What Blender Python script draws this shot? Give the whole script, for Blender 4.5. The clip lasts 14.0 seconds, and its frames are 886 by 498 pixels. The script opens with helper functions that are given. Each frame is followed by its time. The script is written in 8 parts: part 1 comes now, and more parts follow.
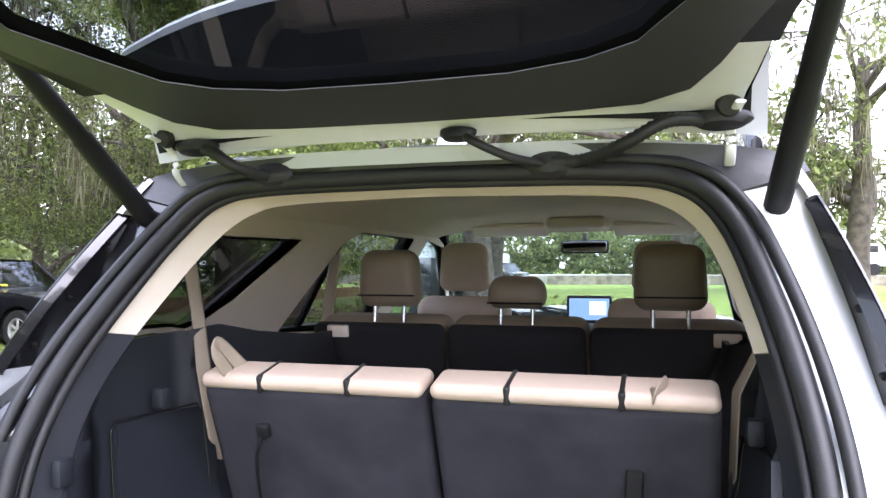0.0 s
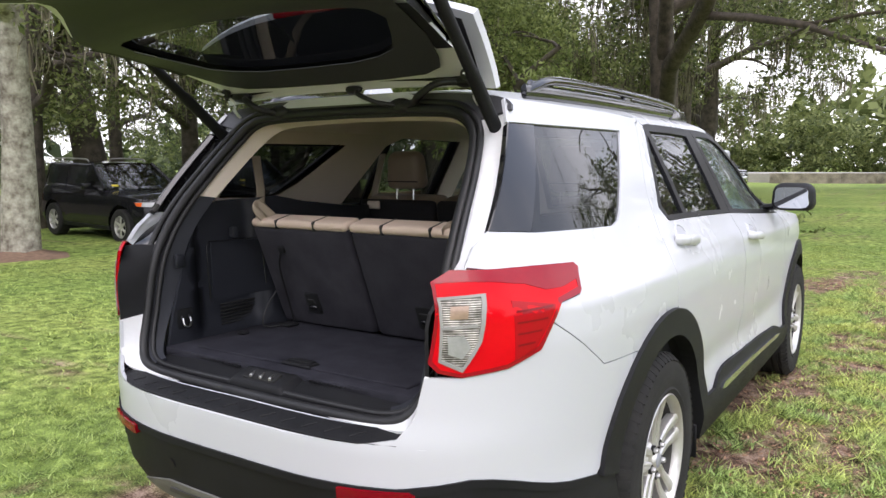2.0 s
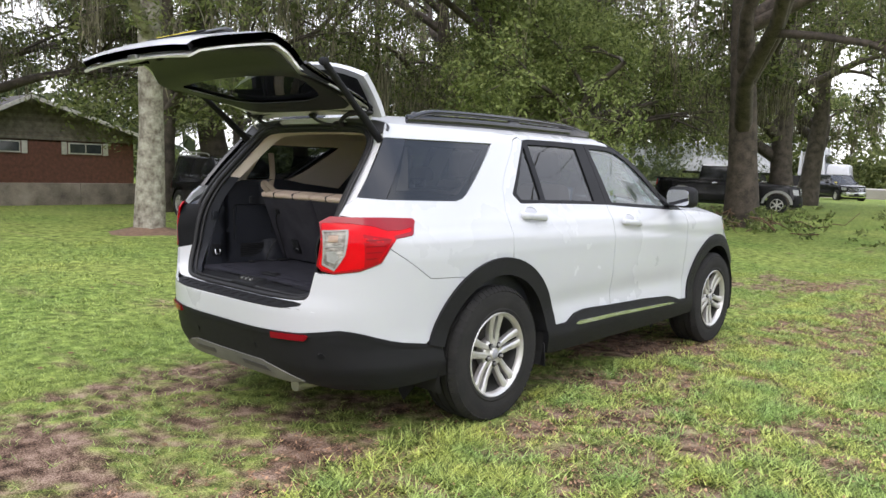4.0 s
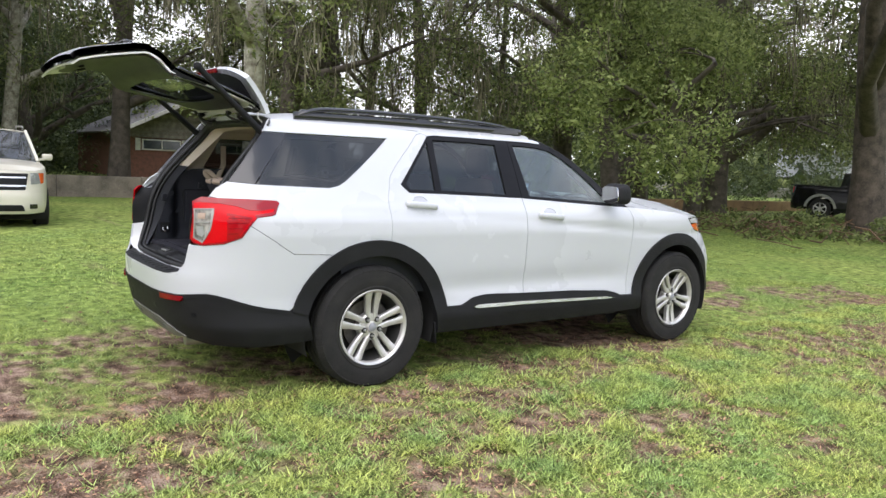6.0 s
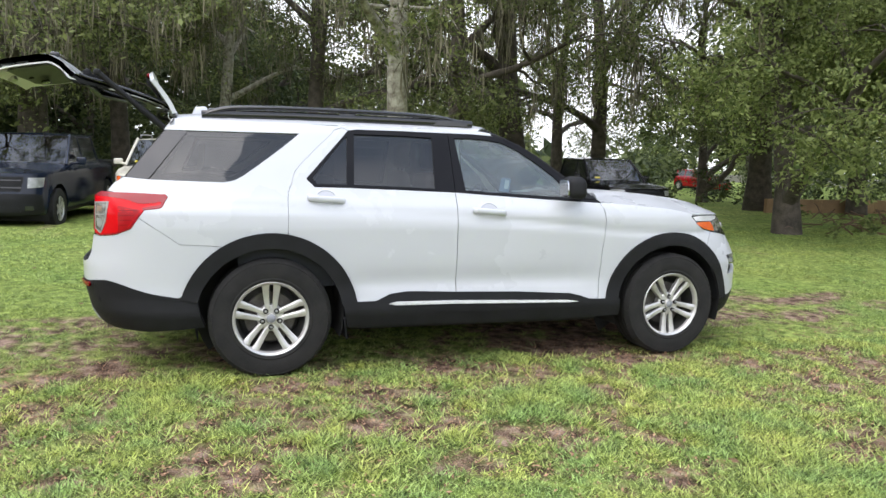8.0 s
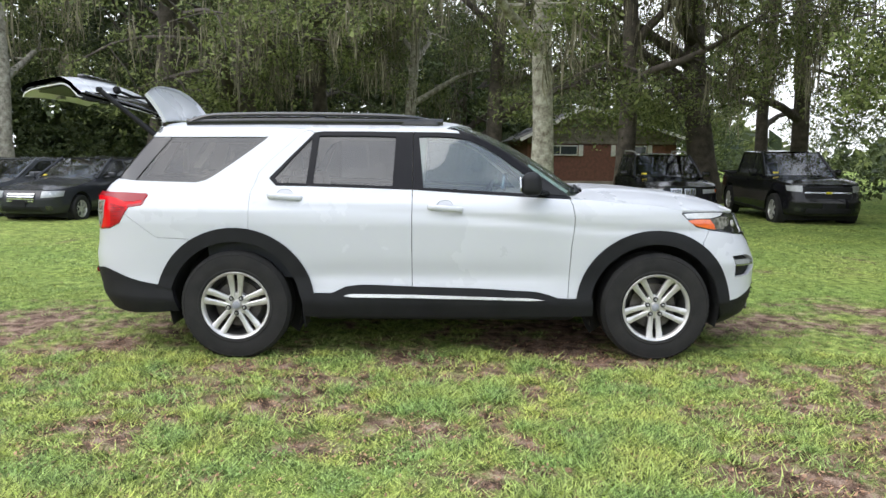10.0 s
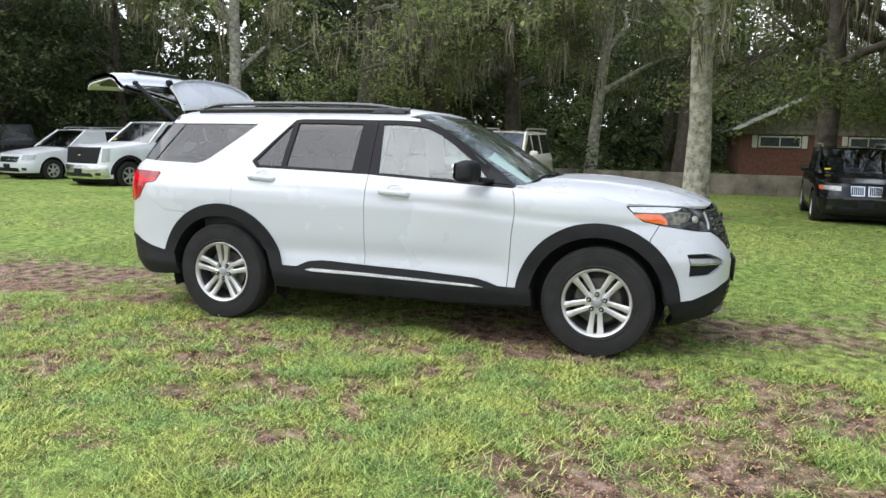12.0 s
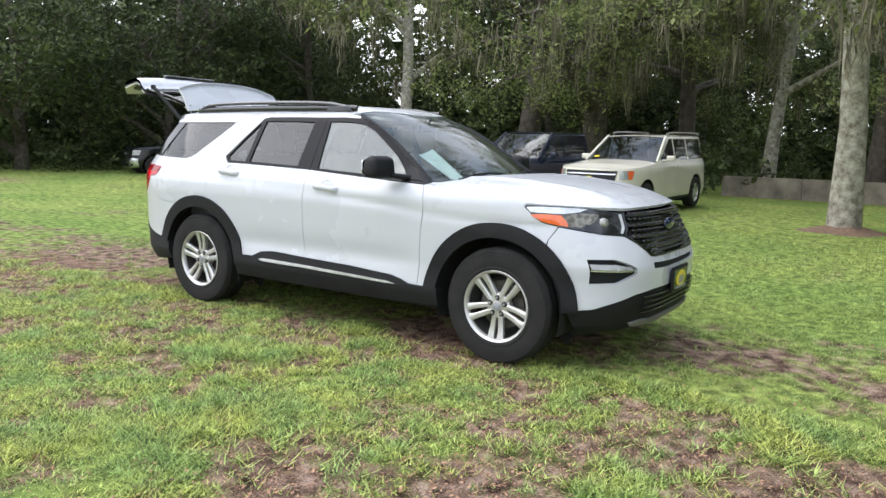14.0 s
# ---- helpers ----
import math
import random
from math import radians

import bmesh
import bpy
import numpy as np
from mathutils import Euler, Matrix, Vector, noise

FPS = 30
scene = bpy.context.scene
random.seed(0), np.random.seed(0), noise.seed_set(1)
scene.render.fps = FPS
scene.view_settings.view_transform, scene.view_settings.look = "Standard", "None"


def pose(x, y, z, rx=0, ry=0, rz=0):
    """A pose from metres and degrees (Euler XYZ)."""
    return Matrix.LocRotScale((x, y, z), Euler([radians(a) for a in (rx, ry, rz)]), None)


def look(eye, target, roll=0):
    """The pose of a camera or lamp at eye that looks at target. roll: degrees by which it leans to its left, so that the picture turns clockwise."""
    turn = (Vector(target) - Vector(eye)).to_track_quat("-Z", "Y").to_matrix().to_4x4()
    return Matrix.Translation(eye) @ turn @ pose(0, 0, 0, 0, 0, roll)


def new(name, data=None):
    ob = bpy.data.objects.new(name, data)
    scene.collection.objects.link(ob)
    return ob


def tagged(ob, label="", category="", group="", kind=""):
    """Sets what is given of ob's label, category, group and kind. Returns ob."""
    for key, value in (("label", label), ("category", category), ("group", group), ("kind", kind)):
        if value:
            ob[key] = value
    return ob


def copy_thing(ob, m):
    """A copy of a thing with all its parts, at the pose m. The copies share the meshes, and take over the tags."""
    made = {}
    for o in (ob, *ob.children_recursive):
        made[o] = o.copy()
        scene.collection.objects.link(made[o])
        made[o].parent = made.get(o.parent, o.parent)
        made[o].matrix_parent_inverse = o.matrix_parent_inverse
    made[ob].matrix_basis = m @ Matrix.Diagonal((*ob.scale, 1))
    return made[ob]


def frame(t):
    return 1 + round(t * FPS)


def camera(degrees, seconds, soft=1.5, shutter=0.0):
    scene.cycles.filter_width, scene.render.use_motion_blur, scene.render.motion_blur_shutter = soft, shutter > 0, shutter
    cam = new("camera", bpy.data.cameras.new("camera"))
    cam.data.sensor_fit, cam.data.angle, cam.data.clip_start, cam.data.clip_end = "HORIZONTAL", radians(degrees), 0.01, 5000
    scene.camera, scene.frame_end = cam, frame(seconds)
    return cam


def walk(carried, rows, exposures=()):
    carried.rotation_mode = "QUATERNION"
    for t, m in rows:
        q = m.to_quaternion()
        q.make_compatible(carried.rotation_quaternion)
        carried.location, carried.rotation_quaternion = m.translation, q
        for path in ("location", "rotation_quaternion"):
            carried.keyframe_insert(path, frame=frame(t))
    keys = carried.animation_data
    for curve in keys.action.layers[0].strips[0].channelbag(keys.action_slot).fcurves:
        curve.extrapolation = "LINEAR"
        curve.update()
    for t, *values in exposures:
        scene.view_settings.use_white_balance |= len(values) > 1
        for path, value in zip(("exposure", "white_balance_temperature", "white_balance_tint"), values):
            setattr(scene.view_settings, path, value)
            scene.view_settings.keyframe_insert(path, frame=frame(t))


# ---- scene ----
cam = camera(61.4, 14.0)
PATH = [
    (0, (0.439, -1.947, 1.47), (-0.138, -0.033, 1.521), 0.0),
    (0.5, (0.693, -2.028, 1.472), (-0.081, -0.19, 1.322), -0.3),
    (1, (0.941, -2.209, 1.459), (0.055, -0.425, 1.275), -0.4),
    (1.5, (1.301, -2.42, 1.442), (0.302, -0.7, 1.238), -0.3),
    (2, (1.74, -2.623, 1.457), (0.645, -0.964, 1.236), -0.1),
    (2.5, (2.131, -2.879, 1.449), (0.975, -1.261, 1.23), 0.4),
    (3, (2.586, -3.074, 1.437), (1.387, -1.488, 1.218), 0.9),
    (4.25, (3.77, -3.335, 1.438), (2.395, -1.887, 1.222), 2.1),
    (5.5, (4.745, -2.839, 1.44), (3.226, -1.557, 1.218), 3.0),
    (6, (4.98, -2.402, 1.427), (3.372, -1.234, 1.207), 2.7),
    (6.5, (5.281, -1.944, 1.425), (3.588, -0.902, 1.204), 2.5),
    (7, (5.501, -1.479, 1.42), (3.736, -0.566, 1.194), 2.4),
    (7.5, (5.664, -0.974, 1.427), (3.834, -0.2, 1.195), 2.1),
    (8, (5.822, -0.441, 1.436), (3.935, 0.18, 1.203), 1.7),
    (9.25, (6.13, 0.735, 1.452), (4.165, 0.985, 1.21), 1.0),
    (10.5, (6.277, 1.91, 1.472), (4.297, 1.78, 1.219), 0.4),
    (11, (6.29, 2.435, 1.478), (4.328, 2.151, 1.214), 0.7),
    (11.5, (6.245, 2.973, 1.483), (4.314, 2.534, 1.207), 1.0),
    (12, (6.166, 3.512, 1.486), (4.276, 2.924, 1.2), 1.3),
    (12.5, (6.04, 4.043, 1.483), (4.201, 3.311, 1.193), 1.5),
    (13, (5.808, 4.537, 1.471), (4.029, 3.67, 1.181), 1.6),
    (13.5, (5.549, 5.038, 1.473), (3.832, 4.052, 1.186), 1.6),
    (14, (5.22, 5.422, 1.461), (3.571, 4.326, 1.179), 1.5),
]
walk(cam, [(t, look(eye, target, roll)) for t, eye, target, roll in PATH],
     [(0, 2.25, 6000, 22), (0.5, 2.33, 6050, 21), (1.0, 1.87, 6250, 20), (1.5, 1.12, 6450, 18), (2.0, 0.76, 6550, 18), (3.0, 0.6, 6600, 16), (5.5, 0.65, 6550, 15), (8.2, 0.64, 6450, 13), (10.5, 0.62, 6400, 11), (12.0, 0.64, 6400, 11), (14.0, 0.68, 6400, 12)])

# ---- world, sun ----
SUN_EL, SUN_AZ = radians(58), radians(150)
world = bpy.data.worlds.new("world")
scene.world = world
world.use_nodes = True
wt = world.node_tree
wn = wt.nodes
wbg = wn["Background"]
sky = wn.new("ShaderNodeTexSky")
sky.sky_type, sky.sun_disc = "NISHITA", False
sky.sun_elevation, sky.sun_rotation = SUN_EL, SUN_AZ
sky.air_density, sky.dust_density, sky.ozone_density = 1.0, 4.0, 1.0
# broken overcast: pale cloud over the blue, by direction
wtc = wn.new("ShaderNodeTexCoord")
wno = wn.new("ShaderNodeTexNoise")
wno.inputs["Scale"].default_value, wno.inputs["Detail"].default_value = 2.6, 6.0
wra = wn.new("ShaderNodeValToRGB")
wra.color_ramp.elements[0].position, wra.color_ramp.elements[0].color = 0.40, (4.6, 5.7, 7.6, 1)
wra.color_ramp.elements[1].position, wra.color_ramp.elements[1].color = 0.58, (12.2, 12.9, 14.0, 1)
wmix = wn.new("ShaderNodeMixRGB")
wmix.inputs[0].default_value = 0.8
wt.links.new(wtc.outputs["Generated"], wno.inputs["Vector"])
wt.links.new(wno.outputs["Fac"], wra.inputs["Fac"])
wt.links.new(sky.outputs[0], wmix.inputs[1])
wt.links.new(wra.outputs[0], wmix.inputs[2])
# haze whitens the sky towards the horizon
wsep = wn.new("ShaderNodeSeparateXYZ")
whz = wn.new("ShaderNodeMapRange")
whz.inputs["From Min"].default_value, whz.inputs["From Max"].default_value = 0.60, 0.12
whz.inputs["To Min"].default_value, whz.inputs["To Max"].default_value = 0.0, 0.85
whaze = wn.new("ShaderNodeMixRGB")
whaze.inputs[2].default_value = (9.4, 9.6, 9.7, 1)
wt.links.new(wtc.outputs["Generated"], wsep.inputs[0])
wt.links.new(wsep.outputs["Z"], whz.inputs["Value"])
wt.links.new(whz.outputs[0], whaze.inputs[0])
wt.links.new(wmix.outputs[0], whaze.inputs[1])
wt.links.new(whaze.outputs[0], wbg.inputs["Color"])
wbg.inputs["Strength"].default_value = 0.13

sun_data = bpy.data.lights.new("sun", "SUN")
sun_data.energy, sun_data.angle, sun_data.color = 1.3, radians(66), (1.0, 0.97, 0.92)
sun = new("sun", sun_data)
sun.matrix_world = look((30 * math.sin(SUN_AZ) * math.cos(SUN_EL), 30 * math.cos(SUN_AZ) * math.cos(SUN_EL), 30 * math.sin(SUN_EL)), (0, 0, 0))


# ---- materials ----
def nodes_of(name):
    m = bpy.data.materials.new(name)
    m.use_nodes = True
    t = m.node_tree
    return m, t, t.nodes["Principled BSDF"]


def mat(name, c1, c2=None, rough=0.5, metal=0.0, scale=8.0, grain=120.0, bump=0.0, coat=0.0, spec=0.5, rvar=0.08, detail=6.0, obj_random=0.0, emit=None):
    """Two scales of colour noise, roughness variation and a fine bump, in object metres."""
    m, t, b = nodes_of(name)
    c2 = c2 or tuple(x * 0.82 for x in c1)
    tc = t.nodes.new("ShaderNodeTexCoord")
    n1 = t.nodes.new("ShaderNodeTexNoise")
    n1.inputs["Scale"].default_value, n1.inputs["Detail"].default_value = scale, detail
    n2 = t.nodes.new("ShaderNodeTexNoise")
    n2.inputs["Scale"].default_value, n2.inputs["Detail"].default_value = grain, 3.0
    add = t.nodes.new("ShaderNodeMath")
    add.operation = "MULTIPLY_ADD"
    add.inputs[1].default_value = 0.45
    ramp = t.nodes.new("ShaderNodeMixRGB")
    ramp.inputs[1].default_value, ramp.inputs[2].default_value = (*c2, 1), (*c1, 1)
    mr = t.nodes.new("ShaderNodeMapRange")
    mr.inputs["From Min"].default_value, mr.inputs["From Max"].default_value = 0.5, 0.95
    t.links.new(tc.outputs["Object"], n1.inputs["Vector"])
    t.links.new(tc.outputs["Object"], n2.inputs["Vector"])
    t.links.new(n2.outputs["Fac"], add.inputs[0])
    t.links.new(n1.outputs["Fac"], add.inputs[2])
    t.links.new(add.outputs[0], mr.inputs["Value"])
    t.links.new(mr.outputs[0], ramp.inputs[0])
    last = ramp.outputs[0]
    if obj_random:
        oi = t.nodes.new("ShaderNodeObjectInfo")
        hs = t.nodes.new("ShaderNodeHueSaturation")
        rr = t.nodes.new("ShaderNodeMapRange")
        rr.inputs["To Min"].default_value, rr.inputs["To Max"].default_value = 1 - obj_random, 1 + obj_random
        t.links.new(oi.outputs["Random"], rr.inputs["Value"])
        t.links.new(rr.outputs[0], hs.inputs["Value"])
        t.links.new(last, hs.inputs["Color"])
        last = hs.outputs[0]
    t.links.new(last, b.inputs["Base Color"])
    rm = t.nodes.new("ShaderNodeMapRange")
    rm.inputs["To Min"].default_value, rm.inputs["To Max"].default_value = max(0.02, rough - rvar), min(1, rough + rvar)
    t.links.new(n1.outputs["Fac"], rm.inputs["Value"])
    t.links.new(rm.outputs[0], b.inputs["Roughness"])
    b.inputs["Metallic"].default_value = metal
    b.inputs["Coat Weight"].default_value = coat
    b.inputs["Coat Roughness"].default_value = 0.04
    b.inputs["Specular IOR Level"].default_value = spec
    if bump:
        bp = t.nodes.new("ShaderNodeBump")
        bp.inputs["Strength"].default_value, bp.inputs["Distance"].default_value = bump, 0.004
        t.links.new(n2.outputs["Fac"], bp.inputs["Height"])
        t.links.new(bp.outputs[0], b.inputs["Normal"])
    if emit:
        b.inputs["Emission Color"].default_value = (*emit[0], 1)
        b.inputs["Emission Strength"].default_value = emit[1]
    return m


def glass(name, tint, base=0.05, gain=0.95, sky_veil=0.0):
    """A thin pane: a clear sheet that takes the tint, with a mirror-like gloss that grows towards grazing sight."""
    m, t, b = nodes_of(name)
    t.nodes.remove(b)
    tr, gl, mx, lw = (t.nodes.new(k) for k in ("ShaderNodeBsdfTransparent", "ShaderNodeBsdfGlossy", "ShaderNodeMixShader", "ShaderNodeLayerWeight"))
    tr.inputs[0].default_value = (*tint, 1)
    gl.inputs["Roughness"].default_value = 0.01
    lw.inputs["Blend"].default_value = 0.5
    pw, ma = t.nodes.new("ShaderNodeMath"), t.nodes.new("ShaderNodeMath")
    pw.operation, ma.operation = "POWER", "MULTIPLY_ADD"
    pw.inputs[1].default_value = 4.0
    ma.inputs[1].default_value, ma.inputs[2].default_value = gain - base, base
    t.links.new(lw.outputs["Facing"], pw.inputs[0])
    t.links.new(pw.outputs[0], ma.inputs[0])
    t.links.new(ma.outputs[0], mx.inputs[0])
    t.links.new(tr.outputs[0], mx.inputs[1])
    t.links.new(gl.outputs[0], mx.inputs[2])
    last = mx
    if sky_veil:
        # a patchy pale diffuse layer: sky sheen and fogging put into the pane's colour
        df, m2, tc, n1, mr = (t.nodes.new(k) for k in ("ShaderNodeBsdfDiffuse", "ShaderNodeMixShader", "ShaderNodeTexCoord", "ShaderNodeTexNoise", "ShaderNodeMapRange"))
        df.inputs[0].default_value = (0.62, 0.75, 0.74, 1)
        n1.inputs["Scale"].default_value, n1.inputs["Detail"].default_value = 3.0, 4.0
        mr.inputs["From Min"].default_value, mr.inputs["From Max"].default_value = 0.3, 0.7
        mr.inputs["To Min"].default_value, mr.inputs["To Max"].default_value = sky_veil * 0.6, sky_veil * 1.2
        t.links.new(tc.outputs["Object"], n1.inputs["Vector"])
        t.links.new(n1.outputs["Fac"], mr.inputs["Value"])
        t.links.new(mr.outputs[0], m2.inputs[0])
        t.links.new(mx.outputs[0], m2.inputs[1])
        t.links.new(df.outputs[0], m2.inputs[2])
        last = m2
    t.links.new(last.outputs[0], t.nodes["Material Output"].inputs["Surface"])
    return m


def fluted(name, c1, c2):
    """Clear lens with fine level flutes over a bright bowl."""
    m, t, b = nodes_of(name)
    tc = t.nodes.new("ShaderNodeTexCoord")
    wv = t.nodes.new("ShaderNodeTexWave")
    wv.bands_direction = "Z"
    wv.inputs["Scale"].default_value, wv.inputs["Distortion"].default_value = 52.0, 0.4
    nz = t.nodes.new("ShaderNodeTexNoise")
    nz.inputs["Scale"].default_value, nz.inputs["Detail"].default_value = 34.0, 3.0
    t.links.new(tc.outputs["Object"], wv.inputs["Vector"])
    t.links.new(tc.outputs["Object"], nz.inputs["Vector"])
    cr = t.nodes.new("ShaderNodeValToRGB")
    for e, p, c in zip(cr.color_ramp.elements, (0.38, 0.66), (c1, c2)):
        e.position, e.color = p, (*c, 1)
    t.links.new(nz.outputs["Fac"], cr.inputs["Fac"])
    bp = t.nodes.new("ShaderNodeBump")
    bp.inputs["Strength"].default_value, bp.inputs["Distance"].default_value = 0.5, 0.003
    t.links.new(wv.outputs["Fac"], bp.inputs["Height"])
    t.links.new(bp.outputs[0], b.inputs["Normal"])
    t.links.new(cr.outputs[0], b.inputs["Base Color"])
    b.inputs["Roughness"].default_value, b.inputs["Metallic"].default_value = 0.14, 0.35
    b.inputs["Coat Weight"].default_value = 0.4
    return m


def leafy(name, c1, c2, translucent=0.35, rough=0.6, patch=None):
    """Leaves: islands differ in tone; some light passes through. patch: two tints and the scale of their patches."""
    m, t, b = nodes_of(name)
    g = t.nodes.new("ShaderNodeNewGeometry")
    oi = t.nodes.new("ShaderNodeObjectInfo")
    mx = t.nodes.new("ShaderNodeMixRGB")
    mx.inputs[1].default_value, mx.inputs[2].default_value = (*c1, 1), (*c2, 1)
    t.links.new(g.outputs["Random Per Island"], mx.inputs[0])
    hs = t.nodes.new("ShaderNodeHueSaturation")
    rr = t.nodes.new("ShaderNodeMapRange")
    rr.inputs["To Min"].default_value, rr.inputs["To Max"].default_value = 0.8, 1.2
    t.links.new(oi.outputs["Random"], rr.inputs["Value"])
    t.links.new(rr.outputs[0], hs.inputs["Value"])
    t.links.new(mx.outputs[0], hs.inputs["Color"])
    if patch:
        tc = t.nodes.new("ShaderNodeTexCoord")
        nz = t.nodes.new("ShaderNodeTexNoise")
        nz.inputs["Scale"].default_value, nz.inputs["Detail"].default_value = patch[2], 4.0
        t.links.new(tc.outputs["Object"], nz.inputs["Vector"])
        cr = t.nodes.new("ShaderNodeValToRGB")
        for e, p, c in zip(cr.color_ramp.elements, (0.36, 0.64), patch):
            e.position, e.color = p, (*c, 1)
        t.links.new(nz.outputs["Fac"], cr.inputs["Fac"])
        mt = t.nodes.new("ShaderNodeMixRGB")
        mt.blend_type = "MULTIPLY"
        mt.inputs[0].default_value = 1.0
        t.links.new(mx.outputs[0], mt.inputs[1])
        t.links.new(cr.outputs[0], mt.inputs[2])
        t.links.new(mt.outputs[0], hs.inputs["Color"])
    t.links.new(hs.outputs[0], b.inputs["Base Color"])
    b.inputs["Roughness"].default_value = rough
    b.inputs["Specular IOR Level"].default_value = 0.3
    tl = t.nodes.new("ShaderNodeBsdfTranslucent")
    t.links.new(hs.outputs[0], tl.inputs["Color"])
    ms = t.nodes.new("ShaderNodeMixShader")
    ms.inputs[0].default_value = translucent
    out = t.nodes["Material Output"]
    t.links.new(b.outputs[0], ms.inputs[1])
    t.links.new(tl.outputs[0], ms.inputs[2])
    t.links.new(ms.outputs[0], out.inputs["Surface"])
    return m


PAINT_WHITE = mat("white paint", (0.555, 0.57, 0.60), (0.535, 0.55, 0.58), 0.28, 0, 1.5, 400, 0, 0.4, rvar=0.04)
JAMB_WHITE = mat("white jamb paint", (0.80, 0.81, 0.82), (0.74, 0.75, 0.76), 0.35, 0, 3, 60, 0.02, 0.3)
CUP_SHADE = mat("white paint with cup shade", (0.46, 0.47, 0.50), (0.42, 0.43, 0.46), 0.35, 0, 3, 60, 0.02, 0.2)
BLACK_PLASTIC = mat("black plastic", (0.014, 0.0145, 0.016), (0.008, 0.008, 0.0095), 0.58, 0, 6, 700, 0.25, spec=0.24)
BLACK_GLOSS = mat("black gloss", (0.012, 0.012, 0.014), (0.008, 0.008, 0.009), 0.12, 0, 4, 90, 0, 0.5)
BLACK_TRIM = mat("window trim", (0.012, 0.012, 0.014), (0.008, 0.008, 0.010), 0.3, 0, 4, 200, spec=0.12)
DARK_INNER = mat("dark underside", (0.012, 0.012, 0.012), (0.006, 0.006, 0.006), 0.85)
CHANNEL_GREY = mat("dark grey primer", (0.06, 0.06, 0.065), (0.035, 0.035, 0.04), 0.4, 0, 12, 80, 0.1)
RUBBER = mat("rubber seal", (0.018, 0.018, 0.019), (0.01, 0.01, 0.011), 0.5, 0, 10, 300, 0.1)
TYRE = mat("tyre rubber", (0.027, 0.026, 0.0245), (0.013, 0.013, 0.013), 0.85, 0, 9, 160, 0.3, spec=0.3)
ALLOY = mat("silver alloy", (0.66, 0.65, 0.63), (0.50, 0.49, 0.475), 0.36, 0.6, 10, 220, 0.02)
# alloy darkened: the shade behind the spokes is put into the barrel's colour
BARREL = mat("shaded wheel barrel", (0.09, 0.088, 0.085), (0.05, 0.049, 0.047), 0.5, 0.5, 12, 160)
DISC = mat("brake disc", (0.16, 0.15, 0.14), (0.08, 0.07, 0.065), 0.5, 0.7, 30, 200)
CHROME = mat("chrome", (0.72, 0.73, 0.75), (0.62, 0.63, 0.65), 0.24, 1.0, 8, 90)
STEEL = mat("steel", (0.5, 0.5, 0.5), (0.35, 0.35, 0.35), 0.35, 0.9, 20, 200)
SILVER_PLASTIC = mat("silver plastic", (0.36, 0.36, 0.34), (0.28, 0.28, 0.27), 0.5, 0.3, 9, 300, 0.05)
GREY_SKID = mat("dull silver plastic", (0.20, 0.20, 0.185), (0.14, 0.14, 0.13), 0.5, 0.2, 9, 300, 0.05)
RED_LENS = mat("red lens", (0.66, 0.002, 0.008), (0.56, 0.002, 0.006), 0.05, 0, 5, 60, 0, 0.0, spec=0.22)
RED_SIDE = mat("ribbed red lens", (0.40, 0.003, 0.009), (0.33, 0.002, 0.007), 0.12, 0, 5, 60, 0, 0.1, spec=0.25)
RED_DEEP = mat("dark red lens", (0.22, 0.002, 0.008), (0.17, 0.002, 0.006), 0.1, 0, 5, 60, 0, 0.15, spec=0.3)
CLEAR_LENS = mat("clear lens", (0.46, 0.45, 0.41), (0.22, 0.22, 0.20), 0.1, 0.35, 60, 240, 0.25, 1.0)
LENS_GREY = fluted("fluted clear lens", (0.10, 0.095, 0.08), (0.36, 0.345, 0.31))
BULB_WARM = mat("warm bulb bowl", (0.46, 0.33, 0.25), (0.34, 0.24, 0.18), 0.15, 0.3, 30, 90, 0.1, 0.5)
RED_BAND = mat("glossy upper red lens", (0.30, 0.002, 0.010), (0.25, 0.002, 0.008), 0.05, 0, 5, 60, 0, 0.1, spec=0.45)
FOG_SILVER = mat("fog lamp silver", (0.42, 0.43, 0.43), (0.30, 0.31, 0.31), 0.25, 0.3, 14, 120, 0.05, 0.3)
LAMP_BRIGHT = mat("bright lamp lens", (0.78, 0.79, 0.80), (0.55, 0.56, 0.57), 0.12, 0.25, 30, 90, 0.05, 0.6)
AMBER_LENS = mat("amber lens", (0.85, 0.16, 0.03), (0.75, 0.11, 0.02), 0.1, 0, 20, 90, 0, 1.0)
SMOKE = mat("smoked lamp", (0.035, 0.038, 0.042), (0.015, 0.015, 0.018), 0.1, 0.2, 30, 100, 0.05, 1.0)
GLASS_CLEAR = glass("clear glass", (0.70, 0.82, 0.79), 0.09, sky_veil=0.028)
GLASS_TINT = glass("privacy glass", (0.12, 0.13, 0.135), 0.075, sky_veil=0.006)
GLASS_REAR = glass("rear window glass", (0.36, 0.385, 0.40), 0.04, 0.5)
GLASS_DOOR = glass("light tinted glass", (0.40, 0.52, 0.51), 0.13, sky_veil=0.075)
MIRROR = mat("mirror", (0.56, 0.58, 0.61), (0.55, 0.57, 0.60), 0.02, 1.0, rvar=0.0)
BEIGE = mat("beige vinyl", (0.60, 0.475, 0.385), (0.54, 0.425, 0.34), 0.5, 0, 6, 260, 0.12)
BEIGE_TRIM = mat("beige trim", (0.80, 0.705, 0.60), (0.75, 0.66, 0.555), 0.55, 0, 4, 420, 0.1)
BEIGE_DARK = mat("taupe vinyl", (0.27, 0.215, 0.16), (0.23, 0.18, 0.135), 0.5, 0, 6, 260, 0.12)
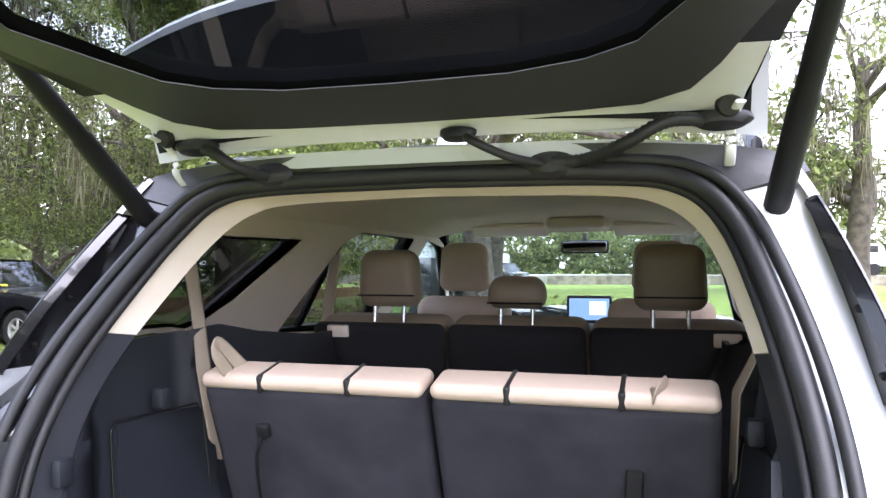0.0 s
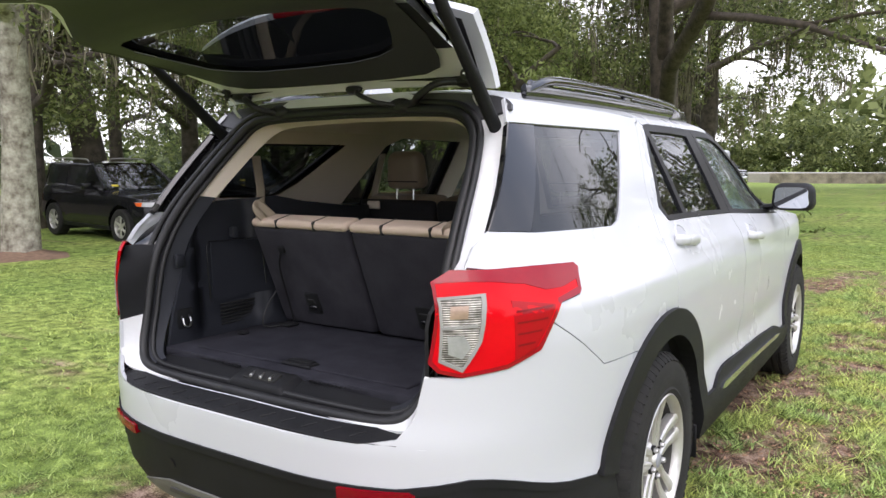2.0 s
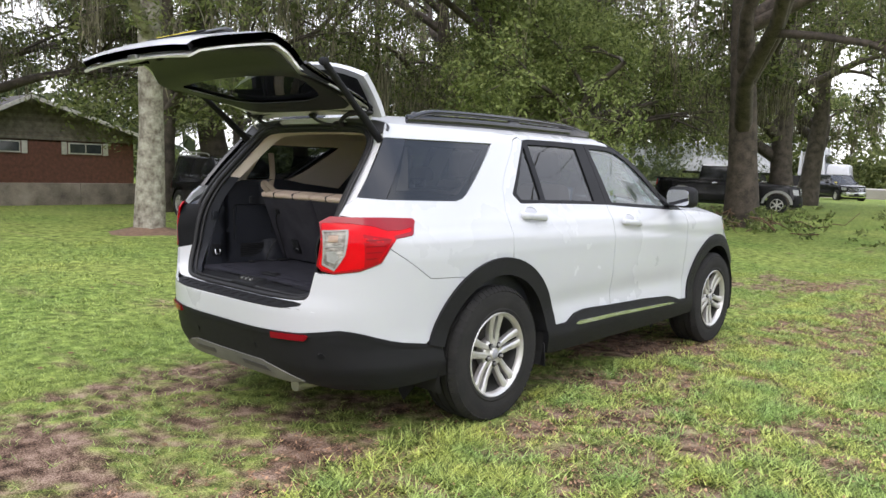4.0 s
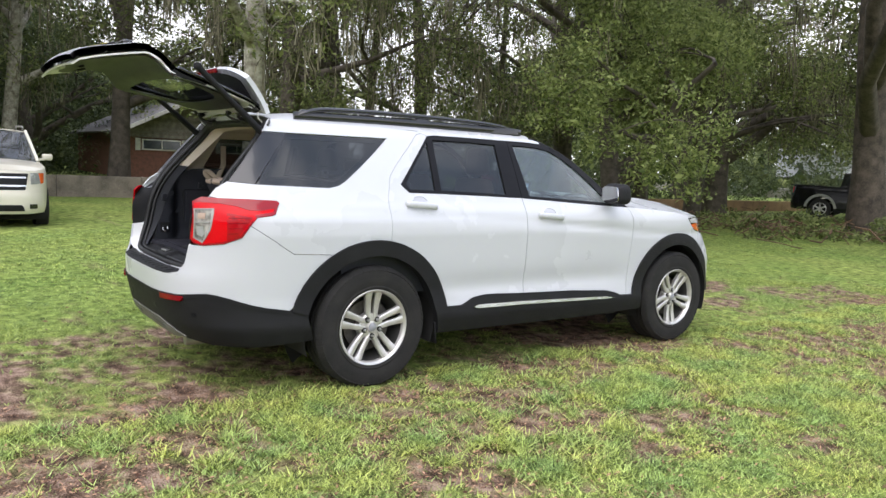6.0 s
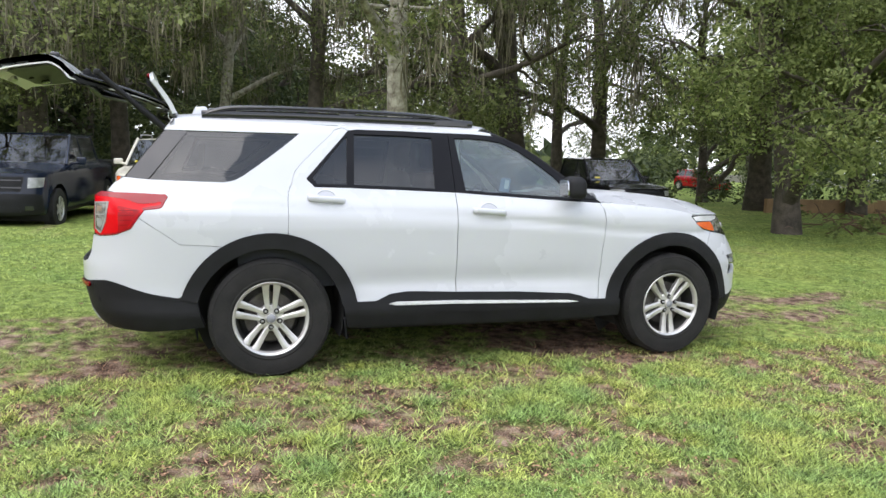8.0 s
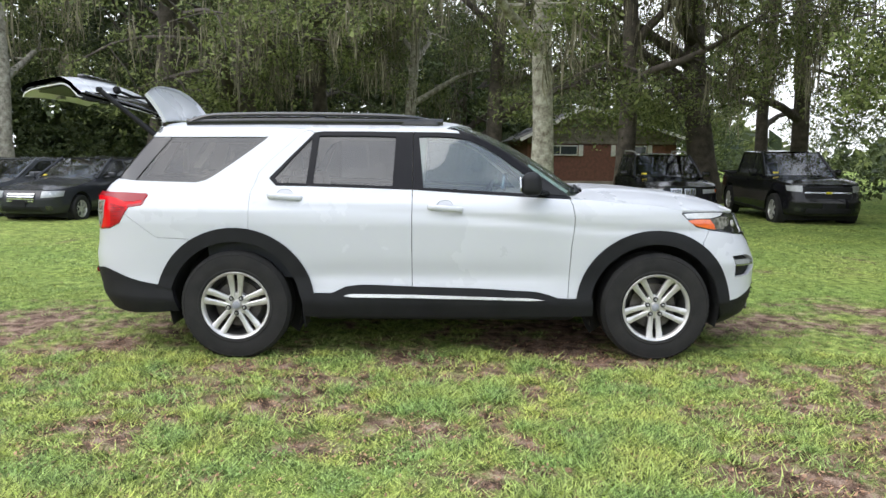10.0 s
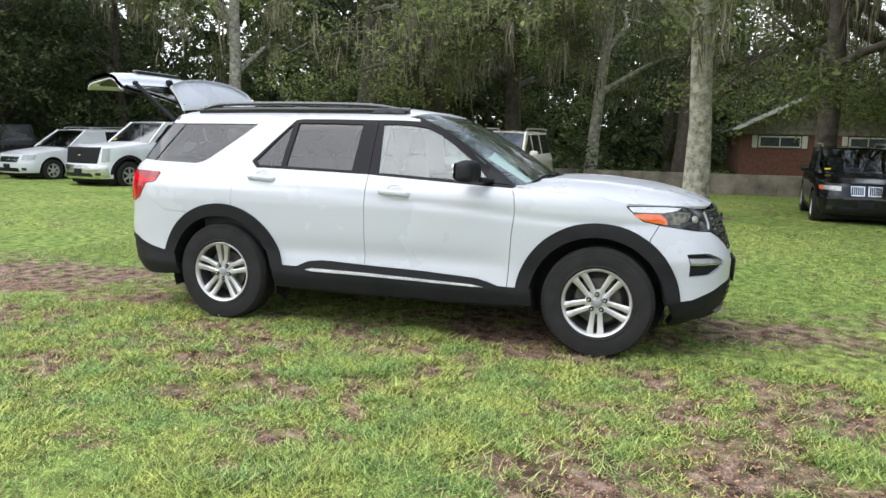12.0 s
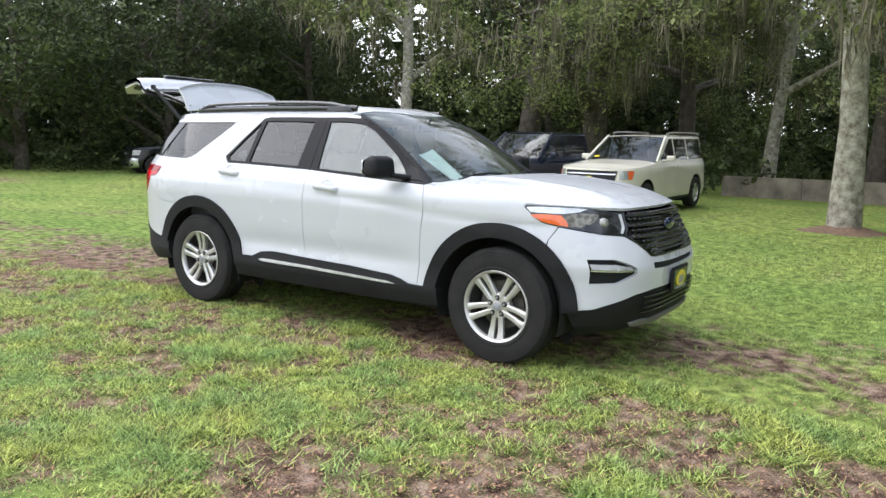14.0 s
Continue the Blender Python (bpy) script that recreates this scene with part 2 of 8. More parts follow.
HEADLINER = mat("headliner cloth", (0.80, 0.72, 0.62), (0.76, 0.68, 0.58), 0.9, 0, 5, 600, 0.2)
CARPET = mat("charcoal carpet", (0.040, 0.040, 0.050), (0.022, 0.022, 0.029), 0.95, 0, 12, 900, 0.6, spec=0.12)
CARPET_BACK = mat("charcoal backing", (0.052, 0.050, 0.060), (0.028, 0.027, 0.034), 0.9, 0, 9, 900, 0.5, spec=0.12)
TRIM_DARK = mat("ebony trim", (0.026, 0.028, 0.036), (0.018, 0.020, 0.026), 0.5, 0, 6, 500, 0.2, spec=0.28)
SEAT_BLACK = mat("black seat back", (0.014, 0.014, 0.017), (0.008, 0.008, 0.01), 0.85, 0, 8, 700, 0.3)
BELT = mat("beige webbing", (0.40, 0.335, 0.26), (0.34, 0.28, 0.215), 0.7, 0, 10, 800, 0.2)
SCREEN_PALE = mat("pale screen", (0.3, 0.35, 0.38), (0.25, 0.3, 0.33), 0.2, 0, 30, 60, emit=((0.75, 0.85, 0.9), 0.3))
SCREEN = mat("lit screen", (0.05, 0.08, 0.12), (0.04, 0.06, 0.10), 0.2, 0, 30, 60, emit=((0.30, 0.52, 0.85), 0.22))
GATE_TRIM = mat("black gate trim", (0.036, 0.037, 0.040), (0.027, 0.028, 0.030), 0.55, 0, 6, 500, 0.2)
YELLOW = mat("yellow print", (0.75, 0.62, 0.04), (0.68, 0.55, 0.03), 0.4)
BLUE_DARK = mat("dark blue enamel", (0.01, 0.02, 0.08), (0.008, 0.014, 0.06), 0.15, 0, coat=0.8)
GREY_PRINT = mat("grey print", (0.3, 0.31, 0.34), (0.24, 0.25, 0.27), 0.4)


# ---- mesh tools ----
class Geo:
    """Vertices, faces and (where the surface is known) vertex normals."""

    def __init__(self):
        self.v, self.f, self.n = [], [], []

    def add(self, v, f, n=None):
        k = len(self.v)
        self.v += [tuple(p) for p in v]
        self.f += [tuple(i + k for i in q) for q in f]
        self.n += [tuple(p) for p in n] if n else [None] * len(v)
        return self

    def join(self, *others):
        for o in others:
            k = len(self.v)
            self.v += o.v
            self.n += o.n
            self.f += [tuple(i + k for i in q) for q in o.f]
        return self

    def moved(self, m):
        g = Geo()
        r = m.to_3x3()
        g.v = [tuple(m @ Vector(p)) for p in self.v]
        g.n = [tuple((r @ Vector(p)).normalized()) if p else None for p in self.n]
        g.f = list(self.f)
        return g

    def mirror(self):
        g = Geo()
        g.v = [(-x, y, z) for x, y, z in self.v]
        g.n = [(-p[0], p[1], p[2]) if p else None for p in self.n]
        g.f = [tuple(reversed(q)) for q in self.f]
        return g


def mesh_of(name, g, material, angle=38):
    me = bpy.data.meshes.new(name)
    if isinstance(g, Geo):
        me.from_pydata(g.v, [], g.f)
        me.polygons.foreach_set("use_smooth", [True] * len(me.polygons))
        me.update()
        if g.n and all(n is not None for n in g.n):
            me.normals_split_custom_set_from_vertices(g.n)
        else:
            me.set_sharp_from_angle(angle=radians(angle))
    else:
        g.to_mesh(me)
        g.free()
        me.polygons.foreach_set("use_smooth", [True] * len(me.polygons))
        me.set_sharp_from_angle(angle=radians(angle))
    if material:
        me.materials.append(material)
    return me


def part(name, g, material, parent, label="", m=None, angle=38):
    """One mesh object under a thing or a part. Coordinates are those of the thing."""
    ob = new(name, mesh_of(name, g, material, angle))
    if parent is not None:
        ob.parent = parent
    if m is not None:
        ob.matrix_basis = m
    return tagged(ob, label)


def thing(name, label, category, group="", kind="", m=None):
    ob = new(name)
    ob.empty_display_size = 0.2
    if m is not None:
        ob.matrix_basis = m
    return tagged(ob, label, category, group, kind)


def sheet(outer, fn, holes=(), step=0.07, depth=0.012, lift=0.0, curve=None):
    """A curved panel: the outline (and holes) in the flat of (u, v), cut by a grid and laid on fn(u, v), with a turned-in rim."""
    bm = bmesh.new()
    for loop in (outer, *holes):
        vs = [bm.verts.new((a, b, 0)) for a, b in loop]
        for i, p in enumerate(vs):
            bm.edges.new((p, vs[(i + 1) % len(vs)]))
    bmesh.ops.triangle_fill(bm, use_beauty=True, use_dissolve=False, edges=bm.edges[:], normal=(0, 0, 1))
    us, ws = [p[0] for p in outer], [p[1] for p in outer]
    st = step if isinstance(step, tuple) else (step, step)
    for lo, hi, no, k, s in ((min(us), max(us), (1, 0, 0), 0, st[0]), (min(ws), max(ws), (0, 1, 0), 1, st[1])):
        c = math.floor(lo / s) * s + s
        while c < hi - 1e-4:
            co = [0, 0, 0]
            co[k] = c
            bmesh.ops.bisect_plane(bm, geom=bm.verts[:] + bm.edges[:] + bm.faces[:], dist=1e-5, plane_co=co, plane_no=no)
            c += s
    bmesh.ops.dissolve_degenerate(bm, dist=1e-5, edges=bm.edges[:])
    bm.verts.index_update()
    e = 0.004
    pos, nor = [], []
    for v in bm.verts:
        a, b = v.co.x, v.co.y
        p = Vector(fn(a, b))
        n = (Vector(fn(a + e, b)) - Vector(fn(a - e, b))).cross(Vector(fn(a, b + e)) - Vector(fn(a, b - e)))
        n = n.normalized() if n.length > 1e-12 else Vector((0, 0, 1))
        pos.append(p + n * lift)
        nor.append(n)
    faces = []
    for f in bm.faces:
        q = [v.index for v in f.verts]
        if f.normal.z < 0:
            q.reverse()
        faces.append(q)
    g = Geo().add(pos, faces, nor)
    if depth:
        for ed in bm.edges:
            if len(ed.link_faces) == 1:
                lp = ed.link_loops[0]
                a, b = lp.vert.index, lp.link_loop_next.vert.index
                if ed.link_faces[0].normal.z < 0:
                    a, b = b, a
                pa, pb = pos[a], pos[b]
                qa, qb = pa - nor[a] * depth, pb - nor[b] * depth
                rn = (pb - pa).cross(nor[a])
                if rn.length < 1e-9:
                    continue
                rn.normalize()
                g.add([pa, qa, qb, pb], [(0, 1, 2, 3)], [rn] * 4)
    bm.free()
    return g


def tube(pts, r, segs=8, closed=False, squash=(1, 1), up=(0, 0, 1), caps=True, radii=None):
    """A bar along the points; squash widens it across and along up."""
    pts = [Vector(p) for p in pts]
    n = len(pts)
    vs, ns, fs = [], [], []
    for i, p in enumerate(pts):
        a = pts[(i - 1) % n] if closed or i > 0 else p
        b = pts[(i + 1) % n] if closed or i < n - 1 else p
        d = (b - a).normalized()
        s = d.cross(Vector(up))
        s = s.normalized() if s.length > 1e-5 else d.orthogonal().normalized()
        u = s.cross(d).normalized()
        rr = radii[i] if radii else r
        for k in range(segs):
            t = 2 * math.pi * k / segs
            o = s * math.cos(t) * squash[0] + u * math.sin(t) * squash[1]
            vs.append(p + o * rr)
            ns.append((s * math.cos(t) / squash[0] + u * math.sin(t) / squash[1]).normalized())
    last = n if closed else n - 1
    for i in range(last):
        for k in range(segs):
            a, b = i * segs + k, i * segs + (k + 1) % segs
            c, d = ((i + 1) % n) * segs + (k + 1) % segs, ((i + 1) % n) * segs + k
            fs.append((d, c, b, a))
    g = Geo().add(vs, fs, ns)
    if caps and not closed:
        for i, rev in ((0, False), (n - 1, True)):
            ring = list(range(segs))
            d = (pts[1] - pts[0]) if i == 0 else (pts[-1] - pts[-2])
            nn = (-d if i == 0 else d).normalized()
            g.add([vs[i * segs + k] for k in ring], [tuple(reversed(ring)) if rev else tuple(ring)], [nn] * segs)
    return g


def smooth_path(ctrl, per=6, closed=False):
    """Catmull-Rom through the control points."""
    c = [Vector(p) for p in ctrl]
    n = len(c)
    out = []
    for i in range(n if closed else n - 1):
        p0 = c[i - 1] if closed or i > 0 else c[0]
        p1, p2 = c[i], c[(i + 1) % n]
        p3 = c[(i + 2) % n] if closed or i + 2 < n else c[-1]
        for k in range(per):
            t = k / per
            out.append(0.5 * (2 * p1 + (p2 - p0) * t + (2 * p0 - 5 * p1 + 4 * p2 - p3) * t * t + (3 * p1 - p0 - 3 * p2 + p3) * t ** 3))
    if not closed:
        out.append(c[-1])
    return out


def lathe(profile, segs=48, axis="x", arc=1.0):
    """Profile of (radius, along) turned about the axis."""
    vs, fs = [], []
    m = len(profile)
    full = arc >= 1.0
    cnt = segs if full else segs + 1
    for i in range(cnt):
        t = 2 * math.pi * arc * i / segs
        for r, a in profile:
            c, s = r * math.cos(t), r * math.sin(t)
            vs.append((a, c, s) if axis == "x" else (c, a, s) if axis == "y" else (c, s, a))
    for i in range(segs):
        for k in range(m - 1):
            a, b = i * m + k, i * m + k + 1
            c, d = ((i + 1) % cnt) * m + k + 1, ((i + 1) % cnt) * m + k
            fs.append((a, b, c, d))
    return Geo().add(vs, fs)


def rbox(sx, sy, sz, bevel=0.02, seg=2, m=None, taper=None):
    """A box with rounded edges, as a Geo; taper narrows the top in x and y."""
    bm = bmesh.new()
    bmesh.ops.create_cube(bm, size=1.0)
    for v in bm.verts:
        k = (taper[0] if v.co.z > 0 else 1, taper[1] if v.co.z > 0 else 1) if taper else (1, 1)
        v.co = Vector((v.co.x * sx * k[0], v.co.y * sy * k[1], v.co.z * sz))
    if bevel > 0:
        bmesh.ops.bevel(bm, geom=bm.edges[:], offset=bevel, segments=seg, profile=0.5, affect="EDGES", clamp_overlap=True)
    bm.verts.index_update()
    vs = [v.co.copy() for v in bm.verts]
    if m is not None:
        vs = [m @ p for p in vs]
    fs = [tuple(v.index for v in f.verts) for f in bm.faces]
    bm.free()
    return Geo().add(vs, fs)


class Curve:
    """A table of (at, value), rounded off a little."""

    def __init__(self, tab, soft=0.03):
        a = np.array([p[0] for p in tab], float)
        b = np.array([p[1] for p in tab], float)
        self.x = np.linspace(a[0] - 0.3, a[-1] + 0.3, 1200)
        y = np.interp(self.x, a, b)
        h = max(1, int(soft / (self.x[1] - self.x[0])))
        k = np.hanning(2 * h + 3)
        y = np.convolve(np.pad(y, (h + 1, h + 1), mode="edge"), k / k.sum(), mode="valid")
        self.y = y
        self.x0, self.dx, self.n = self.x[0], self.x[1] - self.x[0], len(self.x)
        self.yl = y.tolist()

    def __call__(self, v):
        t = (v - self.x0) / self.dx
        if t <= 0:
            return self.yl[0]
        i = int(t)
        if i >= self.n - 1:
            return self.yl[-1]
        return self.yl[i] + (self.yl[i + 1] - self.yl[i]) * (t - i)


class Shell:
    """A car's skin: half width by height, rounded into the tail and the nose in plan.
    s runs along the side (it is y between the axles) and on round the corners."""

    def __init__(self, width, tail, nose, ya, yb, na, nb, gh=(1.15, 1.3, 1.5, 0.9, 0.10)):
        self.W, self.T, self.N, self.ya, self.yb, self.na, self.nb, self.gh = width, tail, nose, ya, yb, na, nb, gh
        self.tabs = []
        for end, z in ((0, 0.9), (1, 0.9)):
            w = width(z)
            ln = (ya - tail(z)) if end == 0 else (nose(z) - yb)
            n = (na if end == 0 else nb)(z)
            ph = (np.linspace(0, 1, 800) ** 2.2) * math.pi / 2
            x, q = w * np.cos(ph) ** (2 / n), ln * np.sin(ph) ** (2 / n)
            x[-1] = 0
            s = np.concatenate([[0], np.cumsum(np.hypot(np.diff(x), np.diff(q)))])
            self.tabs.append((s, ph))

    def phi_s(self, end, ph):
        s, p = self.tabs[end]
        return float(np.interp(ph, p, s))

    def s_phi(self, end, d):
        s, p = self.tabs[end]
        if d > s[-1]:
            return math.pi / 2 + (d - s[-1])
        return float(np.interp(d, s, p))

    def at_y(self, y, z):
        """(s, z) of the place on the skin at that y."""
        if y < self.ya:
            n, q = self.na(z), min(1, (self.ya - y) / (self.ya - self.T(z)))
            return (self.ya - self.phi_s(0, math.asin(q ** (n / 2))), z)
        if y > self.yb:
            n, q = self.nb(z), min(1, (y - self.yb) / (self.N(z) - self.yb))
            return (self.yb + self.phi_s(1, math.asin(q ** (n / 2))), z)
        return (y, z)

    def rear_x(self, x, z):
        p = min(1, x / self.W(z))
        return (self.ya - self.phi_s(0, math.acos(p ** (self.na(z) / 2))), z)

    def front_x(self, x, z):
        p = min(1, x / self.W(z))
        return (self.yb + self.phi_s(1, math.acos(p ** (self.nb(z) / 2))), z)

    def __call__(self, s, z):
        return self.plain(s, z)

    def plain(self, s, z):
        w = self.W(z)
        if s < self.ya or s > self.yb:
            end = 0 if s < self.ya else 1
            ph = self.s_phi(end, self.ya - s if end == 0 else s - self.yb)
            n = (self.na if end == 0 else self.nb)(z)
            c, si = math.cos(ph), math.sin(ph)
            x = w * abs(c) ** (2 / n) * (1 if c >= 0 else -1)
            q = si ** (2 / n)
            y = self.ya - q * (self.ya - self.T(z)) if end == 0 else self.yb + q * (self.N(z) - self.yb)
        else:
            x, y = w, s
        z0, z1, y0, dy, k = self.gh
        if z > z0 and y > y0:
            f = min(1, (z - z0) / (z1 - z0))
            x *= 1 - f * f * (3 - 2 * f) * k * ((y - y0) / dy) ** 2
        return (x, y, z)


def arc(cy, cz, r, a0, a1, n, k=0.98):
    return [(cy + r * math.cos(radians(a0 + (a1 - a0) * i / n)), cz + k * r * math.sin(radians(a0 + (a1 - a0) * i / n))) for i in range(n + 1)]


# ---- the white three-row SUV ----
W = Curve([(0.15, 0.86), (0.32, 0.955), (0.42, 0.978), (0.52, 0.965), (0.60, 0.960), (0.80, 0.970), (0.98, 0.976), (1.08, 0.968), (1.13, 0.945), (1.19, 0.905),
           (1.25, 0.874), (1.40, 0.80), (1.60, 0.694), (1.66, 0.655), (1.75, 0.60)], 0.02)
TAIL = Curve([(0.25, -1.0), (0.34, -1.10), (0.42, -1.145), (0.58, -1.185), (0.72, -1.19), (0.80, -1.170), (0.95, -1.150), (1.10, -1.155), (1.19, -1.165), (1.30, -1.150), (1.8, -1.12)], 0.03)
NOSE = Curve([(0.2, 3.74), (0.3, 3.88), (0.45, 3.925), (0.68, 3.935), (0.78, 3.91), (0.9, 3.87), (1.02, 3.815), (1.08, 3.77), (1.3, 3.6)], 0.03)
CREASE = Curve([(-0.9, 1.165), (-0.44, 1.158), (1.31, 1.098), (2.53, 0.995), (3.2, 0.97)], 0.2)


class CarSkin(Shell):
    """The skin with a soft shoulder crease and a scooped lower door."""

    def __call__(self, s, z):
        x, y, z = self.plain(s, z)
        if self.ya - 1.2 < s < self.yb + 0.9:
            d = z - CREASE(y)
            dip = 0.008 * math.exp(-((d + 0.030) / 0.036) ** 2)
            if 0.4 < y < 2.45:
                dip += 0.012 * math.exp(-((z - 0.62) / 0.075) ** 2) * min(1, (y - 0.4) / 0.3, (2.45 - y) / 0.3)
            fade = min(1, max(0, (s - self.ya + 1.2) / 0.3), max(0, (self.yb + 0.9 - s) / 0.4))
            x -= dip * fade
        return (x, y, z)


skin = CarSkin(W, TAIL, NOSE, 0.2, 2.7, lambda z: 3.8 + 0.25 * min(1, max(0, (z - 0.72) / 0.24)) * min(1, max(0, (1.27 - z) / 0.12)), lambda z: 3.6 - 0.8 * min(1, max(0, (z - 0.7) / 0.25)))
Y, RX, FX = skin.at_y, skin.rear_x, skin.front_x


def side_pts(pts):
    return [Y(*p) if len(p) == 2 else (RX if p[0] == "r" else FX)(p[1], p[2]) for p in pts]


def both(name, pts, material, parent, label="", holes=(), step=(0.07, 0.03), depth=0.012, lift=0.0, one=False):
    """The panel on the right side and its mirror image on the left; with one, both halves are one part."""
    g = sheet(side_pts(pts), skin, [side_pts(h) for h in holes], step, depth, lift)
    if one:
        return part(name, g.join(g.mirror()), material, parent, label)
    return part(name, g, material, parent, label), part(name, g.mirror(), material, parent, label)


car = thing("sport_utility_vehicle", "white three-row sport utility vehicle with raised tailgate parked on patchy grass", "car")
RA, FA = (0.0, 0.392), (3.01, 0.392)


def arch_pts(c, r, a0, a1, n=14):
    return arc(c[0], c[1], r, a0, a1, n)


R_OUT, R_IN = 0.565, 0.468
DOOR_GAP = [(0.105, 0.97), (0.108, 1.10), (0.113, 1.21), (0.16, 1.34), (0.24, 1.43), (0.32, 1.505), (0.40, 1.58), (0.44, 1.625), (0.47, 1.655)]
GAP = 0.0025


def shifted(pts, d):
    return [(p[0] + d, p[1]) for p in pts]


# quarter panel
ang_gap = math.degrees(math.acos(0.105 / R_OUT))
quarter = (shifted(DOOR_GAP, -GAP) + [(0.2, 1.662), (-0.2, 1.662), (-0.60, 1.662), (-0.650, 1.588), (-0.44, 1.588), (0.205, 1.594), (-0.06, 1.385), (-0.17, 1.306), (-0.22, 1.278), (-0.29, 1.262),
           (-0.73, 1.270), (-0.888, 1.281), (-0.945, 1.245), (-0.985, 1.195), (-0.94, 1.187), (-0.80, 1.187), (-0.635, 1.182), (-0.622, 1.168), (-0.655, 1.105), (-0.67, 1.096), (-0.76, 1.083), (-0.795, 1.037),
           (-0.67, 0.955), (-0.554, 0.875), (-0.322, 0.866)] + arch_pts(RA, R_OUT, 122.5, ang_gap + 0.3, 8))
both("quarter_panel", quarter, PAINT_WHITE, car)
# rear bumper, painted above and black below
bumper_w = ([(-0.321, 0.8625), (-0.5545, 0.8715), (-0.6695, 0.9515), (-0.7965, 1.0335), (-0.84, 0.965), (-0.93, 0.925), ("r", 0.74, 0.910), ("r", 0.66, 0.910), ("r", 0.640, 0.80), ("r", 0.60, 0.745), ("r", 0.5, 0.725), ("r", 0.25, 0.72), ("r", 0.0, 0.72),
            ("r", 0.0, 0.605), ("r", 0.3, 0.605), ("r", 0.6, 0.612), ("r", 0.76, 0.635), (-0.96, 0.628), (-0.90, 0.612), (-0.84, 0.592), (-0.77, 0.571), (-0.70, 0.555), (-0.5655, 0.535)] + arch_pts(RA, R_OUT, 163, 123, 8))
both("rear_bumper", bumper_w, PAINT_WHITE, car, one=True)
bumper_b = [(-0.46, 0.530), (-0.5655, 0.532), (-0.70, 0.552), (-0.77, 0.568), (-0.84, 0.589), (-0.90, 0.609), (-0.96, 0.625), ("r", 0.76, 0.632), ("r", 0.6, 0.609), ("r", 0.3, 0.602), ("r", 0.0, 0.602),
            ("r", 0.0, 0.36), ("r", 0.35, 0.35), ("r", 0.6, 0.335), (-0.95, 0.315), (-0.75, 0.310), (-0.55, 0.330), (-0.41, 0.345), (-0.44, 0.43)]
rear_black = both("lower_bumper", bumper_b, BLACK_PLASTIC, car, "textured black plastic lower rear bumper", one=True, depth=0.05)
ledge = [(-0.5655, 0.535), (-0.70, 0.555), (-0.77, 0.571), (-0.84, 0.592), (-0.90, 0.612), (-0.96, 0.628), ("r", 0.76, 0.635), ("r", 0.6, 0.612), ("r", 0.3, 0.605), ("r", 0.0, 0.605),
         ("r", 0.0, 0.582), ("r", 0.3, 0.582), ("r", 0.6, 0.588), ("r", 0.76, 0.612), (-0.95, 0.604), (-0.90, 0.590), (-0.85, 0.572), (-0.78, 0.550), (-0.70, 0.534), (-0.5655, 0.514)]
both("bumper_ledge", ledge, BLACK_PLASTIC, rear_black, one=True, lift=0.006, depth=0.012)
both("skid_plate", [("r", 0.0, 0.43), ("r", 0.32, 0.43), ("r", 0.42, 0.405), ("r", 0.57, 0.352), ("r", 0.45, 0.330), ("r", 0.0, 0.345)], GREY_SKID, rear_black, "dull silver plastic skid plate", one=True, lift=0.006, depth=0.03)
both("skid_recess", [("r", 0.14, 0.405), ("r", 0.33, 0.400), ("r", 0.36, 0.375), ("r", 0.14, 0.378)], CHANNEL_GREY, rear_black, lift=0.009, depth=0.006)
both("reflector", [("r", 0.44, 0.602), ("r", 0.63, 0.607), ("r", 0.645, 0.598), ("r", 0.63, 0.578), ("r", 0.44, 0.574)], RED_DEEP, rear_black, "red rear reflector", lift=0.016, depth=0.03)
for sx in (0.69, 0.28):
    g = sheet([RX(sx + 0.016 * math.cos(a), 0.50 + 0.016 * math.sin(a)) for a in np.linspace(0, 2 * math.pi, 13)[:-1]], skin, lift=0.003, depth=0.004)
    part("parking_sensor", g, BLACK_TRIM, rear_black)
    part("parking_sensor", g.mirror(), BLACK_TRIM, rear_black)

# bumper top step with its ribbed pad
def step_fn(x, v):
    yo = skin(*RX(abs(x), 0.722))[1]
    return (x, yo + (0.095 - 0.02 * abs(x)) * v, 0.720 + 0.028 * max(0.0, v) ** 0.7)


part("bumper_step", sheet([(-0.67, 0), (0.67, 0), (0.655, 1), (-0.655, 1)], step_fn, step=(0.06, 0.25), depth=0.01), PAINT_WHITE, car)
part("scuff_pad", sheet([(-0.60, 0.05), (0.60, 0.05), (0.645, 0.84), (-0.645, 0.84)], step_fn, step=(0.06, 0.2), lift=0.007, depth=0.009), BLACK_PLASTIC, car, "ribbed black rubber scuff pad")
for k in range(13):
    x = -0.48 + 0.08 * k
    part("pad_rib", tube([Vector(step_fn(x - 0.016, 0.22)) + Vector((0, 0, 0.008)), Vector(step_fn(x + 0.016, 0.56)) + Vector((0, 0, 0.008))], 0.0035, 6), BLACK_PLASTIC, car)

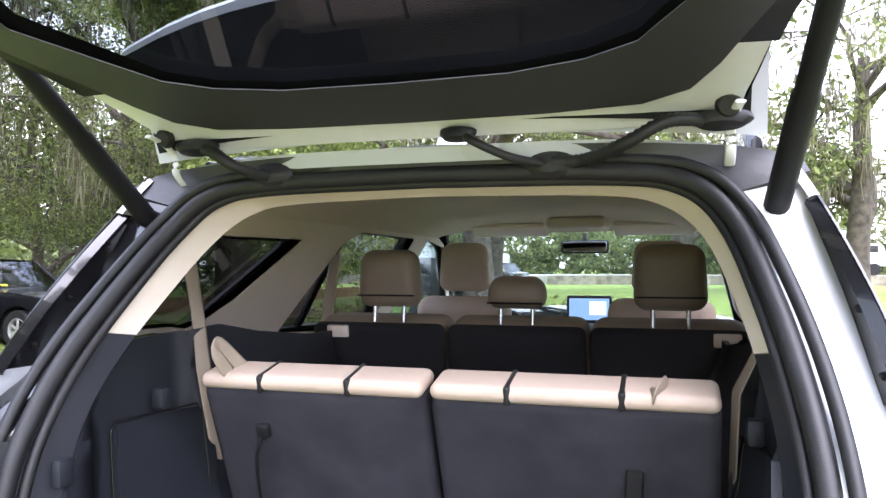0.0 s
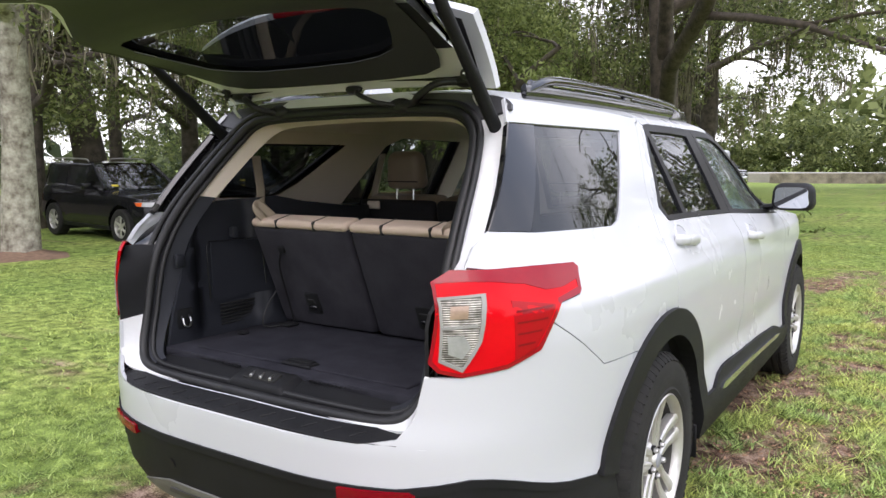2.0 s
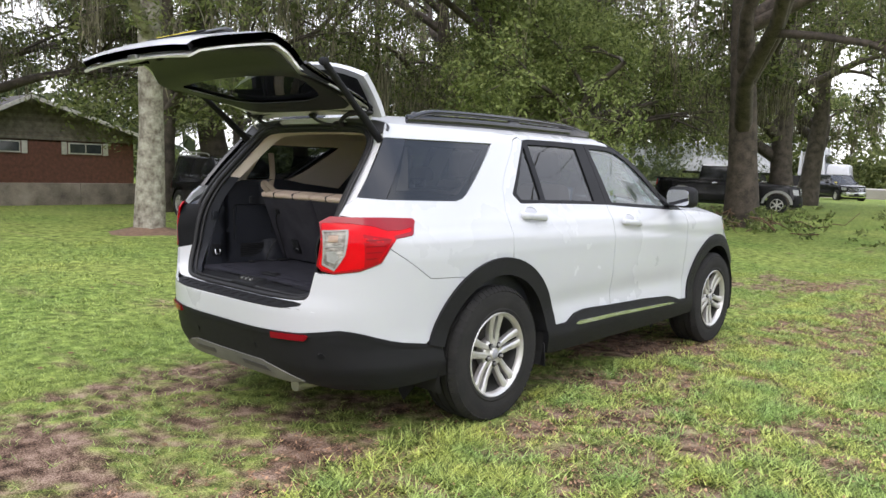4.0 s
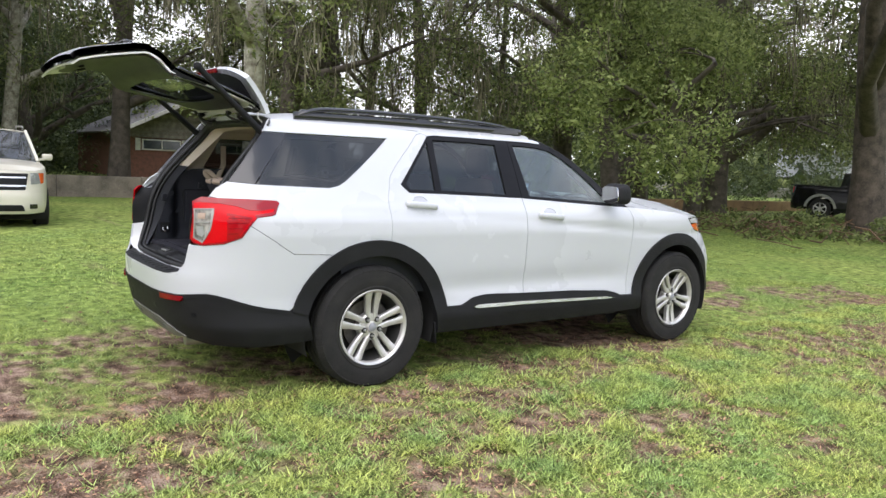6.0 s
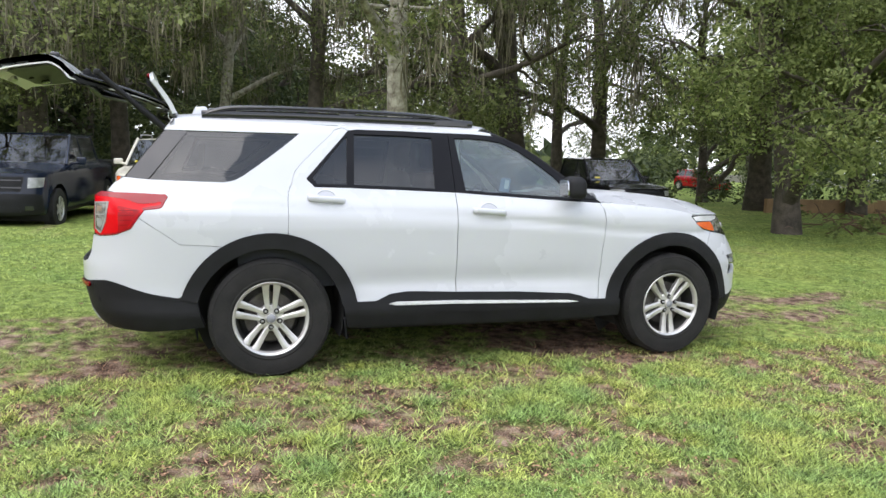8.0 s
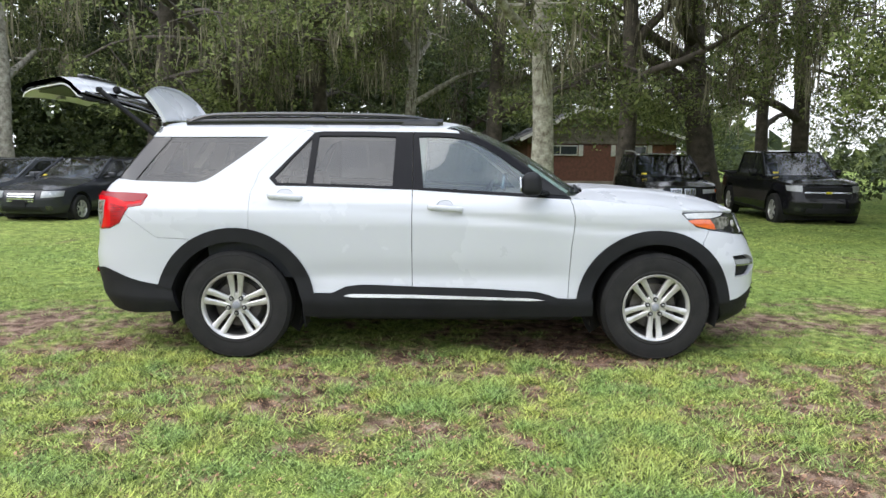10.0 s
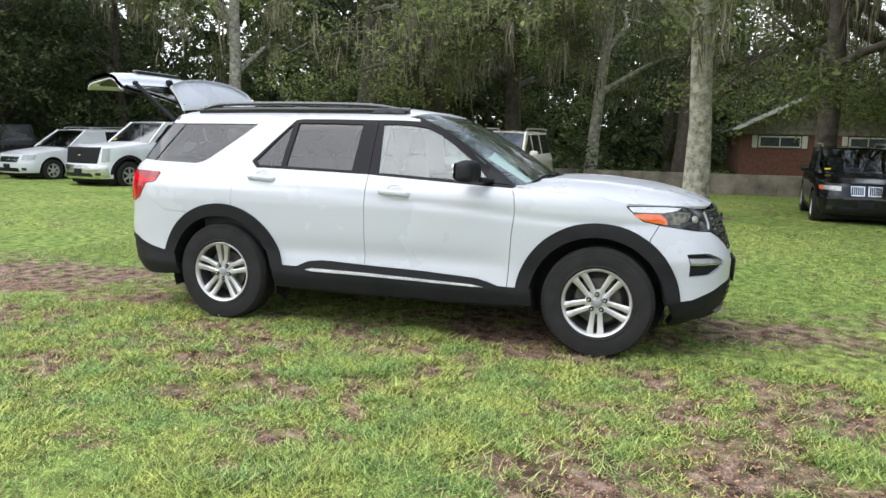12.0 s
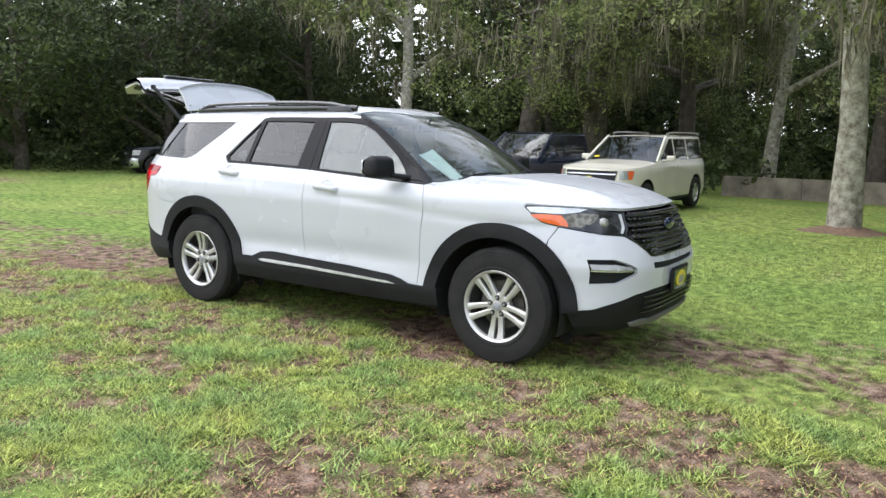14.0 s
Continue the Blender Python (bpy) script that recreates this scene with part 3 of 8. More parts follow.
# doors
rear_door_w = (DOOR_GAP[:-1] + [(0.50, 1.645), (0.535, 1.626), (0.38, 1.455), (0.233, 1.300), (0.236, 1.290), (0.285, 1.243), (0.50, 1.241), (0.9, 1.232), (1.2585, 1.222),
               (1.2575, 0.9), (1.262, 0.535), (1.0, 0.545), (0.90, 0.546), (0.79, 0.532), (0.69, 0.486), (0.58, 0.486)] + arch_pts(RA, R_OUT, 10, ang_gap - 0.4, 12))
rear_doors = both("rear_door", rear_door_w, PAINT_WHITE, car)
front_door_w = [(1.2635, 1.222), (1.7, 1.197), (2.1, 1.176), (2.385, 1.164), (2.405, 1.12), (2.418, 1.03), (2.412, 0.93), (2.398, 0.83), (2.380, 0.455),
                (2.31, 0.458), (2.24, 0.482), (2.15, 0.502), (1.74, 0.524), (1.267, 0.535), (1.2625, 0.9)]
front_doors = both("front_door", front_door_w, PAINT_WHITE, car)
rear_frame = [(0.236, 1.300), (0.238, 1.292), (0.287, 1.246), (0.50, 1.244), (0.9, 1.235), (1.2595, 1.225), (1.2595, 1.635), (0.9, 1.638), (0.60, 1.636), (0.538, 1.627), (0.38, 1.458)]
vent_hole = [(0.272, 1.300), (0.300, 1.265), (0.500, 1.262), (0.525, 1.580), (0.515, 1.580), (0.38, 1.428)]
rear_hole = [(0.548, 1.262), (0.85, 1.255), (1.118, 1.246), (1.135, 1.600), (0.9, 1.606), (0.575, 1.604)]
front_frame = [(1.2635, 1.225), (1.7, 1.200), (2.1, 1.179), (2.392, 1.166), (2.26, 1.255), (2.12, 1.352), (1.93, 1.494), (1.80, 1.566), (1.70, 1.608), (1.60, 1.630), (1.45, 1.637), (1.2635, 1.637)]
front_hole = [(1.340, 1.238), (1.7, 1.220), (2.19, 1.196), (2.20, 1.215), (2.06, 1.348), (1.90, 1.462), (1.78, 1.535), (1.67, 1.582), (1.55, 1.601), (1.42, 1.606), (1.305, 1.604)]
both("window_frame", rear_frame, BLACK_TRIM, car, "gloss black side window frame", [vent_hole, rear_hole], lift=0.001)
both("window_frame", front_frame, BLACK_TRIM, car, "gloss black side window frame", [front_hole], lift=0.001)


def grown(pts, d):
    c = [sum(p[k] for p in pts) / len(pts) for k in (0, 1)]
    return [(p[0] + d * (1 if p[0] > c[0] else -1), p[1] + d * (1 if p[1] > c[1] else -1)) for p in pts]


def panes(name, pts, material, label):
    out = both(name, grown(pts, 0.008), material, car, label, depth=0, lift=-0.008, step=0.12)
    for o in out:
        o.visible_shadow = False
    return out


panes("window_pane", vent_hole, GLASS_TINT, "dark privacy glass")
rear_panes = panes("window_pane", rear_hole, GLASS_TINT, "dark privacy glass")
rear_panes[1].data.materials[0] = GLASS_REAR
panes("window_pane", front_hole, GLASS_DOOR, "lightly tinted door glass")
quarter_glass = [(-0.500, 1.584), (-0.2, 1.588), (0.195, 1.591), (-0.065, 1.387), (-0.175, 1.308), (-0.225, 1.281), (-0.29, 1.266), (-0.735, 1.273)]
panes("quarter_window_pane", quarter_glass, GLASS_TINT, "dark privacy glass")
both("d_pillar_glass", [(-0.507, 1.584), (-0.645, 1.584), (-0.885, 1.284), (-0.743, 1.274)], BLACK_GLOSS, car, "gloss black pillar panel", lift=-0.002, depth=0.02)
qb = [(-0.503, 1.586), (0.2, 1.592), (-0.065, 1.385), (-0.175, 1.305), (-0.225, 1.278), (-0.29, 1.263), (-0.74, 1.271)]
qi = [(-0.515, 1.556), (0.12, 1.562), (-0.10, 1.395), (-0.20, 1.325), (-0.245, 1.303), (-0.31, 1.295), (-0.68, 1.300)]
both("window_surround", qb, BLACK_TRIM, car, "", [qi], lift=-0.012, depth=0.01)
# door handles
for yh, zh, doors in ((0.355, 1.168, rear_doors), (1.495, 1.098, front_doors)):
    xs = skin(yh, zh)[0]
    bar = tube(smooth_path([(xs - 0.004, yh - 0.115, zh + 0.010), (xs + 0.024, yh - 0.095, zh + 0.006), (xs + 0.034, yh, zh), (xs + 0.026, yh + 0.095, zh - 0.008), (xs - 0.004, yh + 0.118, zh - 0.012)], 5), 0.019, 10, squash=(0.7, 1.1))
    lip = tube(smooth_path([(skin(yh + 0.058 * math.cos(a), zh + 0.020 + 0.036 * math.sin(a))[0] + 0.001, yh + 0.058 * math.cos(a), zh + 0.020 + 0.036 * math.sin(a)) for a in np.linspace(0.15, math.pi - 0.15, 9)], 3), 0.004, 6)
    # no hollow here: a raised grey patch carries the cup's shade in its colour
    cup = sheet([(yh + 0.052 * math.cos(a), zh + 0.022 + 0.030 * math.sin(a)) for a in np.linspace(0, 2 * math.pi, 17)[:-1]], skin, lift=0.0015, depth=0.001)
    for d, mir in zip(doors, (False, True)):
        part("door_handle", bar.mirror() if mir else bar, PAINT_WHITE, d)
        part("handle_cup_shade", cup.mirror() if mir else cup, CUP_SHADE, d)
        part("cup_lip", lip.mirror() if mir else lip, PAINT_WHITE, d)

# front wing and front bumper
zed = Curve([(2.38, 1.168), (2.6, 1.155), (3.0, 1.125), (3.2, 1.090), (3.45, 1.082), (3.65, 1.072), (3.8, 1.058)], 0.04)
fender = ([(2.3895, 1.164), (2.410, 1.12), (2.423, 1.03), (2.417, 0.93), (2.403, 0.83), (2.385, 0.455), (2.448, 0.455)] + arch_pts(FA, R_OUT, 173.5, 52.5, 18) +
          [(3.36, 0.86), (3.41, 0.948), (3.31, 0.968), (3.25, 1.010), (3.19, 1.067), (3.20, zed(3.20))] + [(y, zed(y)) for y in (3.1, 3.0, 2.9, 2.8, 2.7, 2.6, 2.5)])
both("front_wing", fender, PAINT_WHITE, car)
lamp = [(3.192, 1.068), (3.252, 1.012), (3.312, 0.971), (3.41, 0.951), (3.50, 0.940), ("f", 0.74, 0.912), ("f", 0.615, 0.902), ("f", 0.575, 0.945), ("f", 0.56, 1.040), ("f", 0.68, 1.058), (3.55, 1.074), (3.45, 1.079), (3.3, 1.080), (3.2, 1.078)]
fog = [("f", 0.848, 0.755), ("f", 0.74, 0.758), ("f", 0.66, 0.725), ("f", 0.615, 0.700), ("f", 0.615, 0.662), ("f", 0.74, 0.605), ("f", 0.848, 0.598)]
slot = [("f", 0.44, 0.722), ("f", 0.44, 0.683), ("f", 0.2, 0.672), ("f", 0.0, 0.670)]
slot_top = [("f", 0.0, 0.712), ("f", 0.2, 0.714)]
fascia = ([(3.363, 0.838), (3.365, 0.86), (3.415, 0.944), (3.50, 0.932), ("f", 0.74, 0.905), ("f", 0.622, 0.893), ("f", 0.53, 0.832), ("f", 0.455, 0.764), ("f", 0.2, 0.757), ("f", 0.0, 0.757)] +
          [("f", 0.0, 0.712), ("f", 0.2, 0.714), ("f", 0.44, 0.722), ("f", 0.44, 0.683), ("f", 0.2, 0.672), ("f", 0.0, 0.670)] +
          [("f", 0.0, 0.548), ("f", 0.44, 0.548), ("f", 0.62, 0.528), ("f", 0.70, 0.50), ("f", 0.80, 0.462), (3.66, 0.440), (3.571, 0.428)] + arch_pts(FA, R_OUT, 4, 51.5, 8))
front_bumper = both("front_bumper", fascia, PAINT_WHITE, car, holes=[fog], one=True, depth=0.03)
lower = [(3.50, 0.425), (3.571, 0.425), (3.66, 0.437), ("f", 0.80, 0.459), ("f", 0.70, 0.497), ("f", 0.62, 0.525), ("f", 0.44, 0.545), ("f", 0.0, 0.545), ("f", 0.0, 0.30), ("f", 0.4, 0.295), ("f", 0.75, 0.275), (3.62, 0.25), (3.51, 0.235)]
front_black = both("lower_bumper", lower, BLACK_PLASTIC, car, "textured black plastic front valance", one=True, depth=0.05, lift=-0.006)
both("skid_lip", [("f", 0.62, 0.335), ("f", 0.50, 0.352), ("f", 0.42, 0.338), ("f", 0.0, 0.338), ("f", 0.0, 0.308), ("f", 0.5, 0.308), ("f", 0.60, 0.315)], GREY_SKID, front_black, "silver plastic lip", one=True, lift=0.01, depth=0.03)
grid_bars = Geo()
for k in range(4):
    z = 0.40 + 0.035 * k
    grid_bars.join(tube([Vector(skin(*FX(abs(x), z))) * Vector((1 if x >= 0 else -1, 1, 1)) + Vector((0, 0.004, 0)) for x in np.linspace(-0.55, 0.55, 21)], 0.006, 6))
part("intake_bar", grid_bars, BLACK_GLOSS, front_black)
both("slot_grille", [("f", 0.0, 0.712), ("f", 0.2, 0.714), ("f", 0.44, 0.722), ("f", 0.44, 0.683), ("f", 0.2, 0.672), ("f", 0.0, 0.670)], BLACK_PLASTIC, front_bumper, one=True, lift=-0.02, depth=0)
# fog lamp pockets
both("fog_pocket", grown([p for p in side_pts(fog)], 0.004) and fog, BLACK_PLASTIC, front_bumper, lift=-0.035, depth=0.0)
both("fog_lamp", [("f", 0.845, 0.728), ("f", 0.74, 0.726), ("f", 0.65, 0.708), ("f", 0.64, 0.688), ("f", 0.74, 0.688), ("f", 0.845, 0.692)], FOG_SILVER, front_bumper, "silver fog lamp bar with chrome trim", lift=-0.006, depth=0.03)
both("fog_trim", [("f", 0.848, 0.690), ("f", 0.74, 0.686), ("f", 0.63, 0.686), ("f", 0.66, 0.677), ("f", 0.74, 0.678), ("f", 0.848, 0.682)], CHROME, front_bumper, "chrome trim strip", lift=0.0, depth=0.02)

# grille
grille_pts = [("f", 0.555, 1.040), ("f", 0.575, 0.945), ("f", 0.612, 0.898), ("f", 0.53, 0.836), ("f", 0.457, 0.768), ("f", 0.2, 0.761), ("f", 0.0, 0.761), ("f", 0.0, 1.054), ("f", 0.2, 1.053), ("f", 0.4, 1.047)]
grille = both("grille", grille_pts, BLACK_GLOSS, car, "black mesh grille", one=True, lift=-0.035, depth=0)


def front_point(x, z, lift=0.0):
    p = Vector(skin(*FX(abs(x), z)))
    q = Vector(skin(*FX(abs(x) + 0.01, z)))
    n = Vector((p.y - q.y, q.x - p.x, 0.0))
    n = n.normalized() if n.length > 0 else Vector((0, 1, 0))
    p += n * lift
    return Vector((p.x if x >= 0 else -p.x, p.y, p.z))


def grille_half(z):
    return np.interp(z, [0.77, 0.836, 0.898, 0.945, 1.04], [0.45, 0.52, 0.595, 0.565, 0.545])


for z in (0.815, 0.885, 0.955, 1.02):
    h = grille_half(z)
    part("grille_bar", tube([front_point(x, z, -0.006) for x in np.linspace(-h, h, 25)], 0.011, 8, squash=(1.0, 0.7)), BLACK_GLOSS, grille)
part("grille_surround", tube([front_point(x, z, -0.002) for x, z in [(0.55, 1.04), (0.57, 0.945), (0.605, 0.9), (0.525, 0.834), (0.452, 0.768)] + [(x, 0.762) for x in np.linspace(0.4, -0.4, 9)] +
     [(-0.452, 0.768), (-0.525, 0.834), (-0.605, 0.9), (-0.57, 0.945), (-0.55, 1.04)]], 0.009, 8), BLACK_GLOSS, grille)
studs = Geo()
for row in range(8):
    z = 0.79 + row * 0.0345
    h = grille_half(z) - 0.03
    nst = int(h / 0.052)
    for i in range(-nst, nst + 1):
        x = i * 0.052 + (0.026 if row % 2 else 0)
        if abs(x) < h and not (abs(x) < 0.13 and 0.87 < z < 1.01):
            p = front_point(x, z, -0.008)
            studs.join(rbox(0.034, 0.024, 0.017, 0.006, 1, Matrix.Translation(p) @ Matrix.Rotation(-math.atan2(p.x, 2.2), 4, "Z")))
part("grille_mesh", studs, BLACK_GLOSS, grille)
emb = Geo()
emb.join(lathe([(0.0, 0.012), (0.07, 0.011), (0.078, 0.006), (0.08, 0.0)], 32, "y").moved(Matrix.Translation(front_point(0, 0.945, 0.0)) @ Matrix.Diagonal((1.25, 1, 0.55, 1))))
badge = part("emblem", emb, BLUE_DARK, grille, "dark blue oval emblem")

# headlamps
lamp_pairs = both("headlight", lamp, SMOKE, car, "smoked headlight with amber side marker", lift=-0.004, depth=0.02)
for ob_, mir in zip(lamp_pairs, (False, True)):
    def lamp_bit(name, pts, material, lift=0.002, label=""):
        g = sheet(side_pts(pts), skin, lift=lift, depth=0.004)
        part(name, g.mirror() if mir else g, material, ob_, label)
    lamp_bit("amber_marker", [(3.235, 1.018), (3.262, 1.001), (3.315, 0.976), (3.41, 0.957), (3.47, 0.950), (3.455, 0.985), (3.42, 1.022), (3.30, 1.025)], AMBER_LENS, label="amber side marker")
    lamp_bit("running_light", [(3.205, 1.066), (3.235, 1.034), (3.30, 1.032), (3.43, 1.030), (3.52, 1.045), (3.55, 1.064), (3.45, 1.070), (3.3, 1.072)], LAMP_BRIGHT, label="clear running light")
    lamp_bit("running_light", [("f", 0.618, 0.912), ("f", 0.585, 0.945), ("f", 0.572, 1.032), ("f", 0.592, 1.030), ("f", 0.60, 0.95), ("f", 0.632, 0.915)], LAMP_BRIGHT)
    lamp_bit("reflector_bowl", [(3.425, 1.022), (3.472, 0.952), (3.54, 0.948), (3.60, 0.980), (3.615, 1.03), (3.53, 1.038)], LENS_GREY, label="silvery fluted reflector")
    c0 = front_point(0.70, 0.975, -0.004)
    lens = lathe([(0.0, 0.014), (0.018, 0.011), (0.032, 0.003), (0.036, -0.004)], 20, "y").moved(Matrix.Translation(c0) @ Matrix.Rotation(radians(-42), 4, "Z"))
    part("projector_lens", lens.mirror() if mir else lens, CLEAR_LENS, ob_)
    lamp_bit("lamp_bezel", [("f", 0.80, 0.93), ("f", 0.70, 0.912), ("f", 0.645, 0.92), ("f", 0.64, 1.02), ("f", 0.72, 1.03), ("f", 0.78, 1.0)], BLACK_GLOSS, 0.0005)

# front plate with dealer print
plate = thing("license_plate", "yellow and black dealer plate in a black frame on the bumper", "license plate")
pm = Matrix.Translation((0.03, 3.955, 0.575)) @ Matrix.Rotation(radians(-2), 4, "X")
part("plate_frame", rbox(0.33, 0.02, 0.175, 0.008, 2, pm), BLACK_PLASTIC, plate)
part("plate_ground", rbox(0.295, 0.010, 0.14, 0.004, 1, pm @ Matrix.Translation((0, 0.008, 0))), BLACK_GLOSS, plate)
part("plate_face", lathe([(0.0, 0.016), (0.066, 0.016), (0.066, 0.0)], 32, "y").moved(pm @ Matrix.Diagonal((1.55, 1, 0.85, 1))), YELLOW, plate, "yellow print with grey and black shapes")
part("plate_print", Geo().join(rbox(0.10, 0.004, 0.055, 0.002, 1, pm @ Matrix.Translation((0, 0.0165, -0.008))), rbox(0.24, 0.004, 0.018, 0.002, 1, pm @ Matrix.Translation((0, 0.0165, -0.058)))), GREY_PRINT, plate)

# hood
def hood_x(y):
    return skin(*Y(y, zed(y)))[0] if y < 3.80 else 0.0


zhc = Curve([(2.42, 1.205), (2.55, 1.226), (2.7, 1.236), (3.0, 1.226), (3.3, 1.196), (3.5, 1.163), (3.66, 1.118), (3.74, 1.085), (3.79, 1.058)], 0.05)


def hood_fn(x, y):
    xe = max(0.05, hood_x(min(y, 3.78)))
    r = min(1.0, abs(x) / xe)
    z = zhc(y) - (zhc(y) - zed(y)) * r ** 3.0
    ridge = 0.012 * math.exp(-((abs(x) - 0.50 + 0.05 * (y - 3)) / 0.055) ** 2) * min(1, max(0, (3.75 - y) / 0.4))
    return (x, y, z + ridge)


hood_out = [(hood_x(y), y) for y in (2.48, 2.6, 2.75, 2.9, 3.05, 3.2, 3.3, 3.4, 3.5, 3.58, 3.64, 3.69, 3.72)] + [(x, NOSE(1.06) - 0.012 - 0.05 * (x / 0.5) ** 2) for x in (0.40, 0.3, 0.2, 0.1, 0.0)]
hood_rear = [(0.0, 2.60), (0.3, 2.585), (0.6, 2.53), (0.78, 2.44)]
hood_poly = hood_rear + hood_out
hood_poly = hood_poly + [(-x, y) for x, y in reversed(hood_poly[1:-1])]
hood = part("hood", sheet(hood_poly, hood_fn, step=0.06, depth=0.02), PAINT_WHITE, car)
wing_top = [(0.784, 2.437), (hood_x(2.48), 2.475), (hood_x(2.43), 2.43), (hood_x(2.38) - 0.0, 2.385), (0.80, 2.385)]
gw = sheet(wing_top, hood_fn, step=0.04, depth=0.02)
part("wing_top", gw, PAINT_WHITE, car)
part("wing_top", gw.mirror(), PAINT_WHITE, car)

# roof
zrc = Curve([(-0.75, 1.672), (-0.6, 1.702), (-0.3, 1.733), (0.2, 1.752), (0.7, 1.758), (1.1, 1.755), (1.4, 1.743), (1.6, 1.717), (1.75, 1.675)], 0.06)


def roof_x(y):
    return skin(*Y(y, 1.661))[0]


def roof_fn(x, y):
    r = min(1.1, abs(x) / roof_x(y))
    ze = 1.661 - 0.10 * max(0, y - 1.52)
    zc = zrc(y)
    return (x, y, zc - (zc - ze) * r ** 4.2)


def header_y(x):
    return 1.735 - 0.20 * (abs(x) / 0.6) ** 2.2


roof_half = [(roof_x(y), y) for y in (-0.57, -0.4, -0.2, 0.0, 0.3, 0.6, 0.9, 1.2, 1.4, 1.50)] + [(x, header_y(x)) for x in (0.60, 0.5, 0.4, 0.3, 0.2, 0.1, 0.0)]
roof_poly = roof_half + [(-x, y) for x, y in reversed(roof_half[:-1])] + [(x, -0.615 + 0.045 * (abs(x) / 0.6) ** 2) for x in (-0.5, -0.35, -0.2, 0, 0.2, 0.35, 0.5)]
roof = part("roof", sheet(roof_poly, roof_fn, step=0.08, depth=0.03), PAINT_WHITE, car)
# cantrail between the door frames and the roof
rail_top = [(0.475, 1.6605), (0.44, 1.630), (0.50, 1.648), (0.537, 1.629), (0.60, 1.638), (0.9, 1.640), (1.2, 1.639), (1.45, 1.639), (1.60, 1.632), (1.66, 1.622), (1.62, 1.645), (1.52, 1.6605)]
both("cantrail", rail_top, PAINT_WHITE, car)

# windscreen
def ws_fn(u, v):
    xt, yt = 0.595 * u, header_y(0.595 * u) + 0.004
    zt = roof_fn(xt, yt)[2] - 0.004
    xb, yb, zb = 0.785 * u, 2.60 - 0.20 * abs(u) ** 2.2, 1.160 + 0.012 * (1 - u * u)
    bulge = 0.035 * 4 * v * (1 - v)
    return (xt + (xb - xt) * v, yt + (yb - yt) * v + bulge * 0.5, zt + (zb - zt) * v + bulge)


ws = part("windshield", sheet([(1, 0), (1, 1), (-1, 1), (-1, 0)][::-1], ws_fn, step=(0.125, 0.1), depth=0), GLASS_CLEAR, car, "clear raked windshield")
ws.visible_shadow = False
part("windshield_band", sheet([(-1, 0), (1, 0), (1, 0.06), (-1, 0.06)], ws_fn, step=(0.125, 0.1), lift=-0.004, depth=0), BLACK_TRIM, car)
edge = [(1.60, 1.632), (1.70, 1.610), (1.80, 1.568), (1.93, 1.497), (2.12, 1.355), (2.26, 1.258), (2.395, 1.166)]


def pillar_fn(a, v):
    t = a * (len(edge) - 1)
    i = min(len(edge) - 2, int(t))
    y, z = (edge[i][k] + (edge[i + 1][k] - edge[i][k]) * (t - i) for k in (0, 1))
    p, q = Vector(skin(*Y(y, z))), Vector(ws_fn(1.0, min(1.0, max(0.0, a))))
    return p + (q - p) * v + Vector((0.6, 0.3, 0.6)) * (0.02 * 4 * v * (1 - v))


gp = sheet([(0, 0), (1, 0), (1, 1), (0, 1)], pillar_fn, step=(0.08, 0.25), depth=0.02)
part("a_pillar", gp, BLACK_PLASTIC, car, "grey-black windshield pillar")
part("a_pillar", gp.mirror(), BLACK_PLASTIC, car, "grey-black windshield pillar")


def cowl_fn(u, v):
    p = Vector(ws_fn(u, 1.0))
    q = Vector((0.80 * u, 2.64 - 0.17 * abs(u) ** 2.2, 1.165))
    return p + (q - p) * v + Vector((0, 0, -0.012 * v * (1 - v) * 4))


part("cowl", sheet([(-1, -0.2), (1, -0.2), (1, 1), (-1, 1)], cowl_fn, step=(0.125, 0.3), depth=0.01, lift=-0.006), BLACK_PLASTIC, car, "black plastic cowl")
for x0, x1, y0 in ((0.62, -0.02, 2.46), (-0.10, -0.66, 2.55)):
    pts = [Vector(ws_fn(x0 / 0.785 + (x1 - x0) / 0.785 * t, 0.985 - 0.06 * math.sin(t * 3.0))) + Vector((0, 0.015, 0.022)) for t in np.linspace(0, 1, 9)]
    part("wiper", tube(pts, 0.008, 6).join(tube([Vector(cowl_fn(x0 / 0.8, 0.7)) + Vector((0, 0, 0.02)), pts[4]], 0.010, 6)), BLACK_PLASTIC, car, "black windshield wiper")

# roof rails
def rail(sgn):
    path = smooth_path([(0.600, -0.42, 1.690), (0.602, -0.36, 1.714), (0.604, -0.27, 1.740), (0.604, -0.15, 1.752), (0.60, 0.2, 1.761), (0.60, 0.7, 1.762), (0.597, 1.1, 1.755), (0.59, 1.30, 1.739), (0.575, 1.48, 1.708)], 6)
    n = len(path)
    g = tube(path, 0.028, 10, squash=(0.72, 0.6), radii=[0.028 * min(1, 0.45 + 4 * min(i, n - 1 - i) / n) for i in range(n)])
    for y0, y1, y2 in ((-0.42, -0.16, 1.718), (0.47, 0.63, 1.730), (1.16, 1.46, 1.716)):
        g.join(rbox(0.028, y1 - y0, 0.056, 0.010, 3, Matrix.Translation((0.597, (y0 + y1) / 2, y2 - 0.004)), (0.7, 0.62)))
    low = [Vector((p.x - 0.002, p.y, roof_fn(p.x - 0.01, p.y)[2] + 0.004)) for p in path]
    g.join(tube([p + Vector((0.004, 0, 0.014)) for p in low], 0.026, 8, squash=(0.45, 1.0)))
    return g if sgn > 0 else g.mirror()


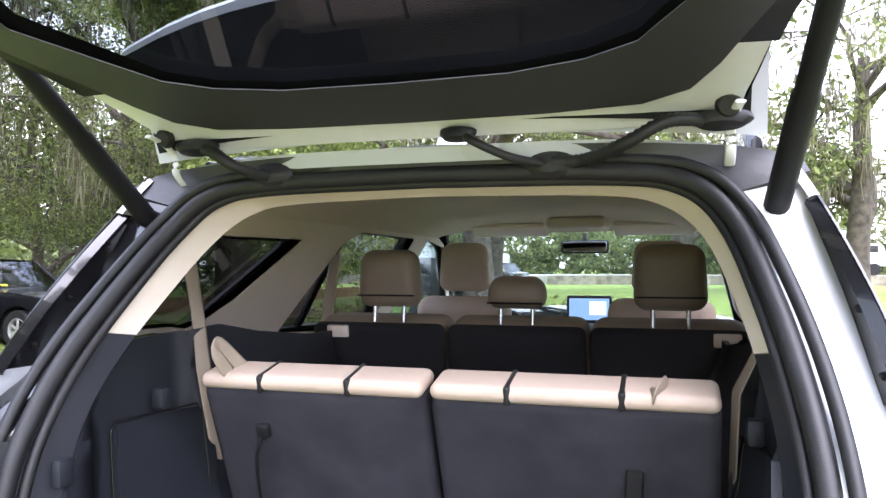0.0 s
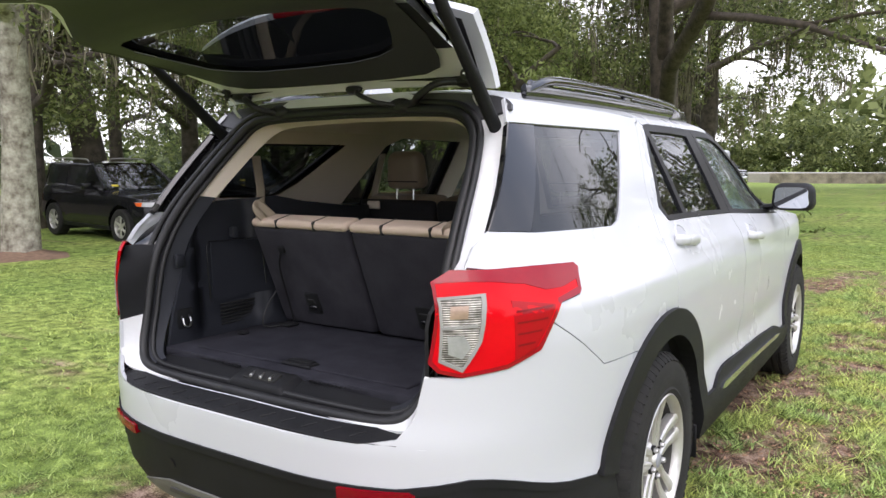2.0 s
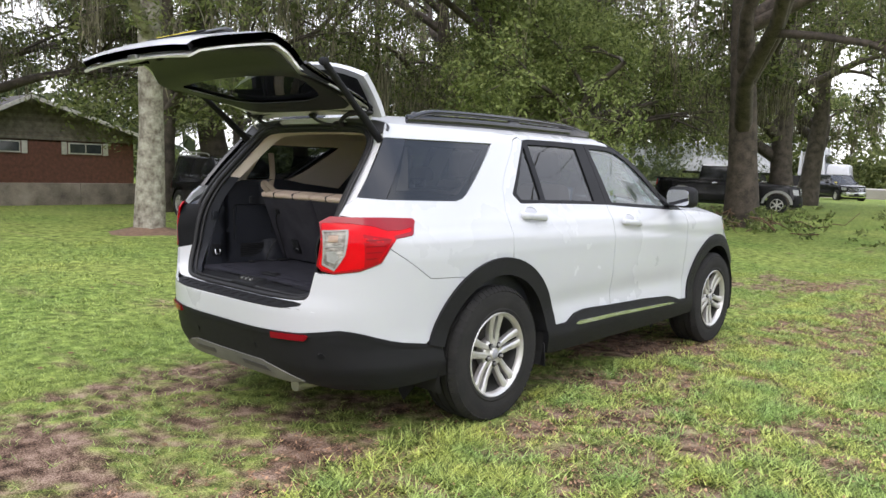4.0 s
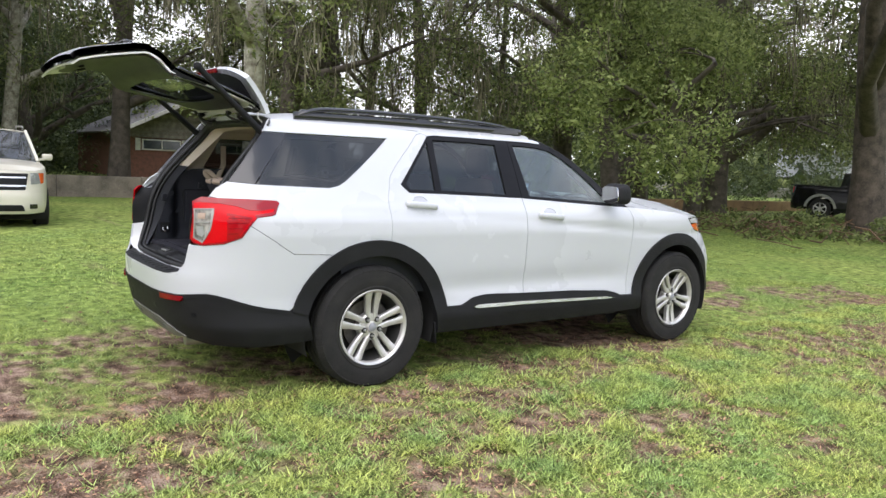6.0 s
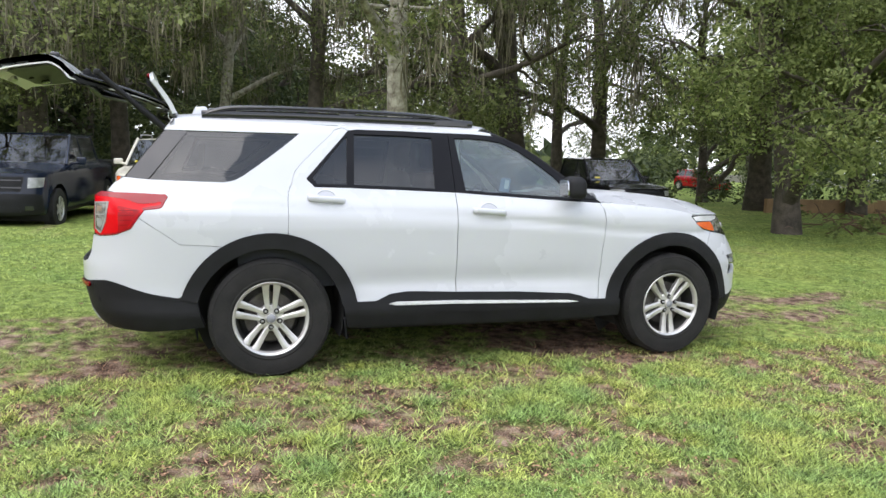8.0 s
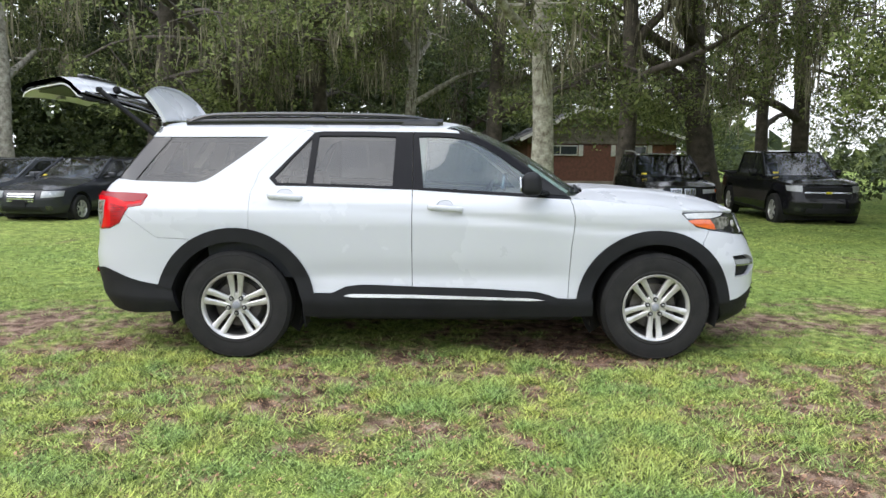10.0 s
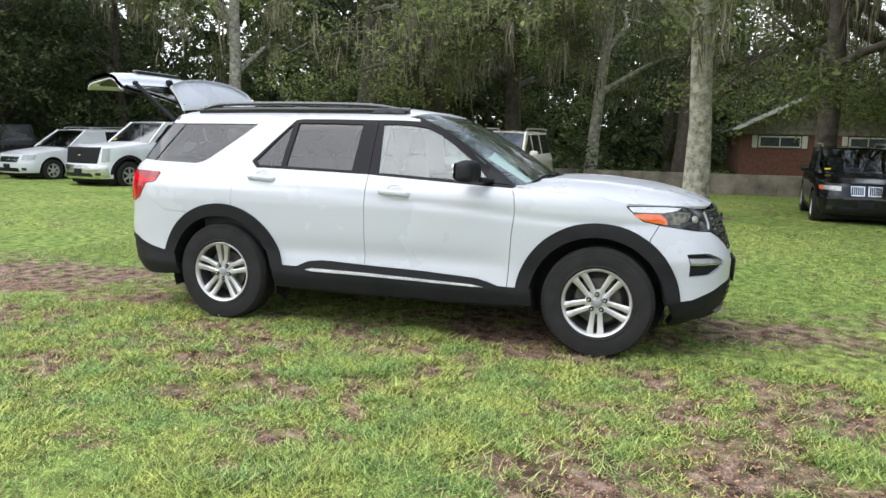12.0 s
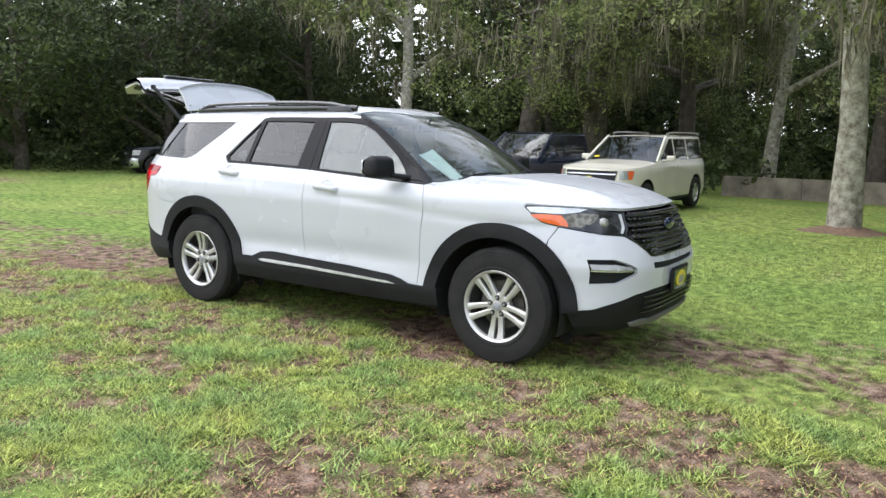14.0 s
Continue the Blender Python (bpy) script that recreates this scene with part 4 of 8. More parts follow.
part("roof_rail", rail(1), BLACK_GLOSS, car, "black raised roof rail")
part("roof_rail", rail(-1), BLACK_GLOSS, car, "black raised roof rail")
part("antenna_fin", rbox(0.05, 0.16, 0.075, 0.02, 3, Matrix.Translation((0.0, -0.42, 1.745)) @ Matrix.Rotation(radians(6), 4, "X"), (0.4, 0.45)), PAINT_WHITE, car, "white shark-fin antenna")

# mirrors
for sg in (1, -1):
    mm = Matrix.Translation((1.055, 2.095, 1.278)) @ Matrix.Rotation(radians(-8), 4, "Z")
    hg = rbox(0.232, 0.15, 0.158, 0.05, 5, mm, (0.92, 0.85))
    arm = tube([(0.86, 2.22, 1.205), (0.93, 2.19, 1.213), (0.99, 2.15, 1.222)], 0.03, 8, squash=(1.2, 0.7))
    oval = [(0.090 * math.copysign(abs(math.cos(a)) ** 0.45, math.cos(a)), 0.060 * math.copysign(abs(math.sin(a)) ** 0.45, math.sin(a))) for a in (2 * math.pi * k / 40 for k in range(40))]
    oval = [(x * (1.0 + 0.06 * (z < 0)), z) for x, z in oval]
    gl = Geo().add([Vector((x, 0, z)) for x, z in oval] + [Vector((x, 0.008, z)) for x, z in oval],
                   [tuple(range(40))] + [(k, k + 40, (k + 1) % 40 + 40, (k + 1) % 40) for k in range(40)])
    gl = gl.moved(Matrix.Translation((1.052, 2.0165, 1.274)) @ Matrix.Rotation(radians(-8), 4, "Z") @ Matrix.Rotation(radians(4), 4, "X"))
    sail = sheet(side_pts([(2.19, 1.198), (2.36, 1.185), (2.19, 1.30)]), skin, lift=0.006, depth=0.01)
    hous = part("side_mirror", (hg.join(arm, sail)) if sg > 0 else hg.join(arm, sail).mirror(), BLACK_PLASTIC, car, "black side mirror")
    part("mirror_glass", gl if sg > 0 else gl.mirror(), MIRROR, hous, "mirror glass")

# arch trims, sills
both("wheel_arch_trim", arch_pts(RA, R_OUT + 0.004, 9, 166, 26) + arch_pts(RA, R_IN, 166, 9, 24), BLACK_PLASTIC, car, "black plastic wheel arch trim", lift=0.016, depth=0.06)
both("wheel_arch_trim", arch_pts(FA, R_OUT + 0.004, 2, 174, 28) + arch_pts(FA, R_IN, 174, 2, 24), BLACK_PLASTIC, car, "black plastic wheel arch trim", lift=0.016, depth=0.06)
sill_pts = [(0.465, 0.484), (0.69, 0.484), (0.79, 0.530), (0.90, 0.544), (1.0, 0.543), (1.74, 0.521), (2.15, 0.499), (2.24, 0.479), (2.31, 0.454), (2.56, 0.452), (2.565, 0.33), (2.0, 0.315), (1.2, 0.312), (0.6, 0.314), (0.50, 0.318)]
sills = both("rocker_trim", sill_pts, BLACK_PLASTIC, car, "black plastic rocker cladding", lift=0.014, depth=0.08)
strip_pts = [(0.775, 0.466), (0.83, 0.480), (1.26, 0.477), (2.12, 0.455), (2.215, 0.441), (2.12, 0.437), (1.26, 0.453), (0.83, 0.455)]
gs = sheet(side_pts(strip_pts), skin, lift=0.024, depth=0.02)
for s_, mir in zip(sills, (False, True)):
    part("chrome_strip", gs.mirror() if mir else gs, CHROME, s_, "bright chrome strip")

# wells, floor pan
for cy in (RA[0], FA[0]):
    for sg in (1, -1):
        liner = lathe([(0.475, 0.60), (0.475, 0.95)], 40, "x").moved(Matrix.Translation((0, cy, 0.392)))
        back = lathe([(0.0, 0.60), (0.475, 0.60)], 40, "x").moved(Matrix.Translation((0, cy, 0.392)))
        lg = liner.join(back)
        keep = [q for q in lg.f if sum(lg.v[i][2] for i in q) / len(q) > 0.24]
        lg.f = keep
        part("wheel_well", lg if sg > 0 else lg.mirror(), DARK_INNER, car)
part("floor_pan", Geo().join(rbox(1.70, 1.95, 0.2, 0.05, 2, Matrix.Translation((0, 1.5, 0.36))), rbox(1.15, 4.6, 0.16, 0.04, 2, Matrix.Translation((0, 1.35, 0.40)))), DARK_INNER, car)
for sg in (1, -1):
    part("mud_flap", rbox(0.20, 0.012, 0.15, 0.004, 1, Matrix.Translation((sg * 0.86, 0.49, 0.305)) @ Matrix.Rotation(radians(6), 4, "X")), BLACK_PLASTIC, car)
part("exhaust", tube([(0.45, -0.7, 0.30), (0.45, -1.03, 0.30)], 0.035, 14), STEEL, car)


# ---- wheels ----
def wheel(parent, at, mirrored, turn):
    hub = new("wheel")
    hub.parent = parent
    hub.matrix_basis = Matrix.Translation(at) @ (Matrix.Rotation(math.pi, 4, "Z") if mirrored else Matrix.Identity(4)) @ Matrix.Rotation(radians(turn), 4, "X")
    R, rr = 0.394, 0.243
    prof = [(rr - 0.02, -0.11), (rr, -0.118), (0.30, -0.127), (0.345, -0.128), (0.373, -0.118), (0.387, -0.10)]
    for a in (-0.075, -0.030, 0.030, 0.075):
        prof += [(R - 0.001, a - 0.007), (R - 0.011, a - 0.005), (R - 0.011, a + 0.005), (R, a + 0.007)]
    prof += [(0.387, 0.10), (0.373, 0.118), (0.345, 0.128), (0.335, 0.1265), (0.325, 0.129), (0.29, 0.127), (0.27, 0.124), (0.262, 0.128), (rr + 0.004, 0.122), (rr - 0.008, 0.10)]
    tyre = part("tyre", lathe(prof, 72), TYRE, hub, "dusty black tyre", angle=30)
    blocks = Geo()
    for k in range(66):
        a = 2 * math.pi * k / 66
        for side in (-1, 1):
            m = Matrix.Rotation(a + (0.02 if side > 0 else 0), 4, "X") @ Matrix.Translation((side * 0.104, 0, 0.3765)) @ Matrix.Rotation(side * radians(38), 4, "Y")
            blocks.join(rbox(0.044, 0.022, 0.014, 0, 1, m))
    tagged(part("tread", blocks, TYRE, tyre), kind="stuff")
    rim = Geo().join(lathe([(rr - 0.004, 0.108), (rr + 0.004, 0.118), (rr - 0.002, 0.124), (rr - 0.014, 0.118), (rr - 0.021, 0.100), (rr - 0.022, 0.088)], 64))
    part("rim", rim, ALLOY, hub, "silver alloy rim", angle=50)
    part("brake_disc", lathe([(0.0, 0.02), (0.165, 0.02), (0.165, -0.01)], 40), DISC, hub)
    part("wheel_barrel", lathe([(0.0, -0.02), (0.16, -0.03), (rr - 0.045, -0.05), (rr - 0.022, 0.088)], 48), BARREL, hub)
    # five split spokes
    def spoke(off):
        vs, fs = [], []
        rad = [(0.045, 0.012, 0.090), (0.085, 0.020, 0.088), (0.14, 0.0215, 0.090), (0.19, 0.025, 0.099), (0.226, 0.030, 0.106)]
        for r, hw, ax in rad:
            c = off * (0.017 + 0.019 * min(1, r / 0.2))
            hw *= 0.86
            for da, w in ((-0.03, hw * 0.9), (0.0, hw), (0.006, hw * 0.55), (0.006, -hw * 0.55), (0.0, -hw), (-0.03, -hw * 0.9)):
                vs.append((ax + da, c + w, r))
        for i in range(len(rad) - 1):
            for k in range(6):
                fs.append((i * 6 + k, i * 6 + (k + 1) % 6, (i + 1) * 6 + (k + 1) % 6, (i + 1) * 6 + k))
        fs.append(tuple(range(6)))
        return Geo().add(vs, fs)
    for k in range(5):
        m = Matrix.Rotation(2 * math.pi * k / 5, 4, "X")
        part("spoke", spoke(-1).join(spoke(1)).moved(m), ALLOY, hub, angle=30)
    part("hub", lathe([(0.0, 0.102), (0.030, 0.102), (0.034, 0.096), (0.038, 0.090), (0.078, 0.088), (0.088, 0.078), (0.088, 0.03)], 40), ALLOY, hub)
    part("centre_cap", lathe([(0.0, 0.108), (0.022, 0.107), (0.028, 0.102)], 24), GREY_PRINT, hub, "grey centre cap")
    for k in range(5):
        a = 2 * math.pi * (k + 0.5) / 5
        p = Matrix.Translation((0, 0.0585 * math.sin(a), 0.0585 * math.cos(a)))
        # a dark disc set proud of the hub stands in for the recess's shade
        part("lug_recess_shade", lathe([(0.0, 0.0975), (0.0175, 0.0975), (0.018, 0.086)], 16).moved(p), DARK_INNER, hub)
        part("lug_nut", lathe([(0.0, 0.114), (0.008, 0.112), (0.0105, 0.105), (0.011, 0.086)], 6).moved(p), STEEL, hub)
    return hub


for (wx, wy, mir, turn) in ((0.848, 0.0, False, 0), (0.848, 3.025, False, 36), (-0.848, 0.0, True, 20), (-0.848, 3.025, True, 50)):
    wheel(car, (wx, wy, 0.388), mir, turn)


# ---- tail lights ----
tail_pts = [("r", 0.668, 1.160), ("r", 0.70, 1.188), (-0.94, 1.185), (-0.80, 1.185), (-0.638, 1.180), (-0.625, 1.167), (-0.657, 1.107), (-0.672, 1.098), (-0.762, 1.085), (-0.797, 1.037), (-0.842, 0.967), (-0.932, 0.928),
            ("r", 0.74, 0.912), ("r", 0.69, 0.925), ("r", 0.668, 0.95)]
lens_pts = [("r", 0.686, 1.122), ("r", 0.778, 1.128), ("r", 0.780, 1.005), ("r", 0.742, 0.926), ("r", 0.692, 0.955)]
lens_in = [("r", 0.694, 1.115), ("r", 0.771, 1.121), ("r", 0.773, 1.008), ("r", 0.742, 0.938), ("r", 0.699, 0.961)]
rim_in = [("r", 0.678, 1.155), ("r", 0.70, 1.158), (-0.94, 1.158), (-0.80, 1.156), (-0.655, 1.150), (-0.668, 1.115), (-0.768, 1.097), (-0.806, 1.04), (-0.85, 0.978), (-0.932, 0.940), ("r", 0.74, 0.922), ("r", 0.697, 0.933), ("r", 0.678, 0.955)]
tails = both("tail_light", tail_pts, RED_LENS, car, "red tail light with clear reverse lens", lift=0.004, depth=0.010, step=0.03)
for ob_, mir in zip(tails, (False, True)):
    def tail_bit(name, pts, material, lift, label="", holes=()):
        g = sheet(side_pts(pts), skin, [side_pts(h) for h in holes], lift=lift, depth=0.005, step=0.05)
        part(name, g.mirror() if mir else g, material, ob_, label)
    tail_bit("lens_frame", lens_pts, SILVER_PLASTIC, 0.008, "", [lens_in])
    tail_bit("reverse_lens", lens_in, LENS_GREY, 0.0065, "clear reverse and turn lens")
    tail_bit("turn_bulb", [("r", 0.716, 1.098), ("r", 0.752, 1.099), ("r", 0.753, 1.067), ("r", 0.717, 1.066)], BULB_WARM, 0.008, "faintly amber turn bulb bowl")
    tail_bit("reverse_bulb", [("r", 0.712, 1.022), ("r", 0.746, 1.023), ("r", 0.760, 0.992), ("r", 0.742, 0.962), ("r", 0.714, 0.975)], FOG_SILVER, 0.0075)
    tail_bit("lens_divider", [("r", 0.696, 1.047), ("r", 0.772, 1.052), ("r", 0.772, 1.044), ("r", 0.697, 1.039)], SILVER_PLASTIC, 0.009)
    tail_bit("lens_rim", tail_pts, RED_BAND, 0.005, "darker red lens rim", [rim_in])
    tail_bit("side_reflector", [(-0.915, 1.105), (-0.785, 1.083), (-0.815, 1.035), (-0.858, 0.975), (-0.915, 0.950)], RED_SIDE, 0.0055, "ribbed red side reflector")
    for zr, y1 in ((1.075, -0.792), (1.045, -0.812), (1.015, -0.833), (0.985, -0.855)):
        tail_bit("rib", [(-0.908, zr + 0.004), (y1 - 0.006, zr + 0.008), (y1 - 0.006, zr + 0.003), (-0.908, zr - 0.001)], RED_DEEP, 0.0065)
    tail_bit("upper_lens", [("r", 0.69, 1.162), (-0.94, 1.154), (-0.86, 1.143), (-0.80, 1.122), (-0.735, 1.122), (-0.648, 1.138), (-0.634, 1.164), (-0.645, 1.176), (-0.80, 1.180), (-0.94, 1.180), ("r", 0.71, 1.181)], RED_BAND, 0.006, "darker glossy red upper lens band")

# ---- tailgate opening: painted jamb, seals, inner trim ----
O_SIDE = [skin(*Y(-0.888, 1.280)), skin(*Y(-0.775, 1.42)), skin(*Y(-0.650, 1.585))]
OUTER = [(0, -1.092, 0.748), (0.33, -1.085, 0.748), (0.588, -1.088, 0.757), *[Vector(skin(*RX(x, z))) + Vector((0, 0.004, 0)) for x, z in ((0.636, 0.80), (0.660, 0.914), (0.667, 1.08))], skin(*Y(-0.978, 1.199)), *O_SIDE, (0.635, -0.595, 1.660), (0.42, -0.60, 1.688), (0, -0.612, 1.700)]
INNER = [(0, -1.075, 0.756), (0.33, -1.068, 0.756), (0.53, -1.050, 0.764), (0.603, -1.02, 0.82), (0.624, -0.985, 0.93), (0.628, -0.95, 1.09), (0.624, -0.905, 1.20), (0.610, -0.835, 1.31), (0.583, -0.735, 1.43), (0.540, -0.635, 1.55), (0.470, -0.600, 1.618), (0.34, -0.592, 1.640), (0, -0.588, 1.648)]
TRIM = [(0, -1.035, 0.775), (0.33, -1.03, 0.775), (0.50, -1.01, 0.785), (0.570, -0.96, 0.84), (0.588, -0.91, 0.94), (0.590, -0.86, 1.09), (0.586, -0.815, 1.20), (0.572, -0.745, 1.30), (0.545, -0.645, 1.41), (0.500, -0.545, 1.525), (0.425, -0.510, 1.588), (0.31, -0.50, 1.608), (0, -0.495, 1.616)]


def ring_fn(a, b):
    pa, pb = smooth_path(a, 8), smooth_path(b, 8)

    def at(p, t):
        t = min(max(t, 0), len(p) - 1.001)
        i = int(t)
        return p[i] + (p[i + 1] - p[i]) * (t - i)
    return lambda t, v: at(pa, t * 8) + (at(pb, t * 8) - at(pa, t * 8)) * v


def ring_part(name, a, b, t0, t1, material, label="", depth=0.01, lift=0.0, v0=0.0, v1=1.0):
    g = sheet([(t0, v0), (t1, v0), (t1, v1), (t0, v1)], ring_fn(a, b), step=(0.25, 0.34), depth=depth, lift=lift)
    part(name, g, material, car, label)
    part(name, g.mirror(), material, car, label)


ring_part("jamb", OUTER, INNER, 0, 4.0, JAMB_WHITE, "white painted tailgate jamb")
ring_part("jamb_cover", OUTER, INNER, 4.0, 5.75, BLACK_PLASTIC, "black plastic cover beside the tail light")
# the pillar jamb lies deeper than the skin; a glossy return runs in from the quarter glass
DEEP = [Vector(p) for p in OUTER]
for k, (f, d) in {6: (0.10, 0.03), 7: (0.17, 0.075), 8: (0.17, 0.075), 9: (0.10, 0.03)}.items():
    DEEP[k] = DEEP[k].lerp(Vector(INNER[k]), f) + Vector((0, d, 0))
g = sheet([(5.75, 0), (9.45, 0), (9.45, 1), (5.75, 1)], ring_fn(DEEP, INNER), step=(0.25, 0.34), depth=0.01)
part("jamb", g, JAMB_WHITE, car, "white painted tailgate jamb")
# the left jamb is gloss black, the right one white
part("jamb", g.mirror(), BLACK_GLOSS, car, "gloss black left tailgate jamb")
ring_part("drip_channel", OUTER, INNER, 9.46, 12.0, CHANNEL_GREY, "dark grey drip channel above the opening")
deep_at = ring_fn(DEEP, INNER)
EDGE = [(5.75, -0.990, 1.189), (6.0, -0.983, 1.197), (6.5, -0.945, 1.245), (7.0, -0.887, 1.282), (9.0, -0.648, 1.586), (9.5, -0.60, 1.66)]


def return_fn(t, v):
    y, z = (float(np.interp(t, [e[0] for e in EDGE], [e[k] for e in EDGE])) for k in (1, 2))
    return Vector(skin(*Y(y, z))).lerp(deep_at(t, -0.004), v)


for t0, t1, material in ((5.75, 7.0, PAINT_WHITE), (7.0, 9.0, BLACK_GLOSS), (9.0, 9.45, PAINT_WHITE)):
    g = sheet([(t0, 0), (t1, 0), (t1, 1), (t0, 1)], return_fn, step=(0.125, 0.5), depth=0.004)
    part("pillar_return", g, material, car)
    part("pillar_return", g.mirror(), material, car)
for sg in (1, -1):
    for tt in (7.3, 7.9, 8.6):
        p_ = return_fn(tt, 0.6)
        part("gutter_bolt", lathe([(0.0, -0.006), (0.005, -0.005), (0.007, -0.002), (0.008, 0.0)], 12, "y").moved(Matrix.Translation((sg * (p_.x - 0.003), p_.y - 0.002, p_.z)) @ Matrix.Rotation(radians(35), 4, "X")), BLACK_PLASTIC, car)
ring_part("pillar_trim", INNER, TRIM, 2.0, 7.35, TRIM_DARK, "ebony lower pillar trim", depth=0.02)
ring_part("pillar_trim", INNER, TRIM, 7.36, 12.0, BEIGE_TRIM, "beige upper pillar trim", depth=0.02)


def full_loop(half, grow=0.0):
    p = smooth_path(half, 6)
    q = [Vector((-v.x, v.y, v.z)) for v in reversed(p[1:-1])]
    c = Vector((0, -0.85, 1.2))
    return [v + (v - c).normalized() * grow for v in p + q]


part("door_seal", tube(full_loop(INNER, 0.004), 0.017, 10, closed=True), RUBBER, car, "black rubber tailgate seal")
part("door_seal", tube([v + Vector((0, -0.014, 0)) for v in full_loop(INNER, 0.034)], 0.011, 8, closed=True), RUBBER, car)
part("door_seal", tube([v + Vector((0, 0.022, 0)) for v in full_loop(INNER, -0.016)], 0.010, 8, closed=True), RUBBER, car)
# ---- cargo bay ----
part("cargo_floor", Geo().join(rbox(1.12, 0.62, 0.03, 0.008, 2, Matrix.Translation((0, -0.66, 0.795)))), CARPET, car, "charcoal carpet load floor")
part("floor_lid", rbox(0.94, 0.50, 0.012, 0.004, 1, Matrix.Translation((0.02, -0.665, 0.812))), CARPET, car, "carpeted floor lid")
part("under_floor", rbox(1.14, 2.4, 0.05, 0.01, 1, Matrix.Translation((0, 0.5, 0.62))), DARK_INNER, car)


def sillplate_fn(x, v):
    return (x, -1.060 + 0.125 * v + 0.03 * (x / 0.55) ** 2, 0.768 + 0.042 * min(1, max(0, v)) ** 1.5)


part("sill_plate", sheet([(-0.54, 0), (0.54, 0), (0.56, 1), (-0.56, 1)], sillplate_fn, step=(0.07, 0.25), depth=0.02), BLACK_PLASTIC, car, "black plastic sill plate")
rib = Geo()
for sg in (-1, 1):
    for k in range(22):
        x = sg * (0.16 + 0.017 * k)
        rib.join(rbox(0.008, 0.03, 0.004, 0, 1, Matrix.Translation(Vector(sillplate_fn(x, 0.72)) + Vector((0, 0, 0.004)))))
tagged(part("sill_ribs", rib, BLACK_PLASTIC, car), kind="stuff")
part("striker_cover", rbox(0.27, 0.115, 0.035, 0.014, 3, Matrix.Translation((0.0, -1.012, 0.783)) @ Matrix.Rotation(radians(16), 4, "X"), (0.82, 0.8)), BLACK_PLASTIC, car, "raised striker cover")
part("striker_slot", rbox(0.135, 0.050, 0.012, 0.003, 1, Matrix.Translation((0.0, -1.02, 0.797)) @ Matrix.Rotation(radians(16), 4, "X")), DARK_INNER, car)
for x in (-0.042, 0.0, 0.042):
    part("striker", rbox(0.011, 0.042, 0.014, 0.003, 1, Matrix.Translation((x, -1.022, 0.800)) @ Matrix.Rotation(radians(25), 4, "Z")), STEEL, car)
part("lid_handle", Geo().join(rbox(0.13, 0.05, 0.012, 0.006, 2, Matrix.Translation((0.04, -0.895, 0.817))), rbox(0.10, 0.03, 0.006, 0.002, 1, Matrix.Translation((0.04, -0.888, 0.825)))), BLACK_PLASTIC, car)


def cargo_fn(sg):
    def fn(y, z):
        w = 0.562 + 0.035 * (z - 0.8) / 0.5
        bulge = 0.075 * math.exp(-((y + 0.05) / 0.42) ** 4) * max(0, 1 - ((z - 0.8) / 0.42) ** 4 if z < 1.22 else 0)
        dish = -0.022 if (-0.80 < y < -0.5) else 0.0
        return (sg * (w - bulge - dish * min(1, max(0, (z - 0.83) / 0.05))), y, z)
    return fn


for sg in (1, -1):
    pts = [(-0.95, 0.80), (0.25, 0.80), (0.25, 1.27), (0.10, 1.272), (-0.20, 1.305), (-0.37, 1.335), (-0.66, 1.322), (-0.74, 1.30), (-0.81, 1.20), (-0.86, 1.09), (-0.91, 0.94)]
    g = sheet(pts, cargo_fn(sg), step=0.05, depth=0.015)
    side = part("cargo_side_trim", g, TRIM_DARK, car, "ebony moulded cargo side trim")
    part("trim_panel", sheet([(-0.72, 0.93), (-0.46, 0.95), (-0.46, 1.16), (-0.71, 1.16)], lambda y, z: Vector(cargo_fn(sg)(y, z)) + Vector((-sg * 0.006, 0, 0)), step=0.08, depth=0.006), TRIM_DARK, side)
    vent = Geo()
    for k in range(7):
        vent.join(rbox(0.010, 0.27, 0.006, 0.002, 1, Matrix.Translation((sg * 0.572, -0.565, 0.842 + 0.013 * k))))
    part("speaker_grille", vent, DARK_INNER, side)
    seam = [(-0.735, 0.945), (-0.735, 1.15), (-0.72, 1.168), (-0.50, 1.168), (-0.485, 1.15), (-0.485, 0.98)]
    part("panel_seam", tube([Vector(cargo_fn(sg)(y, z)) + Vector((-sg * 0.006, 0, 0)) for y, z in seam], 0.0022, 5), BLACK_GLOSS, side)
    hk = tube(smooth_path([(sg * 0.566, -0.885, 0.905), (sg * 0.550, -0.888, 0.885), (sg * 0.546, -0.872, 0.865), (sg * 0.550, -0.855, 0.885), (sg * 0.566, -0.855, 0.905)], 5), 0.006, 8)
    part("tie_down", hk.join(rbox(0.012, 0.075, 0.085, 0.006, 2, Matrix.Translation((sg * 0.572, -0.87, 0.89)))), BLACK_PLASTIC, side, "black tie-down hook")
    part("tie_ring", tube(smooth_path([(sg * 0.555, -0.89, 0.90), (sg * 0.545, -0.888, 0.872), (sg * 0.545, -0.862, 0.872), (sg * 0.555, -0.858, 0.90)], 5), 0.004, 8), CHROME, side, "chrome tie-down ring")
    part("bag_hook", rbox(0.02, 0.035, 0.05, 0.006, 2, Matrix.Translation((sg * 0.582, -0.875, 1.11))), TRIM_DARK, side)
    part("bag_hook", rbox(0.03, 0.03, 0.045, 0.008, 2, Matrix.Translation((sg * 0.575, -0.62, 1.20))), TRIM_DARK, side)

